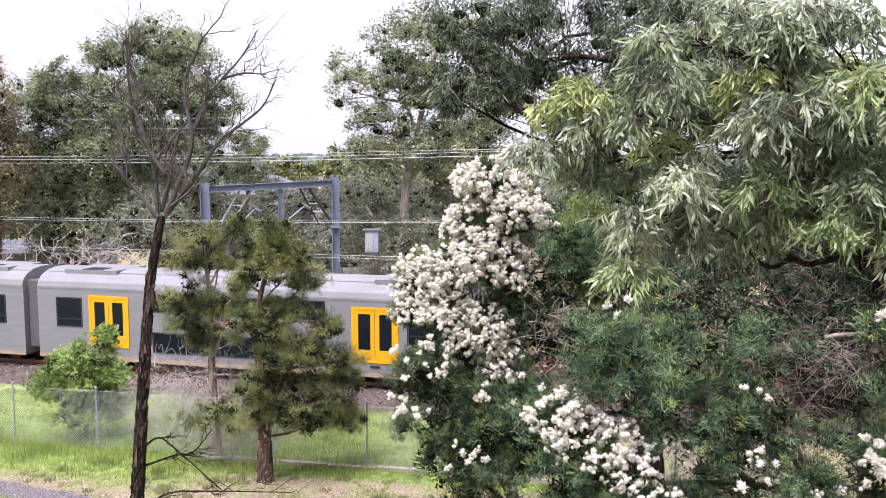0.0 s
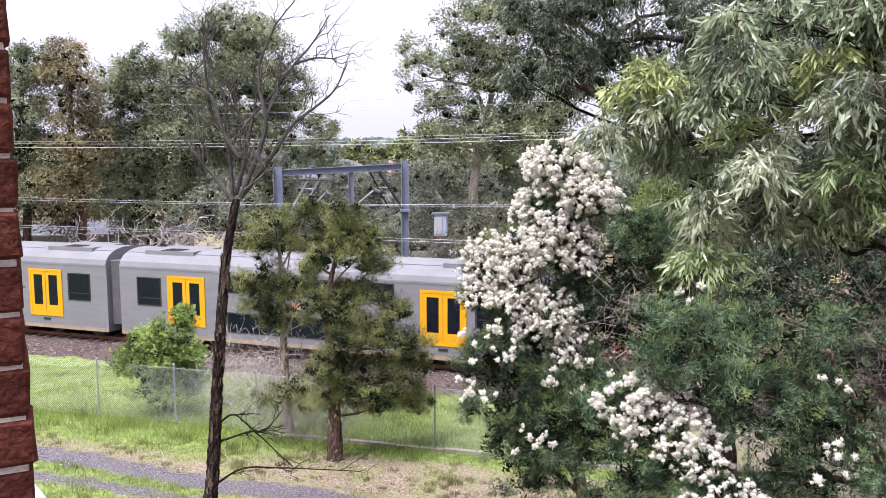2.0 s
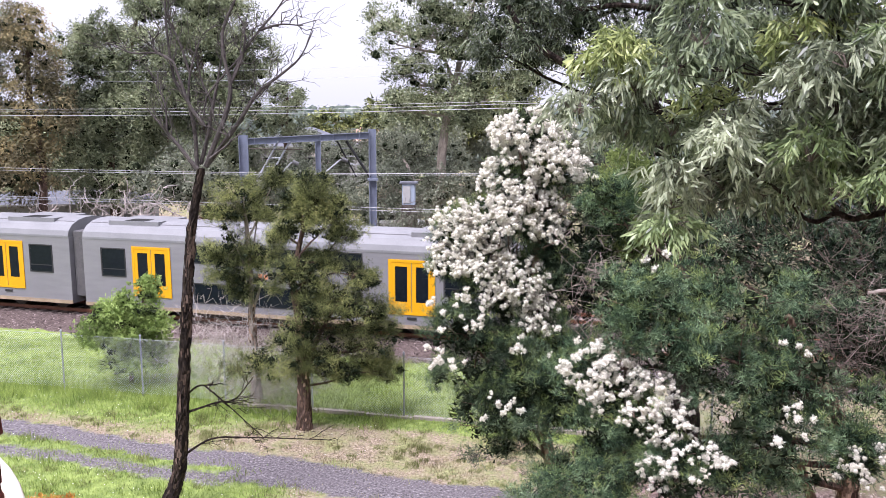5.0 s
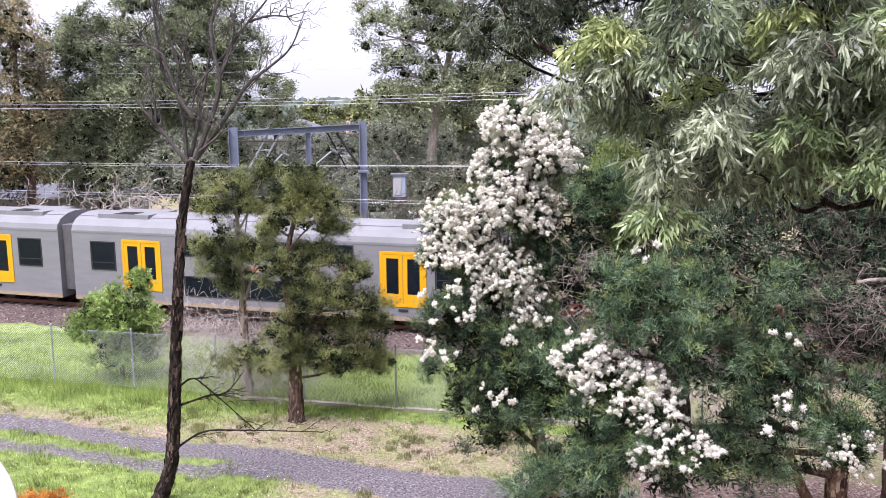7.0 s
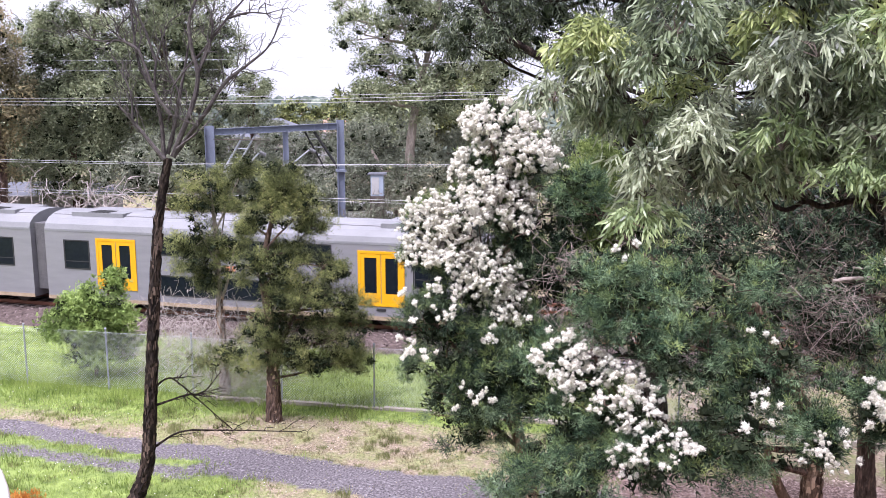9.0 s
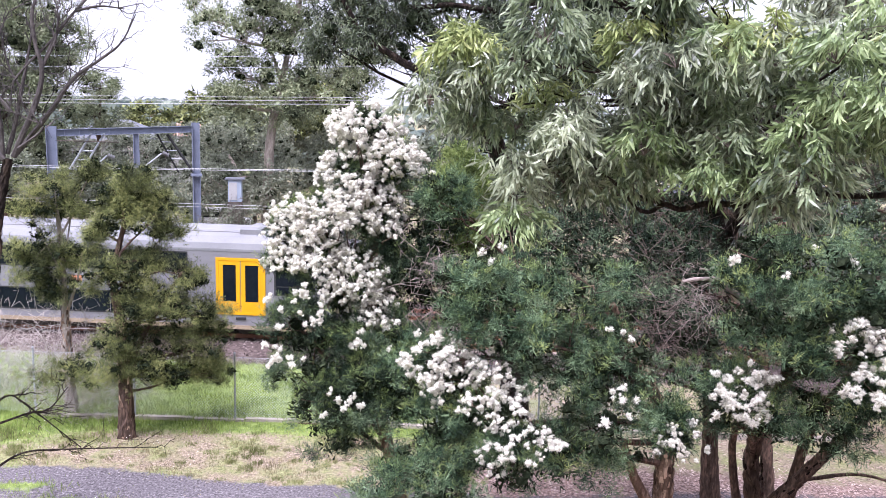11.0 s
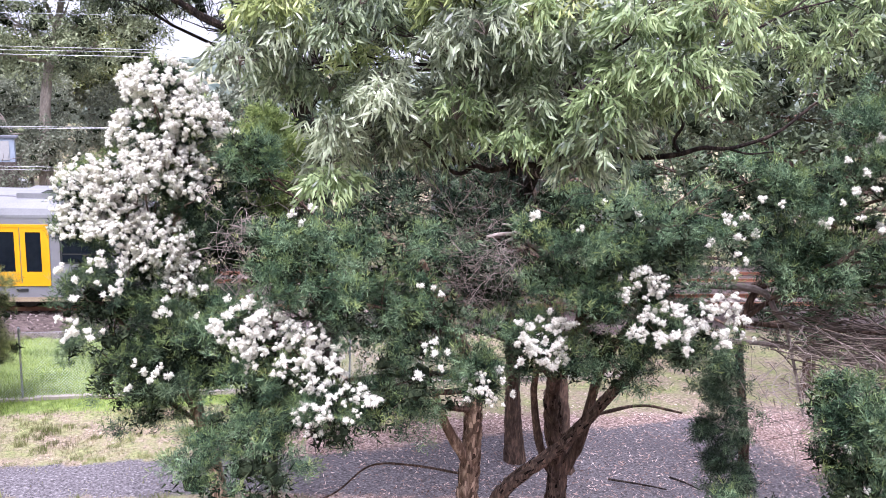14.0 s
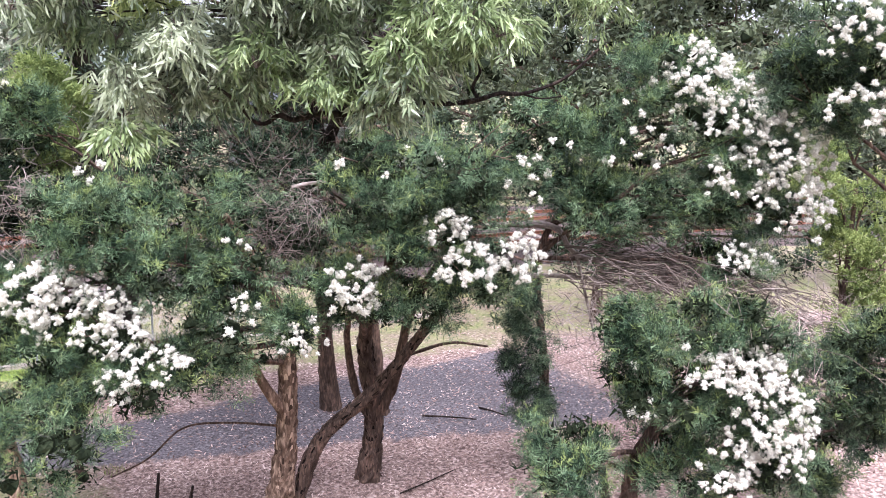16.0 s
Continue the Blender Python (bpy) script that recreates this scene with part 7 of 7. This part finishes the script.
def house(x, y, turn, w, d, z_eave, z_ridge, wall, roof, label):
    z0 = float(ground_z(np.array(float(x)), np.array(float(y)))) - 0.3
    m = Matrix.Translation((x, y, 0)) @ Matrix.Rotation(radians(turn), 4, "Z")
    h = thing("house", m, label, "house")
    part("wall", Geo().box(-w / 2, w / 2, -d / 2, d / 2, z0, z_eave), wall, h)
    e = 0.5
    k = max(w / 2 - d / 2, 0.3)
    v = [(-w / 2 - e, -d / 2 - e, z_eave), (w / 2 + e, -d / 2 - e, z_eave), (w / 2 + e, d / 2 + e, z_eave), (-w / 2 - e, d / 2 + e, z_eave), (-k, 0, z_ridge), (k, 0, z_ridge)]
    g = Geo().add(v, [(0, 1, 5, 4), (2, 3, 4, 5)])
    g.f.append(np.array([(1, 2, 5), (3, 0, 4)]))
    g.f.append(np.array([(3, 2, 1, 0)]))
    part("roof", g, roof, h)
    part("gutter", Geo().box(-w / 2 - e, w / 2 + e, -d / 2 - e - 0.1, -d / 2 - e, z_eave - 0.1, z_eave), WALL_PALE, h)
    for i in (-0.3, 0.05, 0.32):
        win = part("window", Geo().box(i * w - 0.7, i * w + 0.7, -d / 2 - 0.06, -d / 2 - 0.01, z_eave - 2.1, z_eave - 0.9), WALL_PALE, h)
        part("pane", Geo().box(i * w - 0.6, i * w + 0.6, -d / 2 - 0.075, -d / 2 - 0.062, z_eave - 2.0, z_eave - 1.0), GLASS_DARK, win)


house(-16.3, 76, 8, 9, 7, 6.9, 8.5, WALL_PALE, ROOF_GREY, "house with a grey hipped roof among trees")
house(-30, 58.5, 14, 12, 5, 3.4, 4.1, WALL_PALE, ROOF_GREY, "long pale shed beneath the gum trees")
house(-12.5, 100, 0, 9, 7, 6.8, 8.8, WALL_PALE, ROOF_RED, "distant house with a brown tiled roof")
house(24, 42, -30, 12, 7, 4.6, 6.6, WALL_PALE, ROOF_GREY, "pale house half hidden behind the trees")

cabin = thing("trackside_cabin", (-4.11, 47.32, 0), "small blue-white equipment cabin among the scrub", "cabin")
cz = float(ground_z(np.array(-4.11), np.array(47.32))) - 0.1
part("wall", Geo().box(-0.36, 0.36, -0.4, 0.4, 4.3, 5.52), WALL_BLUE, cabin)
part("plinth", Geo().box(-0.4, 0.4, -0.44, 0.44, cz, 4.3), UNDER, cabin)
part("roof", Geo().box(-0.52, 0.52, -0.47, 0.47, 5.52, 5.60), ROOF_GREY, cabin)
door = part("door", Geo().box(-0.3, 0.12, -0.43, -0.402, 4.4, 5.37), WALL_PALE, cabin)
part("door_handle", Geo().box(0.05, 0.08, -0.46, -0.432, 4.52, 4.67), GALV, door)

CAR_PAINT = material("white_car_paint", (0.7, 0.72, 0.74), (0.8, 0.81, 0.82), 0.25, 1, 10, 0)


def parked_car(x, y, turn):
    z0 = float(ground_z(np.array(float(x)), np.array(float(y))))
    car = thing("parked_car", Matrix.Translation((x, y, z0)) @ Matrix.Rotation(radians(turn), 4, "Z"), "white car parked on the far bank", "car", "parked cars")
    side = [(-2.2, 0.3), (2.2, 0.3), (2.2, 0.75), (1.2, 0.95), (0.5, 1.42), (-1.3, 1.42), (-1.95, 0.95), (-2.2, 0.9)]
    m = len(side)
    g = Geo().add([(x, y, z) for y in (-0.85, 0.85) for x, z in side], [(i, (i + 1) % m, m + (i + 1) % m, m + i) for i in range(m)])
    g.f.append(np.array([list(range(m))[::-1]]))
    g.f.append(np.array([list(range(m, 2 * m))]))
    part("body", g, CAR_PAINT, car)
    for s in (-0.862, 0.862):
        part("side_window", Geo().add([(x, s, z) for x, z in ((-1.6, 0.98), (0.95, 0.98), (0.4, 1.34), (-1.2, 1.34))], [(0, 1, 2, 3)]), GLASS_DARK, car)
        for wx in (-1.35, 1.35):
            part("wheel", Geo().tube([(wx, s * 0.85, 0.31), (wx, s * 1.01, 0.31)], [0.31, 0.31], 16), RUBBER, car)


parked_car(-6.0, 55.8, 4)
parked_car(-10.6, 56.0, 4)
